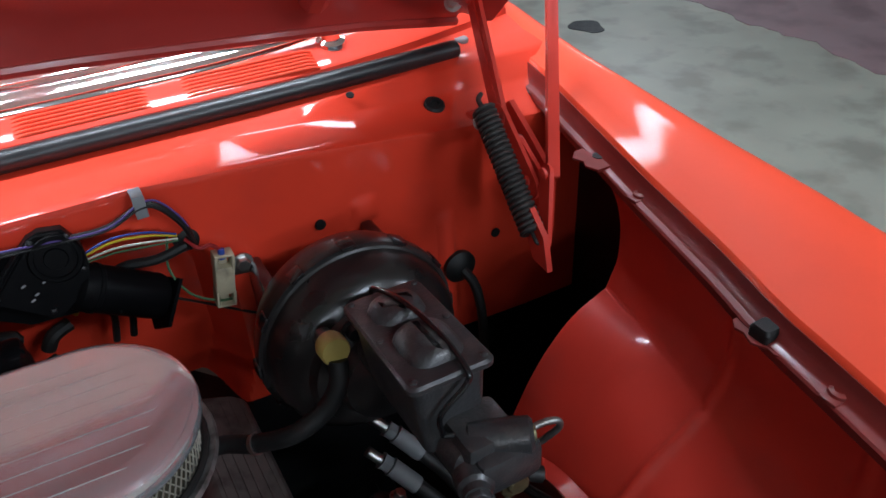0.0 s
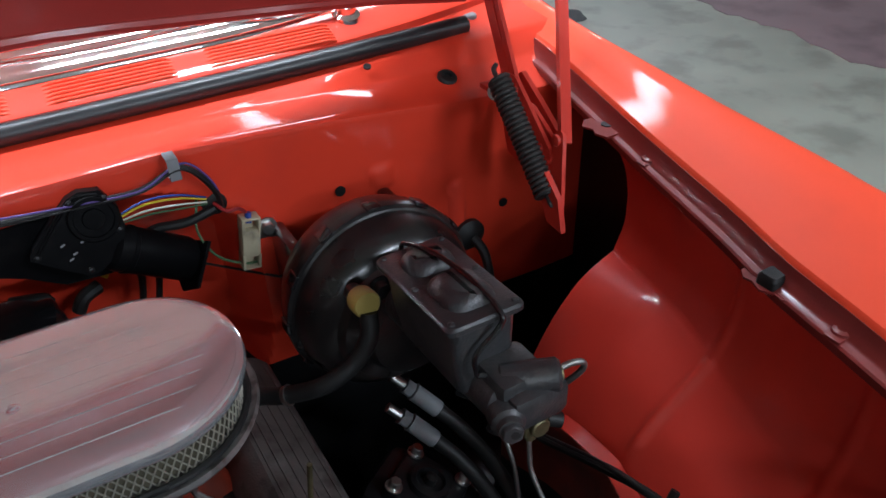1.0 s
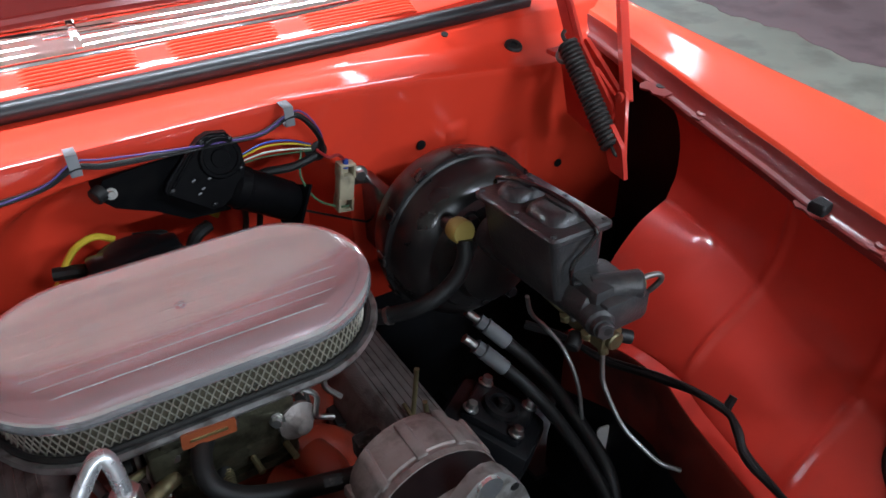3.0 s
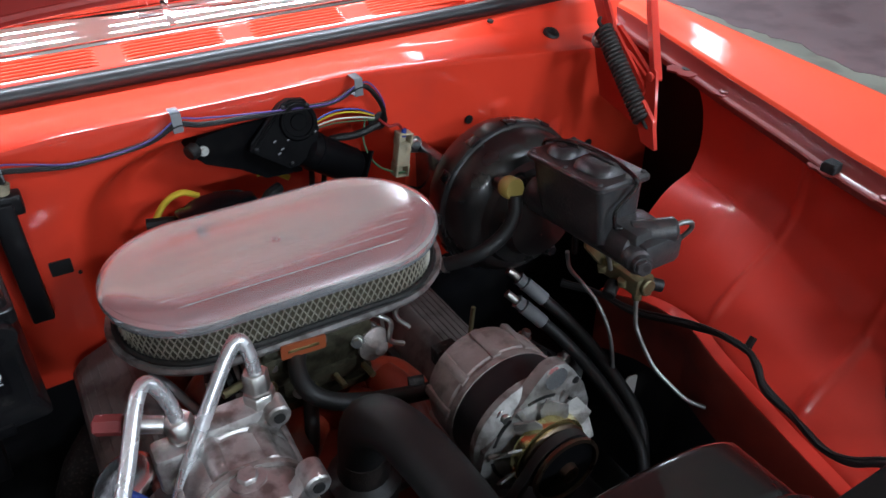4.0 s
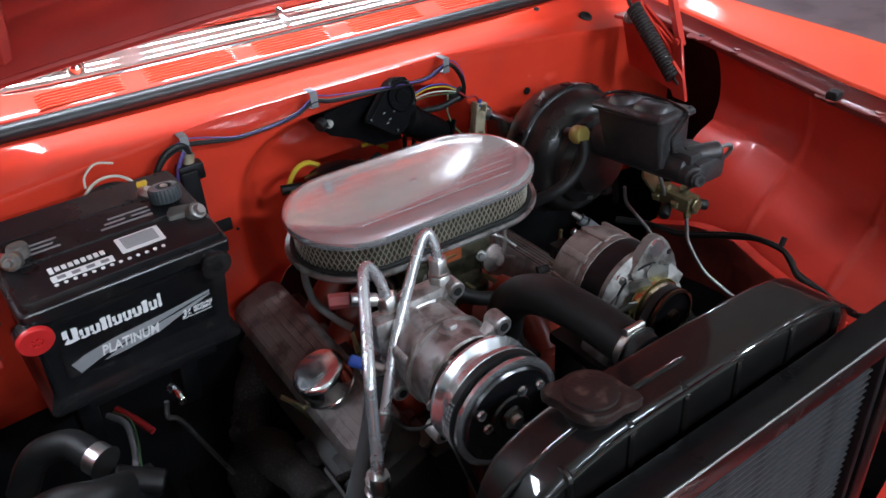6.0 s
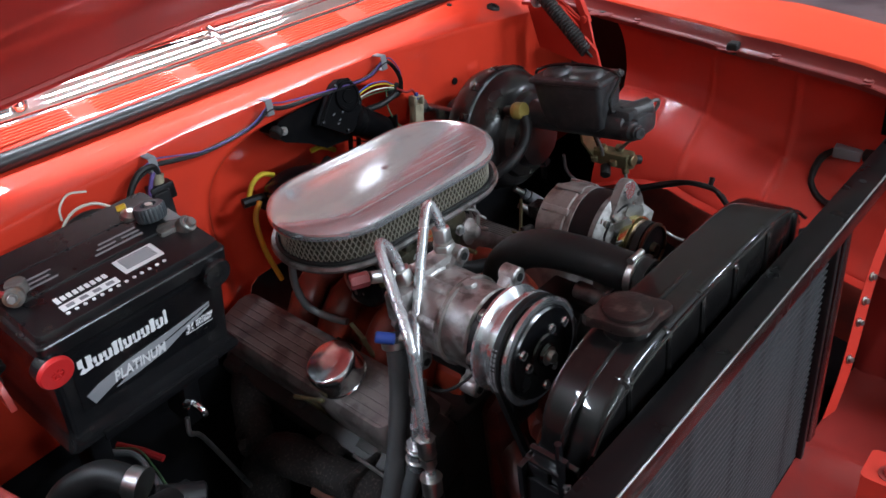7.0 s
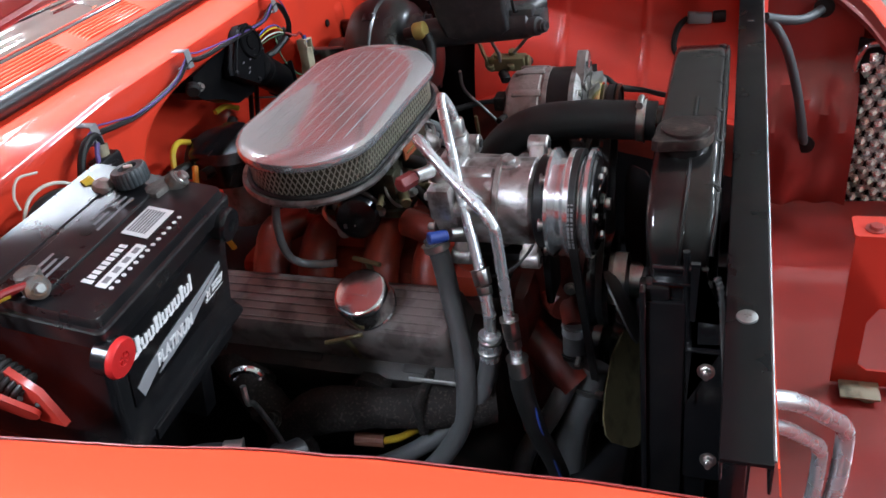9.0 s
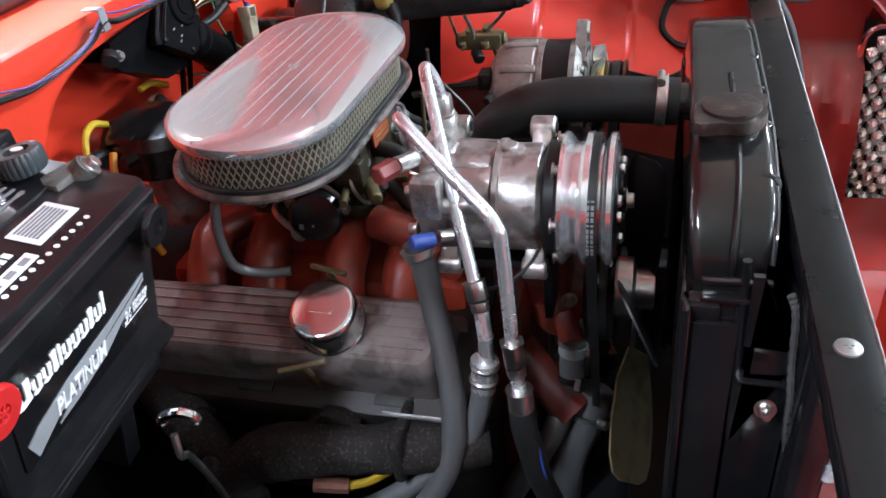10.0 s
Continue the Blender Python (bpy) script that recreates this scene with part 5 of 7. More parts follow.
part("tank_strap", add(box((-0.392, 0.070, 0.930), (0.008, 0.062, 0.005), 0.0015), box((-0.394, 0.070, 0.911), (0.010, 0.062, 0.005), 0.0015), box((-0.390, 0.070, 0.920), (0.004, 0.060, 0.022), 0.001)), BLACK, rad)
part("side_bracket", prism([(0.0, 0.0), (0.042, 0.004), (0.042, 0.033), (0.0, 0.037), (0.0, 0.12), (0.010, 0.12), (0.010, -0.10), (0.0, -0.10)], 0.006, Matrix(((0, 0, -1, -0.396), (-1, 0, 0, 0.058), (0, 1, 0, 0.824), (0, 0, 0, 1))), 0.001), BLACK, rad)
part("side_seam", tube([(-0.392, 0.064, 0.955), (-0.393, 0.062, 0.90), (-0.393, 0.058, 0.80), (-0.392, 0.055, 0.62)], 0.0042, 10, 3), BLACK, rad)
part("side_panel", prism(rounded(0.052, 0.245, 0.004), 0.004, Matrix(((0, 0, -1, -0.395), (-1, 0, 0, 0.034), (0, 1, 0, 0.695), (0, 0, 0, 1))), 0.001), BLACK, rad)
part("panel_edge", box((-0.402, 0.034, 0.818), (0.014, 0.054, 0.003), 0.001), BLACK, rad)
part("side_fold", box((-0.392, 0.088, 0.70), (0.008, 0.05, 0.36), 0.002), SATIN, rad)
outline = []
for i in range(40):
    a = 2 * math.pi * i / 40
    outline.append(((0.040 + 0.019 * math.exp(-((math.sin(a + 0.75)) / 0.30) ** 2)) * math.cos(a) * 1.0, (0.040 + 0.019 * math.exp(-((math.sin(a + 0.75)) / 0.30) ** 2)) * math.sin(a)))
CM = pose(-0.232, 0.078, 1.019, 2, 0, 0)
pcap = part("pressure_cap", stack([[CM @ Vector((x * k * 0.88, y * k * 0.88, z)) for x, y in outline] for k, z in ((0.96, -0.006), (1.0, -0.005), (1.0, 0.005), (0.97, 0.0075), (0.6, 0.0085))]), CAP, rad, "brown-black pressure cap with two ears")
part("crown", lathe([(0.029, 0), (0.0285, 0.0035), (0.025, 0.0045), (0.01, 0.005)], CM @ Vector((0, 0, 0.0080)), (0, 0, 1), 24), CAP, pcap)
tubing("upper_radiator_hose", [(-0.094, 0.125, 0.968), (-0.094, 0.17, 0.970), (-0.096, 0.23, 0.972), (-0.101, 0.29, 0.968), (-0.106, 0.335, 0.950), (-0.109, 0.368, 0.915), (-0.110, 0.380, 0.87), (-0.110, 0.383, 0.84)], 0.0285, RUBBER, "thick black moulded upper radiator hose", "hose",
       [("hose_clamp", (-0.094, 0.140, 0.9685), (-0.0943, 0.154, 0.9692), 0.0297, STEEL, 28), ("clamp_screw", (-0.11, 0.147, 0.999), (-0.08, 0.147, 0.999), 0.005, STEEL, 10)], n=20)

cab = thing("overflow_tube", (-0.43, 0.02, 0.68), "clear plastic overflow tube hanging beside the radiator", "tube")
part("line", tube([(-0.425, 0.030, 0.945), (-0.43, 0.024, 0.926), (-0.432, 0.020, 0.873), (-0.436, 0.016, 0.83), (-0.434, 0.013, 0.783), (-0.430, 0.004, 0.73), (-0.432, -0.002, 0.681), (-0.435, 0.0, 0.60)], 0.0042, 8, 14, radii=lambda s: 1 + 0.12 * math.sin(150 * s), flat=0.8), CLEAR, cab)
sup = thing("radiator_support", (-0.08, 0, 0.4), "black painted steel bar across the top of the radiator", "support bar")
top = part("top_bar", box((-0.075, -0.001, 0.9545), (1.21, 0.042, 0.005), 0.0015), BAR, sup)
part("rear_flange", box((-0.075, 0.0185, 0.941), (1.21, 0.003, 0.022), 0.001), BLACK, top)
part("front_flange", box((-0.075, -0.0205, 0.936), (1.21, 0.003, 0.032), 0.001), BLACK, top)
part("edge_trim", rod((-0.675, -0.0225, 0.9565), (0.53, -0.0225, 0.9565), 0.0016, n=6), PIPE, sup)
part("end_plate", add(box((0.575, -0.005, 0.968), (0.006, 0.10, 0.075), 0.006), box((0.552, 0.0, 0.962), (0.05, 0.042, 0.012), 0.003)), BLACK, sup)
for y, z in ((-0.036, 0.980), (0.028, 0.988)):
    part("bolt", lathe([(0.0125, 0), (0.0125, 0.002), (0.009, 0.003), (0.009, 0.006), (0.003, 0.0075)], (0.571, y, z), (-1, 0, 0.1), 20), BRASS, sup)
part("screw", add(lathe([(0.0105, 0), (0.0100, 0.0018), (0.006, 0.0032), (0.002, 0.0036)], (-0.50, 0.0, 0.957), (0, 0, 1), 24), box((-0.50, 0.0, 0.9608), (0.008, 0.0016, 0.0008), 0), box((-0.50, 0.0, 0.9608), (0.0016, 0.008, 0.0008), 0)), PIPE, sup)
part("small_hole", lathe([(0.006, 0), (0.006, 0.0006)], (0.33, 0.0, 0.957), (0, 0, 1), 12), RUBBER, sup)
for x in (-0.455, 0.245):
    part("upright", box((x, -0.002, 0.64), (0.035, 0.03, 0.60), 0.004), BLACK, sup)
for p in ((-0.439, 0.036, 0.817), (-0.453, 0.028, 0.678)):
    part("side_bolt", add(hexbolt(p, (-0.9, 0, 0.2), 0.0070, 0.008), rod(p, Vector(p) + Vector((-0.014, 0, 0.003)), 0.0036, n=10)), STEEL, sup)
con = thing("condenser", (-0.13, -0.045, 0.36), "dark air-conditioning condenser with rows of fine fins", "condenser")
for x in (-0.458, 0.190):
    part("end_frame", box((x, -0.006, 0.64), (0.012, 0.030, 0.57), 0.002), SATIN, con)
part("top_frame", box((-0.134, -0.006, 0.924), (0.66, 0.030, 0.012), 0.002), SATIN, con)
part("core", box((-0.134, -0.002, 0.64), (0.63, 0.012, 0.555), 0.0), RUBBER, con)
fin_mesh = None
for k in range(46):
    z = 0.912 - 0.0118 * k
    if fin_mesh is None:
        first = part("fin", box((-0.134, -0.0095, z), (0.634, 0.004, 0.0024), 0.0), FIN, con)
        fin_mesh = first.data
    else:
        o = new("fin", fin_mesh)
        o.parent = con
        o.location = first.location + Vector((0, 0, -0.0118 * 0.9 * k))

# ---- battery ----
BM = pose(-0.550, 0.6276, 1.0323, 13.4, 1.5, 5.25)
BL, BW, BH = 0.290, 0.196, 0.205
bat = thing("battery", BM @ Vector((0, BW / 2, -BH)), "black plastic car battery with printed front and red side-post cap", "battery")
part("case", stack([[BM @ Vector((x, BW / 2 + y, z)) for x, y in rounded(BL - d, BW - d, 0.010)] for d, z in ((0.002, -0.218), (-0.006, -0.213), (-0.006, -0.208), (0.010, -0.192), (0.016, -0.186), (0.014, -0.035), (0.008, -0.030))]), PLASTIC, bat)
lid = part("lid", stack([[BM @ Vector((x, BW / 2 + y, z)) for x, y in rounded(BL - d, BW - d, 0.009)] for d, z in ((0.004, -0.034), (0.0, -0.032), (0.0, -0.012), (0.003, -0.010), (0.010, -0.009), (0.014, 0.000), (0.016, 0.0018))]), LID_PLASTIC, bat, sharp=20)
part("vent_cover", stack([[BM @ Vector((x - 0.01, 0.105 + y, z)) for x, y in rounded(0.235 - d, 0.052 - d, 0.010)] for d, z in ((0.0, 0.0), (0.001, 0.0040), (0.003, 0.0048))]), LID_PLASTIC, lid, sharp=20)
part("rear_ledge", stack([[BM @ Vector((x, 0.163 + y, z)) for x, y in rounded(0.270 - d, 0.050 - d, 0.008)] for d, z in ((0.0, 0.0), (0.001, 0.0032), (0.003, 0.0038))]), LID_PLASTIC, lid, sharp=20)
for x in (-0.050, 0.0, 0.050):
    part("vent_plug", lathe([(0.0075, -0.002), (0.0075, 0.0010), (0.002, 0.0012)], BM @ Vector((x - 0.01, 0.105, 0.0046)), BM.to_3x3() @ Vector((0, 0, 1)), 18), RUBBER, lid)
for x, mat, name in ((-0.136, RED_CAP, "positive_cap"), (0.116, PLASTIC, "negative_post")):
    ax = BM.to_3x3() @ Vector((0, -1, 0))
    c = BM @ Vector((x, -0.010, -0.047 if x < 0 else -0.040))
    post = part(name, lathe([(0.021, -0.006), (0.0235, -0.004), (0.0235, 0.0), (0.0215, 0.003), (0.0085, 0.0034), (0.0075, 0.0005), (0.001, 0.0005)], c, ax, 30), mat, bat, "red plastic cap over the side post" if mat == RED_CAP else "")
    part("collar", lathe([(0.0225, -0.022), (0.0225, -0.005), (0.012, -0.004)], c, ax, 28), PLASTIC, post)
    for k in range(3):
        part("cross_slot", box((0, 0, 0.0022), (0.015, 0.0022, 0.0022), 0.0006, Matrix.Translation(c) @ frame_to(ax) @ Matrix.Rotation(2.1 * k, 4, "Z")), mat, post)


def on_front(x, z):
    """A place on the battery's printed front, to be faced from the nose of the car."""
    return BM @ pose(x, 0.0068, z, 90, 0, 0)


def on_lid(x, y, lift=0.0028):
    return BM @ pose(x, y, lift)


def word(text, m, size, mat, parent, name, shear=0.0, depth=0.0006, sx=1.0, fat=0.0):
    cu = bpy.data.curves.new(name, "FONT")
    cu.body, cu.size, cu.shear, cu.extrude, cu.offset = text, size, shear, depth, fat
    ob = new(name, cu)
    me = bpy.data.meshes.new_from_object(ob)
    bpy.data.objects.remove(ob)
    bpy.data.curves.remove(cu)
    bm = bmesh.new()
    bm.from_mesh(me)
    bpy.data.meshes.remove(me)
    moved(bm, m @ Matrix.Diagonal((sx, 1, 1, 1)))
    return part(name, bm, mat, parent, sharp=20)


FRONT = part("front_label", prism(rounded(0.225, 0.108, 0.004), 0.0012, on_front(0.0, -0.103), 0.0004), BLACK, bat)
# the maker's name as plain white strokes of its size
xs = -0.104
for w, h in (((0.020, 0.027), (0.013, 0.018), (0.013, 0.018), (0.008, 0.024), (0.005, 0.024), (0.013, 0.018), (0.012, 0.018), (0.013, 0.018), (0.008, 0.024), (0.012, 0.018), (0.005, 0.027))):
    z = -0.090
    o = [(0, 0.002), (w * 0.35, 0), (w, 0.002), (w * 0.92, h * 0.5), (w, h * 0.96), (w * 0.5, h), (0, h * 0.94), (w * 0.14, h * 0.5)]
    bm = prism(o, 0.0012, on_front(xs, z) @ pose(0, 0, 0.0012), 0.0)
    if w > 0.009:
        bm = add(prism(o[:4] + [(w * 0.62, h * 0.5), (w * 0.6, h * 0.22), (w * 0.4, h * 0.22), (w * 0.36, h * 0.5)], 0.0012, on_front(xs, z) @ pose(0, 0, 0.0012)), prism([(0, h * 0.45), (w * 0.34, h * 0.45), (w * 0.36, h * 0.98), (0, h * 0.94)], 0.0012, on_front(xs, z) @ pose(0, 0, 0.0013)), prism([(w * 0.62, h * 0.45), (w, h * 0.45), (w, h * 0.94), (w * 0.6, h * 0.98)], 0.0012, on_front(xs, z) @ pose(0, 0, 0.0013)))
    part("logo_stroke", bm, BRIGHT, FRONT)
    xs += w + 0.0015
part("silver_flash", prism([(-0.104, -0.131), (-0.085, -0.122), (-0.04, -0.1125), (0.033, -0.106), (0.105, -0.096), (0.105, -0.0995), (0.054, -0.111), (0.02, -0.119), (-0.02, -0.127), (-0.061, -0.138), (-0.095, -0.153)], 0.0010, on_front(0, 0) @ pose(0, 0, 0.0012)), SILVER, FRONT)
part("silver_flash", prism([(-0.061, -0.148), (-0.03, -0.133), (0.02, -0.1225), (0.06, -0.114), (0.105, -0.102), (0.105, -0.105), (0.054, -0.124), (0.022, -0.138), (-0.03, -0.146)], 0.0010, on_front(0, 0) @ pose(0, 0, 0.0012)), SILVER, FRONT)
word("PLATINUM", on_front(-0.062, -0.1365) @ pose(0, 0, 0.0028), 0.0265, BRIGHT, FRONT, "word", 0.12, 0.0005, 0.66, 0.0005)
word("36", on_front(0.058, -0.130) @ pose(0, 0, 0.0029), 0.0200, BRIGHT, FRONT, "word", 0.25, 0.0004, 0.72, 0.0004)
word("MONTH FREE", on_front(0.0765, -0.1205) @ pose(0, 0, 0.0028), 0.0076, BRIGHT, FRONT, "word", 0.2, 0.0004, 0.66, 0.0002)
word("REPLACEMENT", on_front(0.0765, -0.1275) @ pose(0, 0, 0.0028), 0.0076, BRIGHT, FRONT, "word", 0.2, 0.0004, 0.56, 0.0002)
part("underline", box((0.082, -0.1325, 0.0028), (0.048, 0.0011, 0.0006), 0, on_front(0, 0) @ pose(0, 0, 0, 0, 0, 0)), WHITE, FRONT)
part("barcode_label", prism(rounded(0.062, 0.034, 0.001), 0.0006, on_lid(0.035, 0.052)), WHITE, lid)
for k in range(7):
    part("barcode_line", box((0.035, 0.043 + 0.0036 * k, 0.0036), (0.048, 0.0022, 0.0006), 0, BM), GREY, lid)
part("spec_panel", prism(rounded(0.082, 0.013, 0.001), 0.0006, on_lid(-0.050, 0.034)), WHITE, lid)
for k in range(4):
    part("print_bar", box((-0.078 + 0.019 * k, 0.034, 0.0036), (0.011, 0.006, 0.0006), 0, BM), GREY, lid)
for k in range(13):
    part("print_dot", lathe([(0.0028, 0), (0.0028, 0.0006), (0.0014, 0.0006)], BM @ Vector((-0.088 + 0.012 * k, 0.0225, 0.0026)), BM.to_3x3() @ Vector((0, 0, 1)), 10), WHITE, lid)
for k in range(9):
    part("print_bar", box((-0.086 + 0.0085 * k, 0.052, 0.003), (0.0060, 0.009 if k else 0.013, 0.0006), 0, BM), WHITE, lid)
for x0 in (0.035, -0.095):
    for k in range(3):
        part("print_bar", box((x0 + 0.004 * k, 0.095 + 0.009 * k, 0.0054), (0.075 - 0.008 * k, 0.0034, 0.0006), 0, BM), GREY, lid)
tie = thing("hold_down_bolt", (-0.46, 0.74, 1.05), "rubber-knobbed battery hold-down on a corroded clamp", "clamp")
KN = Vector((-0.458, 0.742, 1.068))
part("knob", stack([[KN + Vector((r * (1.0 if k % 3 else 0.955) * math.cos(math.pi * k / 36), r * (1.0 if k % 3 else 0.955) * math.sin(math.pi * k / 36), z - 0.1 * r * math.sin(math.pi * k / 36))) for k in range(72)] for r, z in ((0.010, -0.006), (0.0215, -0.005), (0.0235, 0.0), (0.0235, 0.014), (0.0215, 0.0175), (0.0125, 0.018), (0.0115, 0.012), (0.002, 0.012))]), KNOB, tie)
part("stud", rod(KN + Vector((0, 0, 0.008)), KN + Vector((0.001, -0.001, 0.019)), 0.006, n=12), STEEL, tie)
part("clamp_arm", add(box((0, 0, 0), (0.085, 0.018, 0.011), 0.003, pose(-0.462, 0.722, 1.050, 8, -4, -25)), box((-0.495, 0.733, 1.048), (0.024, 0.026, 0.020), 0.005)), CORROSION, tie)
term = thing("side_terminal", (-0.44, 0.70, 1.05), "corroded cable terminal bolted on the battery lid", "terminal")
part("lug", add(lathe([(0.013, -0.008), (0.014, 0.0), (0.013, 0.008), (0.006, 0.011)], (-0.432, 0.700, 1.050), (0.4, -0.7, 0.6), 20), box((-0.448, 0.712, 1.048), (0.045, 0.022, 0.014), 0.004)), CORROSION, term)
part("bolt", hexbolt((-0.428, 0.692, 1.054), (0.4, -0.7, 0.6), 0.008, 0.008), STEEL, term)
term = thing("side_terminal", (-0.66, 0.70, 1.04), "bright bolted terminal with red and yellow cables", "terminal")
TB = BM @ Vector((-0.122, 0.084, 0.014))
part("lug", rough_cast(add(lathe([(0.011, -0.014), (0.013, -0.010), (0.013, 0.004), (0.009, 0.008)], TB, (-0.35, -0.85, 0.3), 20), rod(TB + Vector((0.012, 0.022, -0.008)), TB + Vector((0.012, 0.022, 0.010)), 0.014, n=18, bev=0.002)), 0.0008, 90), CORROSION, term)
part("bolt", hexbolt(TB + Vector((-0.003, -0.007, 0.0025)), (-0.35, -0.85, 0.3), 0.0058, 0.010, False), PIPE, term)
part("cable", tube([TB + Vector((0.002, 0.0, 0.006)), TB + Vector((-0.035, 0.016, 0.012)), TB + Vector((-0.09, 0.035, 0.002)), TB + Vector((-0.15, 0.05, -0.05))], 0.0042, 9), RED_WIRE, term)
part("cable", tube([TB + Vector((-0.006, 0.022, 0.0)), TB + Vector((-0.05, 0.040, 0.004)), TB + Vector((-0.11, 0.055, -0.01)), TB + Vector((-0.15, 0.06, -0.05))], 0.0042, 9), RED_WIRE, term)
part("cable_sleeve", tube([TB + Vector((-0.014, 0.026, 0.001)), TB + Vector((-0.042, 0.037, 0.004))], 0.0060, 10, smooth=False), YELLOW, term)

# ---- brakes ----
BX, BZ = 0.332, 0.905
boo = thing("brake_booster", (BX, 0.72, 0.77), "black painted round vacuum brake booster on the firewall", "brake booster")
part("front_shell", lathe([(0.040, 0.618), (0.060, 0.622), (0.068, 0.640), (0.088, 0.648), (0.094, 0.660), (0.104, 0.664), (0.118, 0.676), (0.126, 0.694), (0.128, 0.716), (0.133, 0.720)], (BX, 0, BZ), (0, 1, 0), 56), BOOSTER, boo)
part("clamp_band", lathe([(0.128, 0.718), (0.136, 0.719), (0.137, 0.724), (0.136, 0.735), (0.128, 0.736)], (BX, 0, BZ), (0, 1, 0), 56), BOOSTER, boo)
part("rear_shell", lathe([(0.130, 0.735), (0.131, 0.755), (0.122, 0.778), (0.095, 0.795), (0.055, 0.802), (0.05, 0.86)], (BX, 0, BZ), (0, 1, 0), 48), BOOSTER, boo)
for k in range(12):
    a = 2 * math.pi * k / 12
    part("crimp_lance", box((0.136, 0.727, 0), (0.006, 0.022, 0.020), 0.002, Matrix.Translation((BX, 0, BZ)) @ Matrix.Rotation(a, 4, "Y")), BLACK, boo)
for a in (115, 295, 60):
    part("bracket_nut", hexbolt((BX + 0.083 * math.cos(radians(a)), 0.646, BZ + 0.083 * math.sin(radians(a))), (0, -1, 0), 0.010, 0.012), SATIN, boo)
for sx in (-1, 1):
    part("mount_bracket", box((BX + sx * 0.085, 0.82, BZ), (0.02, 0.11, 0.13), 0.006), BLACK, boo)
part("valve_neck", lathe([(0.011, 0.0), (0.012, 0.022)], (0.262, 0.650, 0.985), (0, -1, 0.18), 18), BOOSTER, boo)
part("check_valve", lathe([(0.012, 0.0205), (0.0165, 0.022), (0.0175, 0.026), (0.0175, 0.042), (0.0155, 0.045), (0.001, 0.046)], (0.262, 0.650, 0.985), (0, -1, 0.18), 26), VALVE_CAP, boo, "yellowed plastic check valve")
MC = pose(0.319, 0.522, 1.060, -4.5, 0, -1)
mc = thing("brake_master_cylinder", MC @ Vector((0, 0, -0.13)), "grey-black cast master cylinder with a wire-held lid", "master cylinder")


def mcr(w, d, z, dy=0.0, r=0.010):
    return [MC @ Vector((x, y + dy, z)) for x, y in rounded(w, d, r)]


body = part("reservoir", stack([mcr(0.054, 0.10, -0.100, -0.01), mcr(0.062, 0.135, -0.092, -0.006), mcr(0.070, 0.146, -0.060, -0.002), mcr(0.076, 0.152, -0.016), mcr(0.078, 0.154, -0.008)]), CAST_BLACK, mc)
lid = part("lid", stack([mcr(0.086, 0.164, -0.009), mcr(0.091, 0.168, -0.007), mcr(0.091, 0.168, -0.002), mcr(0.086, 0.163, 0.001), mcr(0.080, 0.158, 0.0015)]), CAST_BLACK, mc)
for y, ln in ((0.040, 0.052), (-0.030, 0.070)):
    part("dome", stack([[MC @ Vector((x, y + b, z)) for x, b in rounded(0.058 - d, ln - d, 0.020)] for d, z in ((0.0, 0.001), (0.004, 0.007), (0.012, 0.012), (0.024, 0.014))]), CAST_BLACK, lid)
for x in (-0.037, 0.037):
    for y in (-0.074, 0.0, 0.074):
        part("stud", lathe([(0.004, 0), (0.0035, 0.002), (0.001, 0.003)], MC @ Vector((x, y, 0.0014)), (0, 0, 1), 10), CAST_BLACK, lid)
part("bail_wire", tube([MC @ Vector(p) for p in ((-0.020, -0.088, -0.060), (-0.020, -0.088, -0.035), (0.008, -0.090, -0.010), (0.012, -0.084, 0.004), (0.010, -0.03, 0.016), (0.002, 0.03, 0.018), (-0.006, 0.070, 0.012), (-0.008, 0.088, 0.0), (-0.004, 0.088, -0.04))], 0.0030, 8), BLACK, mc)
part("bail_wire", tube([MC @ Vector(p) for p in ((-0.020, -0.088, -0.060), (0.0, -0.092, -0.066), (0.020, -0.090, -0.072), (0.022, -0.086, -0.076))], 0.0030, 8), BLACK, mc)
part("bore", add(rod((0.322, 0.63, 0.962), (0.325, 0.405, 0.975), 0.030, n=26, bev=0.004), box((0.335, 0.425, 0.985), (0.06, 0.06, 0.05), 0.010)), CAST_BLACK, mc)
part("end_boss", add(rod((0.318, 0.423, 0.994), (0.374, 0.392, 1.000), 0.018, n=20, bev=0.004), box((0.345, 0.405, 0.975), (0.07, 0.05, 0.045), 0.010, None)), CAST_BLACK, mc)
part("outlet_port", add(lathe([(0.020, 0), (0.018, 0.018), (0.014, 0.022), (0.013, 0.03)], (0.312, 0.402, 0.972), (-0.35, -0.9, 0.1), 20), hexbolt((0.303, 0.378, 0.974), (-0.35, -0.9, 0.1), 0.012, 0.010, False)), CAST_BLACK, mc)
part("bleeder_hole", lathe([(0.005, 0), (0.005, 0.001)], (0.3017, 0.3685, 0.9755), (-0.35, -0.9, 0.1), 12), RUBBER, mc)

# ---- along the cowl ----
seal = thing("cowl_seal", (CX, 1.0, 1.125), "thick black rubber cowl seal strip along the firewall top", "seal")
part("strip", tube([(x, 0.989 + 0.42 * bow(x), 1.139 - 0.10 * bow(x)) for x in span(2 * CX - 0.655, 0.655, 41)], 0.0145, 18, 2), SEAL, seal)
for x in (0.655, 2 * CX - 0.655):
    part("end_plug", rod((x - 0.004, 0.989 + 0.42 * bow(x), 1.139 - 0.10 * bow(x)), (x + 0.004, 0.989 + 0.42 * bow(x), 1.139 - 0.10 * bow(x)), 0.0135, n=14, bev=0.002), SEAL, seal)
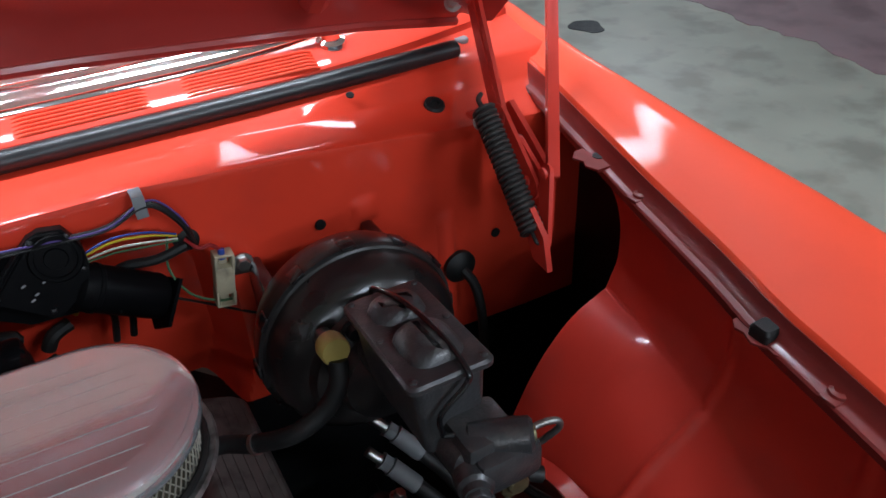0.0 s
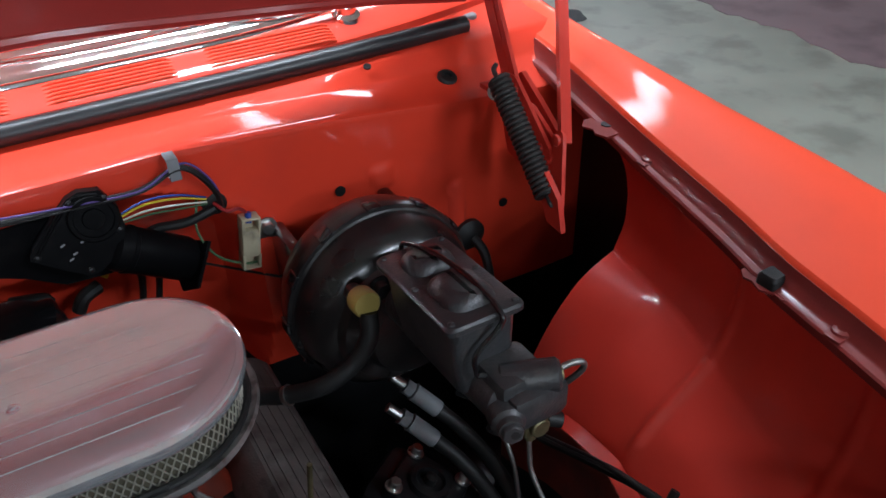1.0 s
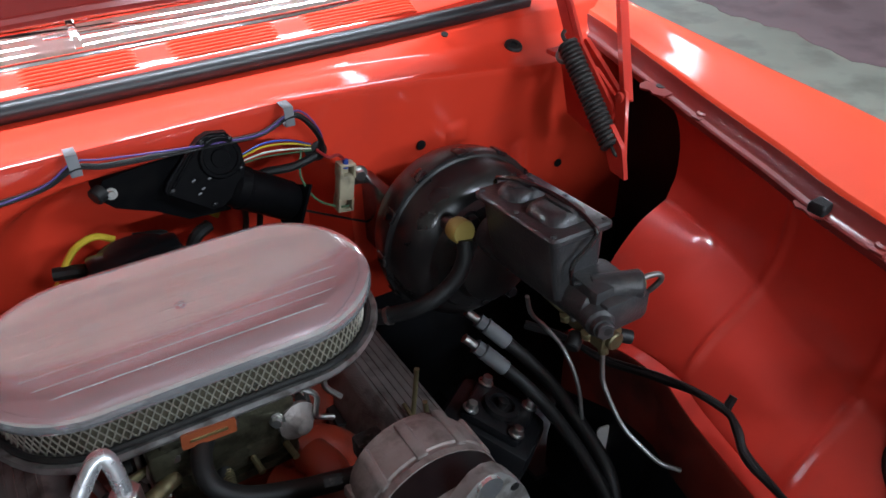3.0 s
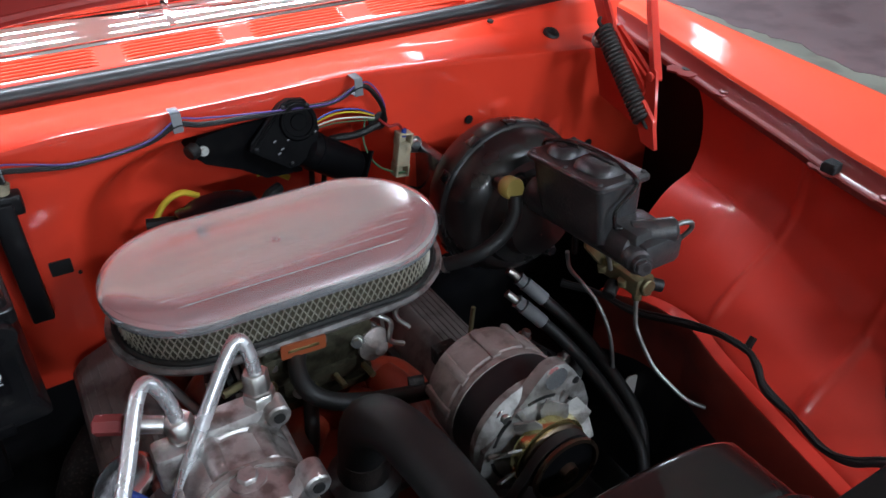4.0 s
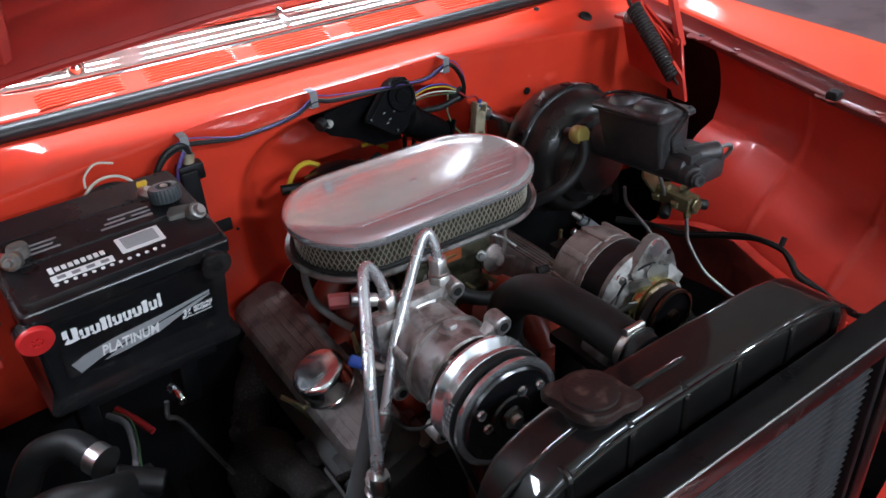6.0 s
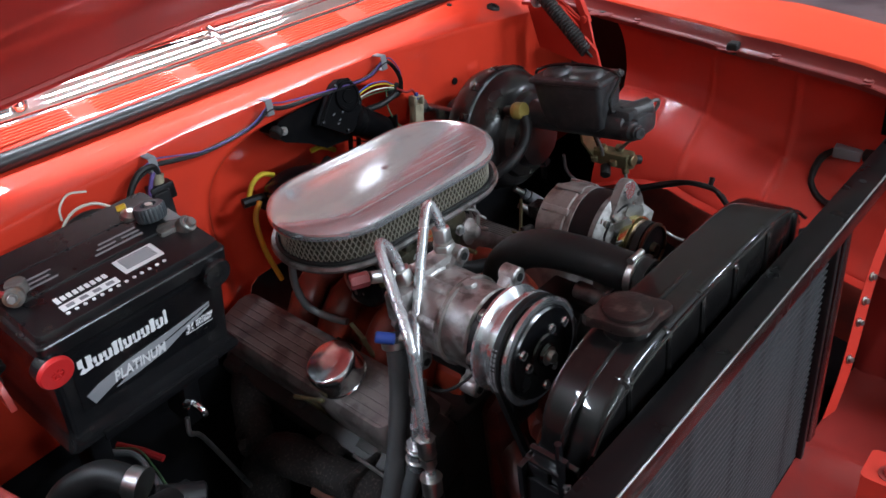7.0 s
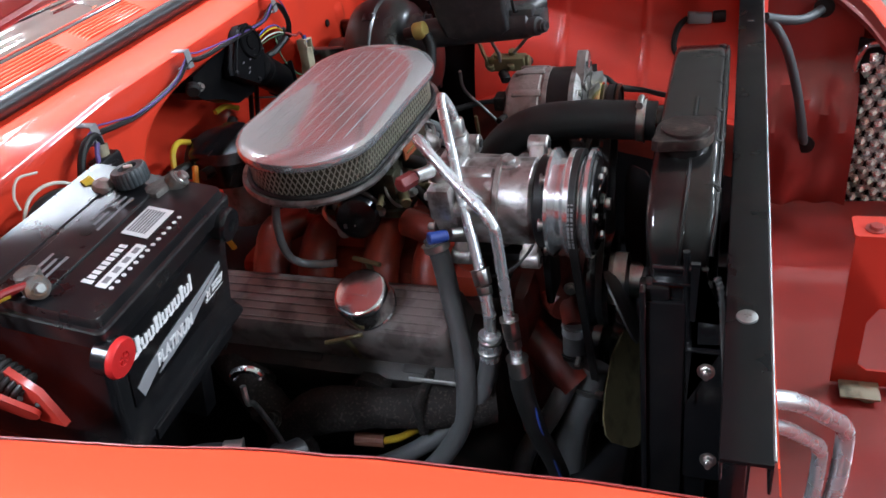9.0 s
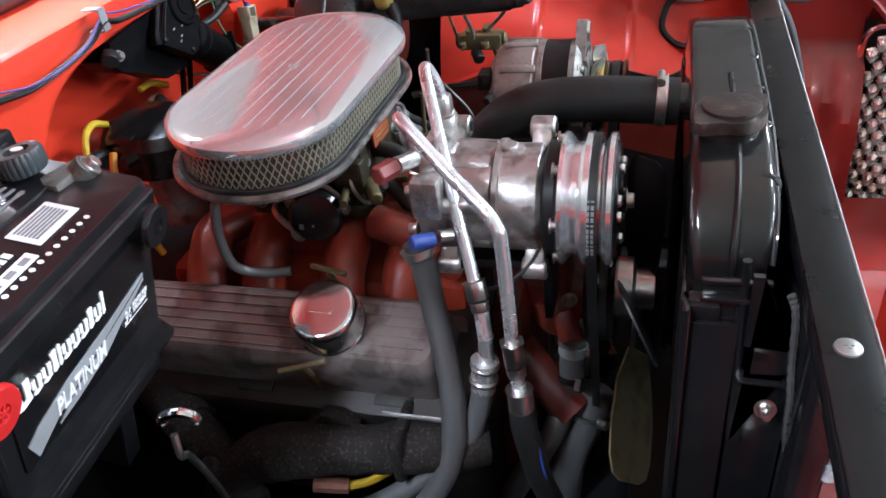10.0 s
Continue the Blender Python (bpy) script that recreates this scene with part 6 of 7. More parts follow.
for x in (0.688, 2 * CX - 0.688):
    bp = thing("rubber_stop", (x, 1.047, 1.115), "small grey rubber bonnet stop on a steel stud", "stop", "bonnet stops")
    part("pad", lathe([(0.012, 0.004), (0.013, 0.007), (0.013, 0.016), (0.011, 0.018)], (x, 1.047, 1.118), (0, 0, 1), 18), GREY_CLIP, bp)
    part("stud", rod((x, 1.047, 1.10), (x, 1.047, 1.122), 0.006, n=12), STEEL, bp)


def wiper(px, py, pz, pts, label):
    w = thing("windscreen_wiper", (px, py, pz), label, "wiper", "wipers")
    part("pivot_cap", lathe([(0.024, -0.012), (0.022, -0.004), (0.015, 0.0), (0.016, 0.012), (0.012, 0.019), (0.004, 0.021)], (px, py, pz), (0, -0.25, 1), 22), CHROME, w)
    part("arm", tube(pts, 0.0065, 8, 5, radii=lambda s: 1.25 - 0.45 * s, flat=0.55), CHROME, w)
    a, b = Vector(pts[-1]), Vector(pts[-2])
    part("blade_holder", tube([b + (a - b) * 0.2, a, a + (a - b).normalized() * 0.10], 0.0045, 8, 3), CHROME, w)
    part("blade", tube([a + Vector((0.0, 0.012, 0.010)), a + (a - b).normalized() * 0.30 + Vector((0, 0.03, 0.012))], 0.004, 6, smooth=False), RUBBER, w)


wiper(0.470, 1.062, 1.178, [(0.470, 1.062, 1.192), (0.42, 1.066, 1.198), (0.33, 1.075, 1.206), (0.25, 1.088, 1.214), (0.12, 1.082, 1.222), (-0.03, 1.090, 1.224)], "bright chrome wiper arm parked along the windscreen foot")
wiper(-0.48, 1.075, 1.186, [(-0.48, 1.075, 1.20), (-0.53, 1.085, 1.206), (-0.60, 1.10, 1.212), (-0.68, 1.14, 1.22)], "bright chrome wiper arm parked along the windscreen foot")


# ---- bonnet hinges ----
def bar(p, q, w, t, side=(1, 0, 0), bev=0.002):
    """A flat bar from p to q, w wide, t thick along side."""
    p, q = Vector(p), Vector(q)
    d = (q - p).normalized()
    n = (Vector(side) - d * Vector(side).dot(d)).normalized()
    c = d.cross(n)
    L = (q - p).length
    m = Matrix(((d.x, c.x, n.x, 0), (d.y, c.y, n.y, 0), (d.z, c.z, n.z, 0), (0, 0, 0, 1)))
    o = [(L / 2 + x, y) for x, y in stadium(L + w, w, 8)]
    return prism(o, t, Matrix.Translation(p - n * t / 2) @ m, bev)


def hinge(flip):
    f = (lambda b: moved(mirrored(b), Matrix.Translation((0, 0.055, -0.042)))) if flip else (lambda b: b)
    fx = (lambda x: 2 * CX - x) if flip else (lambda x: x)
    hg = thing("bonnet_hinge", (fx(0.60), 0.70, 0.98), "red painted bonnet hinge with two arms and a coil spring", "hinge", "bonnet hinges")
    part("long_arm", f(add(bar((0.572, 0.648, 1.000), (0.602, 0.688, 1.074), 0.024, 0.006), bar((0.606, 0.688, 1.072), (0.735, 0.878, 1.262), 0.025, 0.006, (1, -0.5, 0)), bar((0.612, 0.685, 1.068), (0.741, 0.875, 1.258), 0.006, 0.014, (1, -0.5, 0)))), RED_IN, hg)
    part("short_arm", f(add(bar((0.640, 0.925, 1.238), (0.600, 0.795, 1.112), 0.036, 0.006), bar((0.640, 0.918, 1.236), (0.604, 0.795, 1.116), 0.006, 0.014), bar((0.600, 0.795, 1.112), (0.596, 0.715, 1.045), 0.040, 0.006), bar((0.604, 0.70, 1.050), (0.604, 0.755, 1.085), 0.030, 0.006))), RED_IN, hg)
    part("base_plate", f(add(prism([(0.70, 0.96), (0.83, 0.99), (0.86, 1.085), (0.80, 1.13), (0.755, 1.10), (0.70, 1.06)], 0.008, Matrix(((0, 0, 1, 0.618), (1, 0, 0, 0), (0, 1, 0, 0), (0, 0, 0, 1))), 0.002), box((0.60, 0.82, 1.105), (0.05, 0.05, 0.008), 0.002))), RED_IN, hg)
    part("lower_tab", f(prism([(0.618, 0.975), (0.650, 0.978), (0.676, 1.03), (0.660, 1.050), (0.630, 1.022)], 0.008, Matrix(((0, 0, 1, 0.556), (1, 0, 0, 0), (0, 1, 0, 0), (0, 0, 0, 1))), 0.002)), RED_IN, hg)
    part("spring", f(add(helix((0.566, 0.783, 1.137), (0.556, 0.652, 1.018), 0.0142, 0.0031, 24, 7, 12), tube([(0.566, 0.783, 1.137), (0.566, 0.795, 1.146), (0.575, 0.802, 1.150)], 0.0034, 8), tube([(0.556, 0.652, 1.018), (0.556, 0.642, 1.009), (0.566, 0.640, 1.003)], 0.0034, 8))), material("spring_steel", (0.045, 0.042, 0.04), 0.5, 0.4), hg, "dark close-wound coil spring")
    part("spring_core", f(rod((0.566, 0.783, 1.137), (0.556, 0.652, 1.018), 0.0128, n=14)), RUBBER, hg)
    for p in ((0.598, 0.688, 1.074), (0.634, 0.925, 1.238), (0.594, 0.72, 1.05)):
        part("rivet", f(lathe([(0.0085, 0), (0.008, 0.004), (0.004, 0.006)], p, (-1, 0, 0), 16)), RED_IN, hg)
    for p in ((0.624, 0.955, 1.225), (0.575, 0.80, 1.11)):
        part("bolt", f(hexbolt(p, (-0.3, -0.5, 0.4), 0.009, 0.007)), STEEL, hg)


hinge(False)
hinge(True)

# ---- fender lips: stops, clips and holes ----
for y, x in ((0.347, 0.620), (-0.11, 0.582)):
    z = lerp(y, LIP_Z) - 0.010
    st = thing("rubber_stop", (x, y, z), "square black rubber stop on the fender lip", "stop", "fender stops")
    part("block", stack([[Vector((x + a, y + b, z + c)) for a, b in rounded(w, w, 0.004, 3)] for w, c in ((0.016, 0.0), (0.024, 0.004), (0.024, 0.020), (0.019, 0.024))]), RUBBER, st)
    part("tab", prism([(-0.006, -0.034), (-0.012, -0.024), (-0.010, -0.014), (-0.017, 0.0), (-0.011, 0.014), (-0.013, 0.024), (-0.005, 0.034), (0.010, 0.034), (0.010, -0.034)], 0.003, Matrix.Translation((x - 0.002, y, z + 0.007)), 0.0008), SEAT_SHADE_RED, st)
for y in (0.597, 0.258, 0.085):
    x, z = lerp(y, LIP_X) + 0.012, lerp(y, LIP_Z) + 0.002
    cl = thing("clip_nut", (x, y, z), "small red painted clip nut on the fender lip", "clip", "clip nuts")
    part("shell", add(lathe([(0.011, 0), (0.010, 0.005), (0.006, 0.007), (0.005, 0.002), (0.001, 0.002)], (x, y, z), (0, 0, 1), 18), box((x - 0.010, y, z), (0.014, 0.018, 0.004), 0.001)), SEAT_SHADE_RED, cl)
for y, dx, r in ((0.426, 0.02, 0.0045), (0.70, 0.006, 0.009), (0.16, 0.022, 0.004)):
    part("lip_hole", lathe([(r, 0), (r, 0.0012)], (lerp(y, LIP_X) + dx, y, lerp(y, LIP_Z) + 0.0032), (0, 0, 1), 14), RUBBER, car)
part("lip_tab", prism([(-0.02, -0.03), (-0.026, -0.012), (-0.020, 0.0), (-0.026, 0.016), (-0.012, 0.03), (0.012, 0.03), (0.012, -0.03)], 0.003, Matrix.Translation((lerp(0.70, LIP_X), 0.70, lerp(0.70, LIP_Z))), 0.0008), SEAT_SHADE_RED, car)

# ---- holes and plugs in the firewall ----
for p, ax, r in (((0.45, 0.958, 1.1245), (0, -0.45, 1), 0.006), ((0.349, 0.8715, 0.987), (0, -1, 0), 0.008), ((0.640, 0.8715, 0.868), (0, -1, 0), 0.008), ((-0.33, 0.8715, 0.905), (0, -1, 0), 0.003), ((0.26, 0.8715, 0.915), (0, -1, 0), 0.003)):
    part("hole", lathe([(r, 0.0), (r, 0.0022)], p, ax, 16), RUBBER, wall)
part("square_hole", prism(rounded(0.030, 0.024, 0.003), 0.003, pose(-0.352, 0.874, 0.920, 90, 0, 0)), RUBBER, wall)
gr = thing("grommet", (0.57, 0.93, 1.084), "black rubber grommet in the cowl shelf", "grommet", "grommets")
part("ring", lathe([(0.006, 0.002), (0.007, 0.006), (0.013, 0.006), (0.016, 0.003), (0.016, -0.004)], (0.57, 0.928, 1.089), (0.05, -0.5, 1), 24), RUBBER, gr)
gr = thing("grommet", (0.56, 0.86, 0.82), "black rubber grommet with cable in the firewall", "grommet", "grommets")
part("ring", lathe([(0.02, 0.0), (0.028, 0.002), (0.028, 0.010), (0.018, 0.016), (0.010, 0.02)], (0.565, 0.868, 0.835), (0, -1, 0), 24), RUBBER, gr)
part("cable", tube([(0.565, 0.85, 0.835), (0.575, 0.83, 0.81), (0.578, 0.815, 0.75), (0.57, 0.80, 0.66)], 0.008, 10), RUBBER, gr)

# ---- wiring along the firewall ----
har = thing("wiring_harness", (-0.1, 0.86, 1.07), "black taped wiring loom with purple wires along the firewall", "wiring")
RUN = [(0.178, 0.868, 1.020), (0.172, 0.856, 1.055), (0.150, 0.852, 1.092), (0.128, 0.852, 1.101), (0.085, 0.853, 1.085), (0.02, 0.856, 1.086), (-0.06, 0.856, 1.090), (-0.12, 0.853, 1.096), (-0.153, 0.852, 1.104), (-0.19, 0.853, 1.088), (-0.24, 0.856, 1.080), (-0.30, 0.856, 1.078), (-0.35, 0.855, 1.086), (-0.387, 0.852, 1.092), (-0.425, 0.848, 1.080), (-0.452, 0.842, 1.045), (-0.458, 0.835, 1.00), (-0.455, 0.82, 0.95)]
part("loom", tube(RUN, 0.0042, 10), RUBBER, har)
for dz, dy, m2 in ((0.008, -0.004, PURPLE), (0.0, -0.006, RUBBER)):
    part("wire", tube([(x, y + dy, z + dz * (0.8 + 0.6 * math.sin(i * 1.1))) for i, (x, y, z) in enumerate(RUN)], 0.0014, 7), m2, har)
part("wire", tube([(-0.387, 0.850, 1.088), (-0.405, 0.844, 1.066), (-0.418, 0.842, 1.03), (-0.428, 0.838, 0.99)], 0.0035, 8), PURPLE, har)
for x, z in ((0.128, 1.106), (-0.153, 1.112), (-0.387, 1.098)):
    cl = thing("loom_clip", (x, 0.855, z), "grey metal strap clip holding the loom to the firewall", "clip", "loom clips")
    part("strap", add(box((x, 0.8465, z - 0.004), (0.014, 0.002, 0.028), 0.0008), box((x, 0.859, z + 0.010), (0.014, 0.026, 0.002), 0.0008), box((x, 0.859, z - 0.018), (0.014, 0.024, 0.002), 0.0008)), GREY_CLIP, cl)
mw = thing("wiper_wiring", (0.11, 0.87, 1.03), "yellow white and blue wires from the wiper motor", "wiring")
for k, (m2, dz, r) in enumerate(((YELLOW, 0.005, 0.0015), (WHITE_WIRE, -0.004, 0.0014), (BLUE, 0.010, 0.0015), (GREEN, -0.010, 0.0012))):
    part("wire", tube([(0.045, 0.862, 1.048 + dz * 0.5), (0.085, 0.856, 1.058 + dz), (0.125, 0.856, 1.053 + dz), (0.160, 0.866, 1.038 + dz * 0.5)], r, 7), m2, mw)
part("wire", tube([(0.168, 0.866, 1.032), (0.180, 0.852, 1.022), (0.195, 0.850, 1.022), (0.206, 0.852, 1.008)], 0.0026, 7), RED_WIRE, mw)
part("wire", tube([(0.150, 0.88, 1.035), (0.140, 0.87, 0.995), (0.155, 0.860, 0.955), (0.185, 0.852, 0.935), (0.205, 0.848, 0.932)], 0.0018, 7), GREEN, mw)
part("wire", tube([(0.06, 0.90, 0.985), (0.09, 0.89, 1.005), (0.13, 0.875, 1.010), (0.170, 0.868, 1.022)], 0.0065, 9), RUBBER, mw)
part("wire", tube([(0.05, 0.93, 0.95), (0.10, 0.94, 0.925), (0.16, 0.92, 0.90), (0.23, 0.866, 0.885), (0.26, 0.864, 0.87)], 0.0020, 7), RUBBER, mw)
for x in (0.055, 0.078):
    part("wire", tube([(x, 0.905, 0.965), (x + 0.004, 0.92, 0.92), (x - 0.004, 0.93, 0.87)], 0.005, 8), RUBBER, mw)
part("grommet", lathe([(0.008, 0), (0.016, 0.001), (0.017, 0.008), (0.010, 0.012)], (0.172, 0.882, 1.026), (-0.2, -1, 0), 20), RUBBER, mw)
bal = thing("ballast_resistor", (0.2, 0.858, 0.93), "dirty ceramic ballast resistor screwed to the firewall", "resistor")
RM = pose(0.201, 0.852, 0.966, 0, 9, 0)
part("ceramic", box((0, 0, 0), (0.025, 0.020, 0.042), 0.002, RM), CERAMIC, bal)
for z in (-0.028, 0.028):
    part("end_frame", add(box((-0.011, 0, z), (0.004, 0.022, 0.022), 0.001, RM), box((0.011, 0, z), (0.004, 0.022, 0.022), 0.001, RM), box((0, 0, z + math.copysign(0.010, z)), (0.026, 0.022, 0.003), 0.001, RM), box((0, 0.006, z), (0.012, 0.010, 0.014), 0.001, RM)), CERAMIC, bal)
part("mount_strap", box((0.020, 0.010, 0.004), (0.036, 0.003, 0.018), 0.001, RM), STEEL, bal)
part("bolt", hexbolt((0.231, 0.862, 0.973), (0, -1, 0), 0.010, 0.009), STEEL, bal)
part("blue_terminal", rod((0.204, 0.848, 0.998), (0.206, 0.850, 1.012), 0.0045, n=10), BLUE, bal)

# ---- wiper motor ----
wm = thing("wiper_motor", (0.02, 0.90, 0.95), "black windscreen wiper motor bolted to the firewall recess", "motor")
PLATE = Matrix.Translation((0.012, 0.868, 1.040)) @ Matrix.Rotation(radians(80), 4, "X")
FACE = PLATE.to_3x3() @ Vector((0, 0, 1))
part("gear_plate", prism([(-0.010, 0.055), (0.004, 0.060), (0.028, 0.056), (0.042, 0.030), (0.043, 0.005), (0.034, -0.022), (0.002, -0.044), (-0.014, -0.045), (-0.068, -0.006), (-0.062, 0.006)], 0.022, PLATE, 0.003), MOTOR, wm)
part("plate_rim", tube([PLATE @ Vector((x, y, 0.0225)) for x, y in ((-0.060, -0.002), (-0.034, 0.026), (-0.008, 0.051), (0.004, 0.055), (0.024, 0.052))], 0.0022, 8, 4), MOTOR, wm)
part("gear_cover", lathe([(0.030, 0.020), (0.030, 0.024), (0.028, 0.0265), (0.0235, 0.0265), (0.0225, 0.0245), (0.0135, 0.0245), (0.0125, 0.0265), (0.001, 0.0265)], PLATE @ Vector((0.012, 0.024, 0)), FACE, 32), MOTOR, wm)
can = part("motor_can", lathe([(0.022, -0.008), (0.029, -0.003), (0.0305, 0.004), (0.0305, 0.098), (0.028, 0.105), (0.012, 0.108)], (0.036, 0.862, 1.014), (0.80, 0.14, -0.58), 32), MOTOR, wm)
part("can_band", lathe([(0.0305, 0.012), (0.0318, 0.013), (0.0318, 0.018), (0.0305, 0.019)], (0.036, 0.862, 1.014), (0.80, 0.14, -0.58), 32), MOTOR, can)
part("end_bracket", prism([(-0.034, -0.030), (0.030, -0.036), (0.044, -0.004), (0.020, 0.030), (-0.020, 0.034)], 0.005, Matrix.Translation((0.122, 0.877, 0.952)) @ frame_to((0.80, 0.14, -0.58)), 0.001), MOTOR, wm)
for x, y in ((-0.060, -0.004), (-0.008, 0.050), (-0.010, -0.038), (0.030, 0.046), (0.036, 0.002)):
    part("screw", lathe([(0.0042, 0), (0.0036, 0.003), (0.001, 0.004)], PLATE @ Vector((x, y, 0.0222)), FACE, 10), SATIN, wm)
for x, y in ((-0.030, 0.002), (-0.020, -0.012), (-0.008, 0.000), (-0.026, -0.018)):
    part("chip", prism(rounded(0.006, 0.0022, 0.001, 2), 0.0004, PLATE @ pose(x, y, 0.0221, 0, 0, 20)), GREY, wm)
part("mount_arm", prism([(-0.140, 0.004), (-0.125, 0.026), (-0.02, 0.040), (0.03, 0.034), (0.03, -0.07), (-0.03, -0.066), (-0.07, -0.040), (-0.120, -0.018)], 0.05, pose(0.0, 0.925, 1.040, 90, 0, 0), 0.004), MOTOR, wm)
part("arm_bolt", hexbolt((-0.120, 0.872, 1.046), (0, -1, 0.2), 0.0055, 0.006), STEEL, wm)
part("arm_plug", rod((-0.128, 0.880, 1.050), (-0.142, 0.872, 1.046), 0.012, n=14, bev=0.002), RUBBER, wm)

# ---- distributor ----
dis = thing("distributor", (-0.12, 0.90, 0.85), "black distributor cap with yellow plug leads behind the carburettor", "distributor")
part("cap", add(lathe([(0.072, 0.0), (0.074, 0.01), (0.072, 0.045), (0.060, 0.060), (0.030, 0.066)], (-0.115, 0.865, 0.885), (0, -0.1, 1), 28), box((-0.115, 0.88, 0.935), (0.13, 0.05, 0.030), 0.010)), PLASTIC, dis)
part("shaft", rod((-0.115, 0.86, 0.78), (-0.115, 0.865, 0.89), 0.035), ALU_DULL, dis)
TOWERS = [(-0.19, 0.905, 0.905), (-0.165, 0.92, 0.910), (-0.075, 0.935, 0.905), (-0.03, 0.92, 0.90), (-0.175, 0.85, 0.90), (-0.05, 0.85, 0.90)]
for i, p in enumerate(TOWERS):
    part("boot", tube([p, Vector(p) + Vector((0.012, 0.0, 0.018)), Vector(p) + Vector((0.034 if i % 2 else -0.03, 0.010, 0.022))], 0.010, 9), RUBBER, dis)
for pts, m2 in (([(-0.13, 0.930, 0.945), (-0.155, 0.932, 0.957), (-0.185, 0.925, 0.950), (-0.215, 0.910, 0.920)], YELLOW), ([(-0.03, 0.935, 0.955), (-0.005, 0.93, 0.955), (0.02, 0.92, 0.94)], YELLOW), ([(-0.215, 0.86, 0.945), (-0.238, 0.85, 0.92), (-0.242, 0.84, 0.86), (-0.23, 0.83, 0.79)], ORANGE)):
    part("plug_lead", tube(pts, 0.0052, 9), m2, dis)

# ---- battery surroundings ----
tray = thing("battery_tray", (-0.545, 0.73, 0.80), "black sheet-steel battery tray on the inner fender", "tray")
part("floor_plate", box((0, 0, 0), (0.275, 0.19, 0.010), 0.002, BM @ pose(0, 0.100, -0.219)), SATIN, tray)
part("front_lip", box((0, 0, 0), (0.20, 0.006, 0.02), 0.002, BM @ pose(0, -0.003, -0.214)), SATIN, tray)
for x in (0.06, -0.10):
    part("leg", box((x, 0.05, -0.287), (0.03, 0.06, 0.13), 0.004, BM), SATIN, tray)
stp = thing("battery_strap", (-0.395, 0.86, 0.90), "black steel strap with plug standing against the firewall", "strap")
part("strap", add(box((0, 0, 0), (0.030, 0.016, 0.20), 0.004, pose(-0.395, 0.846, 0.955, 4, 0, 0)), box((-0.389, 0.850, 1.048), (0.042, 0.026, 0.030), 0.004)), SATIN, stp)
part("plug", rod((-0.389, 0.850, 1.06), (-0.384, 0.850, 1.078), 0.009, n=12), CERAMIC, stp)
part("lead", tube([(-0.384, 0.850, 1.078), (-0.392, 0.846, 1.095), (-0.42, 0.842, 1.092), (-0.445, 0.84, 1.06), (-0.452, 0.83, 1.01)], 0.0055, 9), RUBBER, stp)
wr = thing("battery_wiring", (-0.55, 0.83, 1.05), "looped white and black wires at the back of the battery", "wiring")
for pts, r, m2 in (([(-0.47, 0.80, 1.060), (-0.50, 0.825, 1.085), (-0.535, 0.835, 1.082), (-0.565, 0.83, 1.055), (-0.568, 0.82, 1.035)], 0.0024, WHITE_WIRE), ([(-0.472, 0.80, 1.056), (-0.51, 0.82, 1.072), (-0.545, 0.825, 1.066), (-0.562, 0.82, 1.04)], 0.0085, RUBBER), ([(-0.50, 0.845, 1.10), (-0.525, 0.85, 1.105), (-0.545, 0.845, 1.092), (-0.55, 0.84, 1.075)], 0.0018, WHITE_WIRE), ([(-0.49, 0.79, 1.050), (-0.535, 0.81, 1.050), (-0.585, 0.84, 1.042), (-0.62, 0.85, 1.010), (-0.64, 0.85, 0.97)], 0.0024, WHITE_WIRE), ([(-0.54, 0.82, 1.058), (-0.55, 0.815, 1.045), (-0.565, 0.815, 1.05)], 0.0018, WHITE_WIRE)):
    part("wire", tube(pts, r, 9), m2, wr)
part("clamp", lathe([(0.014, -0.012), (0.016, 0.0), (0.014, 0.012), (0.006, 0.018)], (-0.478, 0.775, 1.060), (0.2, -0.3, 1), 18), STEEL, wr)
part("yellow_sleeve", rod((-0.482, 0.80, 1.070), (-0.47, 0.795, 1.072), 0.008, n=10), YELLOW, wr)
ring_h = thing("dipstick_handle", (-0.549, 0.603, 0.80), "bright chrome ring handle of a dipstick", "dipstick")
part("ring", tube([(-0.549 + 0.004 * math.cos(a), 0.599 - 0.018 * math.cos(a), 0.828 + 0.012 * math.sin(a)) for a in span(-0.3, 3.4, 14)], 0.0055, 10, 2), CHROME, ring_h)
part("stem", tube([(-0.565, 0.597, 0.826), (-0.570, 0.595, 0.80), (-0.555, 0.60, 0.78), (-0.53, 0.61, 0.70), (-0.50, 0.63, 0.60)], 0.004, 8), STEEL, ring_h)
hv = thing("heater_valve", (-0.65, 0.53, 0.76), "black heater control valve with white label and vacuum lines", "valve")
part("body", add(rod((-0.665, 0.525, 0.80), (-0.61, 0.50, 0.775), 0.018, bev=0.003), box((-0.64, 0.515, 0.775), (0.05, 0.04, 0.035), 0.006)), SATIN, hv)
part("label", box((-0.641, 0.565, 0.742), (0.030, 0.024, 0.004), 0.001), WHITE, hv)
part("switch_block", box((-0.645, 0.565, 0.728), (0.05, 0.04, 0.024), 0.004), SATIN, hv)
part("vacuum_line", tube([(-0.636, 0.55, 0.74), (-0.634, 0.60, 0.73), (-0.625, 0.66, 0.718), (-0.622, 0.72, 0.72), (-0.640, 0.77, 0.71)], 0.0055, 9), GREY_CLIP, hv)
part("vacuum_line", tube([(-0.628, 0.55, 0.745), (-0.626, 0.60, 0.736), (-0.617, 0.66, 0.724), (-0.614, 0.72, 0.725), (-0.632, 0.77, 0.713)], 0.0018, 7), GREEN, hv)
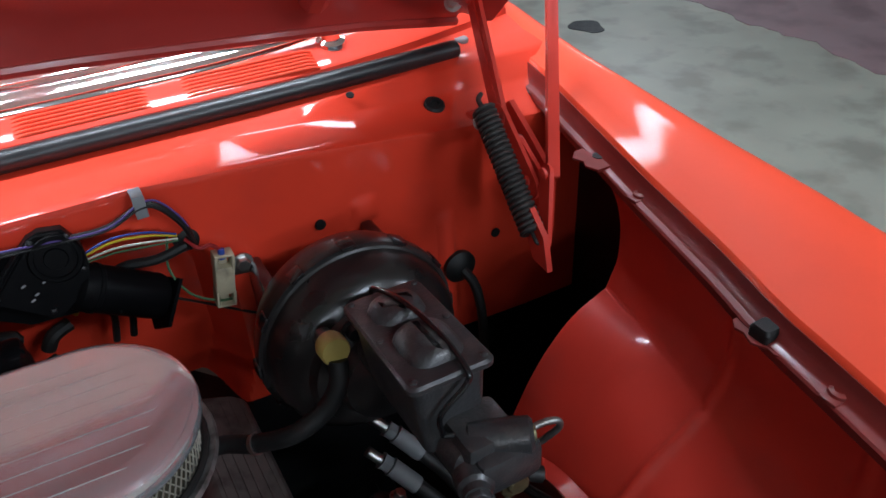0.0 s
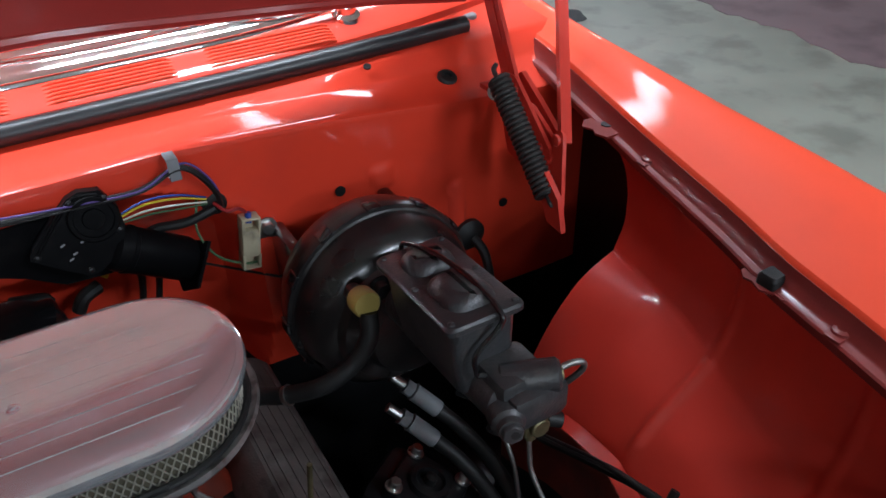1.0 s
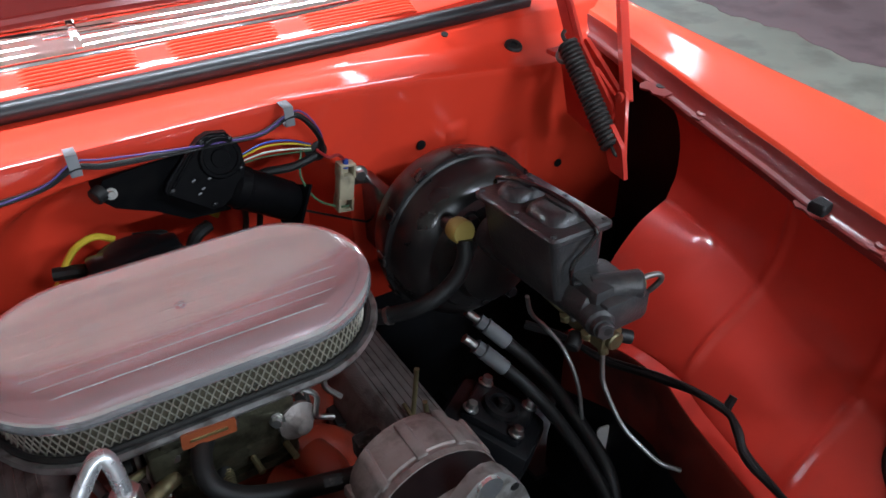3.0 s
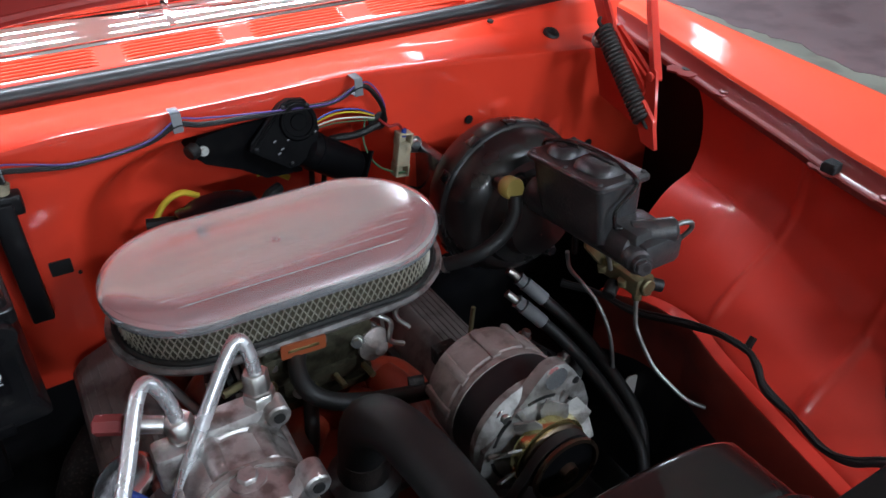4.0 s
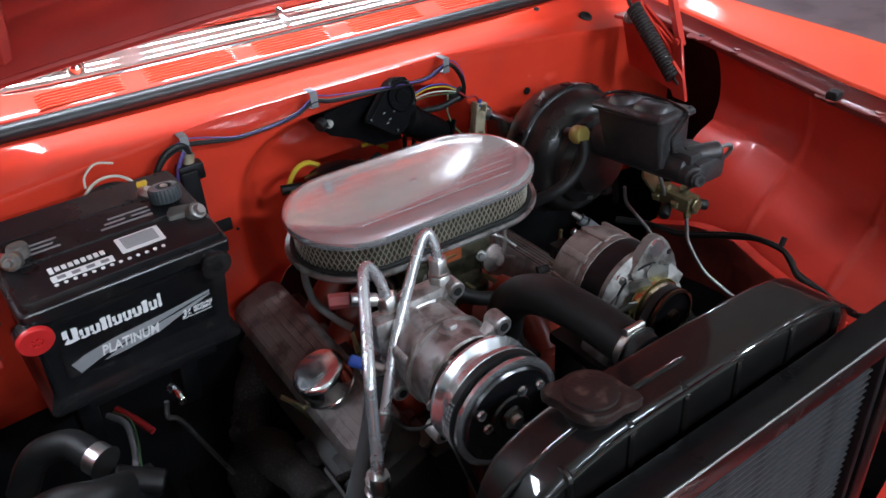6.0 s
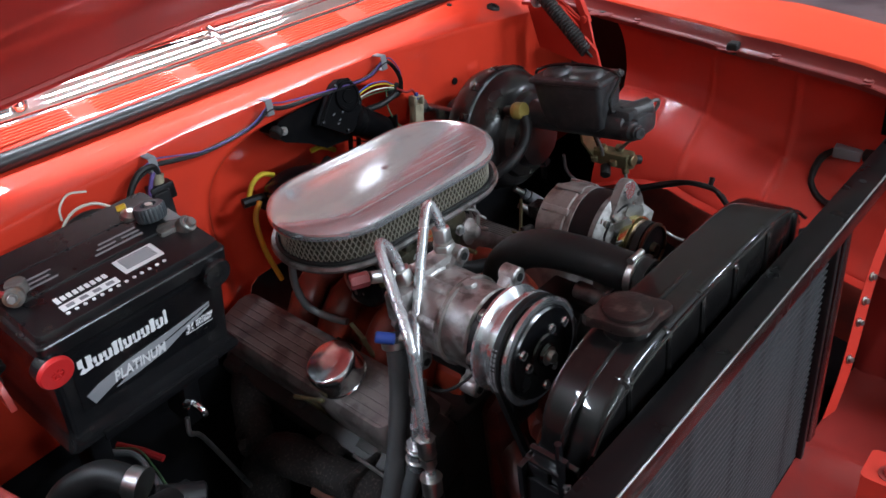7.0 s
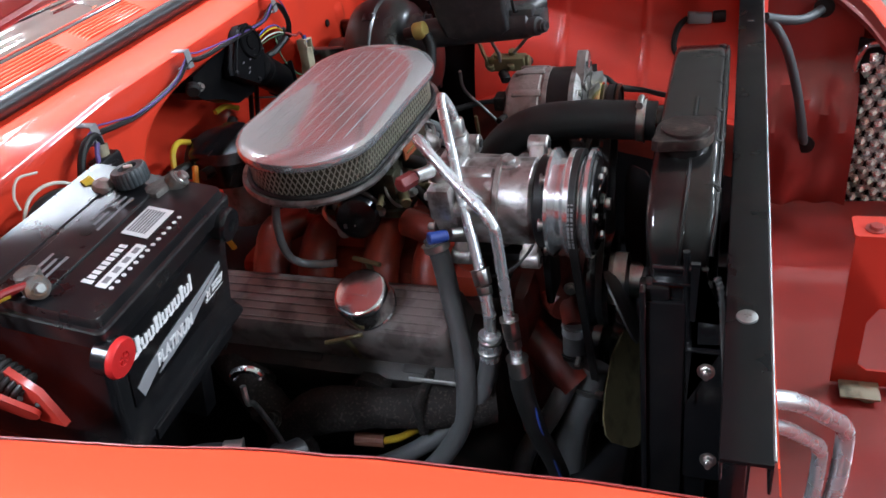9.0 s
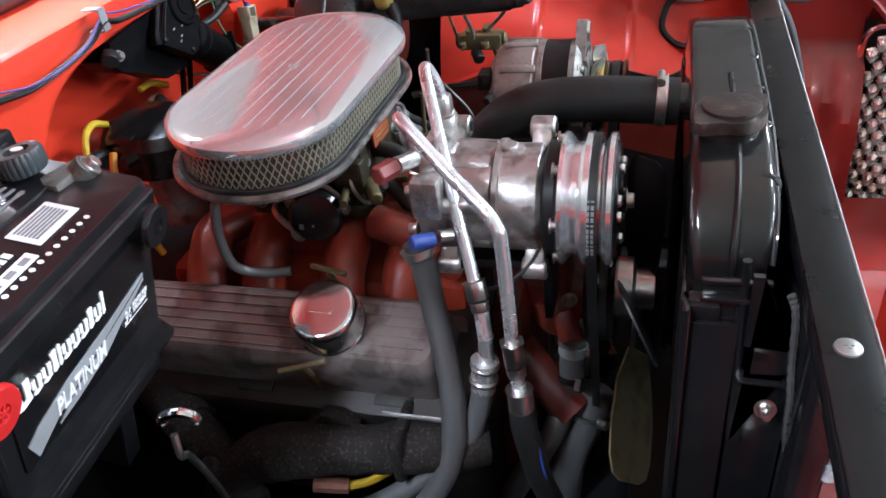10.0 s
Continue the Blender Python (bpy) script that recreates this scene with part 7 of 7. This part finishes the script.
part("wire_sleeve", tube([(-0.625, 0.785, 0.705), (-0.605, 0.745, 0.70), (-0.588, 0.71, 0.69)], 0.006, 9), RED_WIRE, hv)
for pts in ([(-0.674, 0.544, 0.825), (-0.70, 0.59, 0.832), (-0.745, 0.62, 0.81), (-0.78, 0.62, 0.76)], [(-0.655, 0.50, 0.80), (-0.69, 0.48, 0.825), (-0.74, 0.50, 0.825), (-0.79, 0.54, 0.78)]):
    tubing("heater_hose", pts, 0.021, RUBBER, "black rubber heater hose beside the battery", "hose", [("hose_clamp", (-0.668, 0.534, 0.822), (-0.679, 0.554, 0.827), 0.0225, STEEL, 24)] if pts[0][0] < -0.67 else (), "heater hoses")

# ---- brake pipes and hoses on the driver's side ----
tubing("vacuum_hose", [(0.262, 0.606, 0.983), (0.256, 0.598, 0.955), (0.236, 0.598, 0.925), (0.198, 0.606, 0.900), (0.158, 0.641, 0.874), (0.123, 0.672, 0.862), (0.06, 0.68, 0.858)], 0.0115, RUBBER, "black vacuum hose from the booster to the manifold", "hose", [("hose_clip", (0.160, 0.639, 0.875), (0.155, 0.643, 0.872), 0.0126, STEEL, 16)])
sc = thing("clamp_screw", (0.207, 0.62, 0.89), "bright screw of a hose clamp", "screw")
part("screw", rod((0.196, 0.630, 0.872), (0.214, 0.622, 0.878), 0.0026, n=10), CHROME, sc)
tubing("brake_pipe", [(0.370, 0.399, 1.000), (0.390, 0.396, 1.003), (0.403, 0.393, 1.000), (0.404, 0.394, 0.988), (0.390, 0.405, 0.965), (0.379, 0.416, 0.945), (0.380, 0.44, 0.915), (0.386, 0.465, 0.890)], 0.0036, PIPE, "thin steel brake pipe looping off the master cylinder", "pipe", [("fitting", (0.366, 0.396, 1.000), (0.376, 0.391, 1.001), 0.008, BRASS, 6)], "brake pipes")
tubing("brake_pipe", [(0.386, 0.453, 0.845), (0.382, 0.445, 0.815), (0.381, 0.436, 0.79), (0.386, 0.400, 0.745), (0.399, 0.369, 0.72), (0.415, 0.346, 0.70), (0.44, 0.33, 0.685)], 0.0036, PIPE, "thin steel brake pipe dropping from the brass valve", "pipe", [("fitting", (0.387, 0.455, 0.852), (0.385, 0.450, 0.838), 0.0075, BRASS, 6)], "brake pipes")
tubing("brake_pipe", [(0.352, 0.580, 0.865), (0.365, 0.584, 0.825), (0.390, 0.580, 0.79), (0.412, 0.559, 0.75), (0.417, 0.524, 0.70), (0.415, 0.50, 0.62)], 0.0036, PIPE, "thin steel brake pipe running down to the frame", "pipe", (), "brake pipes")
tubing("brake_pipe", [(0.350, 0.50, 0.93), (0.356, 0.49, 0.90), (0.362, 0.49, 0.88)], 0.0036, PIPE, "thin steel brake pipe above the brass valve", "pipe", (), "brake pipes")
pv = thing("proportioning_valve", (0.39, 0.48, 0.85), "tarnished brass brake proportioning valve under the cylinder", "valve")
part("body", add(box((0.388, 0.480, 0.868), (0.036, 0.080, 0.030), 0.005), rod((0.388, 0.432, 0.870), (0.388, 0.530, 0.868), 0.013, n=16, bev=0.002), rod((0.400, 0.452, 0.87), (0.402, 0.452, 0.845), 0.010, n=12)), BRASS, pv)
part("bracket", prism([(0.0, 0.0), (0.05, -0.07), (0.075, -0.06), (0.06, 0.02), (0.03, 0.06)], 0.004, pose(0.330, 0.520, 0.915, 75, 0, 20), 0.001), BRASS, pv)
for p in ((0.380, 0.500, 0.884), (0.394, 0.470, 0.884), (0.372, 0.470, 0.862), (0.372, 0.515, 0.862)):
    part("fitting", hexbolt(p, (-0.4, 0, 1), 0.009, 0.010, False), BRASS, pv)
part("pressure_switch", rod((0.372, 0.490, 0.852), (0.352, 0.478, 0.842), 0.011, n=16, bev=0.002), RUBBER, pv)
part("end_plug", rod((0.41, 0.45, 0.86), (0.425, 0.442, 0.855), 0.010, n=12), RUBBER, pv)
for p in ((0.374, 0.652, 0.712), (0.350, 0.622, 0.690)):
    p = Vector(p)
    tubing("steering_hose", [p, p + Vector((0.024, -0.030, -0.030)), p + Vector((0.040, -0.085, -0.060)), p + Vector((0.040, -0.16, -0.085)), p + Vector((0.034, -0.23, -0.12)), p + Vector((0.020, -0.27, -0.20))], 0.0112, RUBBER, "black steering hose with a grey crimped end", "hose", [("crimp_end", p + Vector((-0.026, 0.026, 0.030)), p, 0.0132, GREY_CLIP, 16), ("crimp_neck", p + Vector((-0.050, 0.046, 0.056)), p + Vector((-0.026, 0.026, 0.030)), 0.0075, STEEL, 12), ("collar", p + Vector((-0.036, 0.034, 0.041)), p + Vector((-0.027, 0.027, 0.031)), 0.0125, GREY_CLIP, 6)], "steering hoses")
sb = thing("steering_box", (0.32, 0.60, 0.45), "black steering gear box with bolted square cover", "steering box")
SM = pose(0.318, 0.590, 0.648, 18, 12, 38)
part("housing", add(box((0, 0, -0.012), (0.105, 0.105, 0.022), 0.010, SM), box((0, 0, -0.10), (0.13, 0.16, 0.17), 0.02, SM)), SATIN, sb)
part("cover_dome", lathe([(0.032, 0), (0.030, 0.008), (0.022, 0.010), (0.020, 0.004), (0.009, 0.004), (0.009, 0.016), (0.004, 0.018)], SM @ Vector((0, 0, 0)), SM.to_3x3() @ Vector((0, 0, 1)), 26), SATIN, sb)
for sx in (-1, 1):
    for sy in (-1, 1):
        part("cover_bolt", hexbolt(SM @ Vector((sx * 0.040, sy * 0.040, 0.002)), SM.to_3x3() @ Vector((0, 0, 1)), 0.009, 0.012), STEEL, sb)
for yy in (0.475, 0.53):
    stud = part("hold_down_stud", rod((0.128, yy, 0.77), (0.120 + 0.02 * (yy > 0.5), yy, 0.872), 0.0034, n=10), BRASS, VCOB2, "tall brass-coloured stud")
    part("bar", rod((0.124, yy - 0.015, 0.80), (0.126, yy + 0.015, 0.803), 0.003, n=8), BRASS, stud)
for c, turn, h in (((0.474, 0.556, 0.600), 12, 0.062), ((0.455, 0.485, 0.590), -14, 0.058)):
    tab = thing("plastic_tab", c, "whitish plastic tie tab hanging beside the steering gear", "tab", "plastic tabs")
    part("plate", prism(rounded(0.026, h, 0.009), 0.003, Matrix.Translation(c) @ Matrix.Rotation(radians(turn), 4, "Y") @ pose(0, 0, 0, 75, 0, -20), 0.001), TAB_WHITE, tab)
lm = thing("wiring_loom", (0.5, 0.35, 0.74), "black taped wiring loom lying over the inner fender", "wiring")
LOOM = [(0.40, 0.64, 0.745), (0.430, 0.577, 0.752), (0.444, 0.502, 0.755), (0.456, 0.408, 0.790), (0.464, 0.352, 0.806), (0.478, 0.310, 0.798), (0.472, 0.284, 0.789), (0.460, 0.256, 0.773), (0.454, 0.199, 0.767), (0.450, 0.149, 0.758), (0.452, 0.112, 0.768), (0.462, 0.080, 0.790), (0.475, 0.045, 0.80)]
part("loom", tube(LOOM, 0.0058, 10, radii=lambda s: 1 + 0.18 * math.sin(40 * s) * math.sin(17 * s)), RUBBER, lm)
part("tape_end", tube([(0.480, 0.312, 0.800), (0.492, 0.314, 0.815)], 0.006, 6, smooth=False), RUBBER, lm)
part("wire", tube([(x + 0.004 * math.sin(31 * y), y + 0.003, z + 0.0055) for x, y, z in LOOM], 0.0026, 6), RUBBER, lm)
fc = thing("lamp_connector", (0.615, 0.10, 0.86), "grey plastic lamp connector on the inner fender", "connector")
part("shell", box((0, 0, 0), (0.026, 0.050, 0.022), 0.003, pose(0.602, 0.10, 0.872, 5, 0, 8)), GREY_CLIP, fc)
part("plug", rod((0.602, 0.072, 0.872), (0.602, 0.045, 0.873), 0.013, n=14, bev=0.002), RUBBER, fc)
for k in range(2):
    part("cable", tube([(0.602, 0.125, 0.872), (0.59, 0.145, 0.855 - 0.006 * k), (0.572, 0.150, 0.815 - 0.01 * k), (0.55, 0.120, 0.79), (0.53, 0.07 + 0.02 * k, 0.79)], 0.006, 8), RUBBER, fc)
tubing("bypass_hose", [(-0.122, 0.535, 0.912), (-0.140, 0.490, 0.918), (-0.138, 0.462, 0.904), (-0.112, 0.450, 0.884), (-0.068, 0.445, 0.867), (-0.018, 0.440, 0.855), (0.04, 0.43, 0.85)], 0.0115, RUBBER, "black rubber hose behind the alternator", "hose")
tubing("bypass_hose", [(-0.112, 0.540, 0.866), (-0.13, 0.49, 0.845), (-0.15, 0.46, 0.80), (-0.20, 0.44, 0.775)], 0.010, RUBBER, "black rubber hose under the carburettor", "hose")
tubing("breather_pipe", [(-0.285, 0.655, 0.948), (-0.292, 0.670, 0.915), (-0.292, 0.678, 0.87), (-0.282, 0.682, 0.825), (-0.268, 0.676, 0.800), (-0.255, 0.65, 0.788), (-0.245, 0.62, 0.786)], 0.0066, material("grey_pipe", (0.20, 0.20, 0.20), 0.45, 0.4), "grey breather pipe under the air cleaner", "pipe")
tubing("lower_hose", [(-0.195, 0.244, 0.655), (-0.203, 0.246, 0.620), (-0.216, 0.247, 0.579), (-0.246, 0.263, 0.538), (-0.276, 0.284, 0.505), (-0.300, 0.321, 0.443), (-0.31, 0.34, 0.37)], 0.0175, HOSE_GREY, "dusty black coolant hose with a wire clamp", "hose", [("end_collar", (-0.196, 0.2443, 0.650), (-0.200, 0.2455, 0.634), 0.0195, GREY_CLIP, 20), ("clamp_band", (-0.209, 0.2465, 0.602), (-0.212, 0.2467, 0.593), 0.0190, RUBBER, 20), ("clamp_wire", (-0.222, 0.235, 0.606), (-0.236, 0.236, 0.600), 0.0045, STEEL, 10)], "coolant hoses")
tubing("lower_hose", [(-0.200, 0.214, 0.570), (-0.215, 0.224, 0.530), (-0.236, 0.244, 0.481), (-0.250, 0.253, 0.432), (-0.255, 0.258, 0.36), (-0.25, 0.25, 0.29)], 0.0280, HOSE_GREY, "dusty black coolant hose with a wire clamp", "hose", [("clamp_band", (-0.2125, 0.2225, 0.540), (-0.216, 0.225, 0.528), 0.0292, PIPE, 24), ("clamp_screw", (-0.240, 0.205, 0.545), (-0.246, 0.193, 0.546), 0.0075, STEEL, 12)], "coolant hoses")
pump = part("water_pump", add(rod((-0.10, 0.30, 0.66), (-0.16, 0.262, 0.66), 0.042, 0.030, 24, 0.004), rod((-0.15, 0.262, 0.665), (-0.196, 0.245, 0.648), 0.017, n=18), box((-0.13, 0.27, 0.72), (0.07, 0.035, 0.10), 0.012)), PUMP_AND_SHADE_RED, engine, "red painted water pump")
for p in ((-0.168, 0.252, 0.705), (-0.168, 0.250, 0.625)):
    part("pump_bolt", hexbolt(p, (-1, -0.2, 0.1), 0.008, 0.008), STEEL, pump)
tubing("blue_wire", [(-0.392, 0.276, 0.735), (-0.405, 0.262, 0.69), (-0.41, 0.255, 0.64), (-0.395, 0.245, 0.56), (-0.375, 0.235, 0.46)], 0.0028, BLUE, "blue wire running down beside the hose", "wire", ())
tubing("clutch_wire", [(-0.232, 0.262, 0.952), (-0.265, 0.262, 0.930), (-0.300, 0.268, 0.885), (-0.325, 0.30, 0.855), (-0.33, 0.34, 0.845)], 0.0026, RUBBER, "thin black clutch wire round the compressor", "wire", ())

# ---- nose ----
tubing("washer_hose", [(0.470, -0.030, 0.912), (0.482, -0.045, 0.895), (0.485, -0.075, 0.84), (0.482, -0.100, 0.76), (0.478, -0.118, 0.68), (0.474, -0.124, 0.645), (0.480, -0.130, 0.632)], 0.0095, material("grey_rubber", (0.06, 0.065, 0.07), 0.45), "grey rubber hose in front of the radiator support", "hose", (), "nose hoses")
tubing("washer_hose", [(0.470, -0.030, 0.912), (0.490, -0.055, 0.900), (0.520, -0.095, 0.886), (0.545, -0.122, 0.886), (0.562, -0.138, 0.892)], 0.0095, material("grey_rubber", (0.06, 0.065, 0.07), 0.45), "grey rubber hose in front of the radiator support", "hose", (), "nose hoses")
for c, ax in (((0.568, -0.142, 0.893), (-1, 0, 0)), ((0.480, -0.130, 0.628), (-1, 0.3, 0))):
    g = thing("grommet", c, "round black rubber grommet in the nose panel", "grommet", "grommets")
    part("ring", lathe([(0.012, 0), (0.020, 0.001), (0.020, 0.006), (0.012, 0.008)], c, ax, 20), RUBBER, g)
for r, pts in ((0.0115, [(-0.455, -0.020, 0.800), (-0.43, -0.065, 0.775), (-0.398, -0.108, 0.722), (-0.380, -0.128, 0.690), (-0.374, -0.134, 0.660), (-0.395, -0.130, 0.60), (-0.43, -0.115, 0.52)]), (0.0095, [(-0.470, -0.020, 0.775), (-0.445, -0.055, 0.745), (-0.412, -0.090, 0.692), (-0.400, -0.102, 0.668), (-0.405, -0.104, 0.640), (-0.43, -0.098, 0.58), (-0.45, -0.09, 0.52)])):
    tubing("condenser_pipe", pts, r, TUBE_ALU, "bare aluminium pipe bent out of the condenser", "pipe", (), "condenser pipes")
lt = thing("latch_bracket", (-0.078, -0.22, 0.47), "red pressed-steel bonnet latch bracket with a slot", "bracket")
LM = Matrix(((0, 0, 1, -0.080), (-1, 0, 0, -0.158), (0, 1, 0, 0), (0, 0, 0, 1)))
part("top_flange", prism(rounded(0.055, 0.20, 0.008), 0.005, pose(-0.054, -0.256, 0.770, 0, 0, 0), 0.002), RED_IN, lt)
part("plate", prism([(0.0, 0.475), (0.20, 0.475), (0.20, 0.508), (0.085, 0.508), (0.050, 0.508), (0.036, 0.520), (0.036, 0.610), (0.050, 0.640), (0.20, 0.640), (0.20, 0.772), (0.0, 0.772)], 0.004, LM, 0.001), RED_IN, lt, "red plate with a long slot")
part("foot", box((-0.095, -0.200, 0.480), (0.05, 0.06, 0.005), 0.002), CERAMIC, lt)
part("bolt", hexbolt((-0.060, -0.186, 0.776), (0, 0, 1), 0.010, 0.006), DUSTY_RED, lt)
part("bolt", hexbolt((-0.105, -0.212, 0.474), (0, 0, 1), 0.010, 0.006), CERAMIC, lt)
gl = thing("grille", (0.45, -0.24, 0.40), "chromed egg-crate radiator grille seen from behind", "grille")
part("surround", tube([(0.545, -0.215, 0.38), (0.548, -0.217, 0.60), (0.55, -0.22, 0.80), (0.52, -0.30, 0.82), (0.46, -0.42, 0.82)], 0.007, 10), CHROME, gl)
SN = Vector((-0.90, 0.34, 0.28)).normalized()
SU = Vector((-0.353, -0.936, 0.0)).normalized()
SCALE = Matrix((SU, SN.cross(SU), SN)).transposed().to_4x4()
# dark sheet added to read as the shade between the cells
part("dark_slit_sheet", box((0, 0, 0), (0.30, 0.006, 0.46), 0.001, Matrix.Translation((0.505, -0.355, 0.60)) @ Matrix.Rotation(math.atan2(-0.936, -0.353), 4, "Z")), RUBBER, gl)
cell = None
for i in range(9):
    for j in range(18):
        q = Vector((0.530, -0.232, 0.395)) + SU * (0.027 * i + 0.0135 * (j % 2)) + Vector((0, 0, 0.0235 * j))
        if cell is None:
            plate = [(0.0, -0.017), (0.011, -0.004), (0.0125, 0.011), (0.0, 0.014), (-0.0125, 0.011), (-0.011, -0.004)]
            bm = stack([[Matrix.Translation(q) @ SCALE @ Vector((x * k, y * k - d, z)) for x, y in plate] for k, d, z in ((1.0, 0.0, -0.002), (1.0, 0.0, 0.0), (0.30, 0.006, 0.009))])
            first = part("grille_cell", bm, GRILLE, gl, sharp=10)
            cell, q0 = first.data, q
        else:
            o = new("grille_cell", cell)
            o.parent = gl
            o.location = first.location + (q - q0) * 0.9

# ---- far off in the hall ----
ty = thing("spare_wheel", (5.9, 3.9, FLOOR), "black wheel of another car standing on the floor", "wheel")
part("tread", lathe([(0.20, -0.09), (0.30, -0.11), (0.355, -0.08), (0.36, 0), (0.355, 0.08), (0.30, 0.11), (0.20, 0.09)], (5.9, 3.9, FLOOR + 0.36), (1, 0.25, 0), 36), RUBBER, ty)
part("rim", lathe([(0.03, -0.06), (0.20, -0.05), (0.205, -0.09), (0.19, -0.09), (0.185, 0.09), (0.205, 0.09), (0.2, 0.05), (0.03, 0.06)], (5.9, 3.9, FLOOR + 0.36), (1, 0.25, 0), 30), STEEL, ty)
bx = thing("yellow_tub", (5.2, 0.62, FLOOR), "bright yellow plastic tub on the hall floor", "tub")
part("shell", stack([[Vector((5.2 + a, 0.62 + b, FLOOR + z)) for a, b in rounded(w, w * 1.3, 0.05)] for w, z in ((0.34, 0.0), (0.42, 0.30), (0.46, 0.31), (0.46, 0.34), (0.40, 0.34), (0.33, 0.04))]), material("yellow_plastic", (0.62, 0.55, 0.03), 0.45), bx)
part("handle", tube([(5.00, 0.62, FLOOR + 0.32), (4.98, 0.62, FLOOR + 0.40), (5.2, 0.62, FLOOR + 0.44), (5.42, 0.62, FLOOR + 0.40), (5.40, 0.62, FLOOR + 0.32)], 0.012, 8), RUBBER, bx)
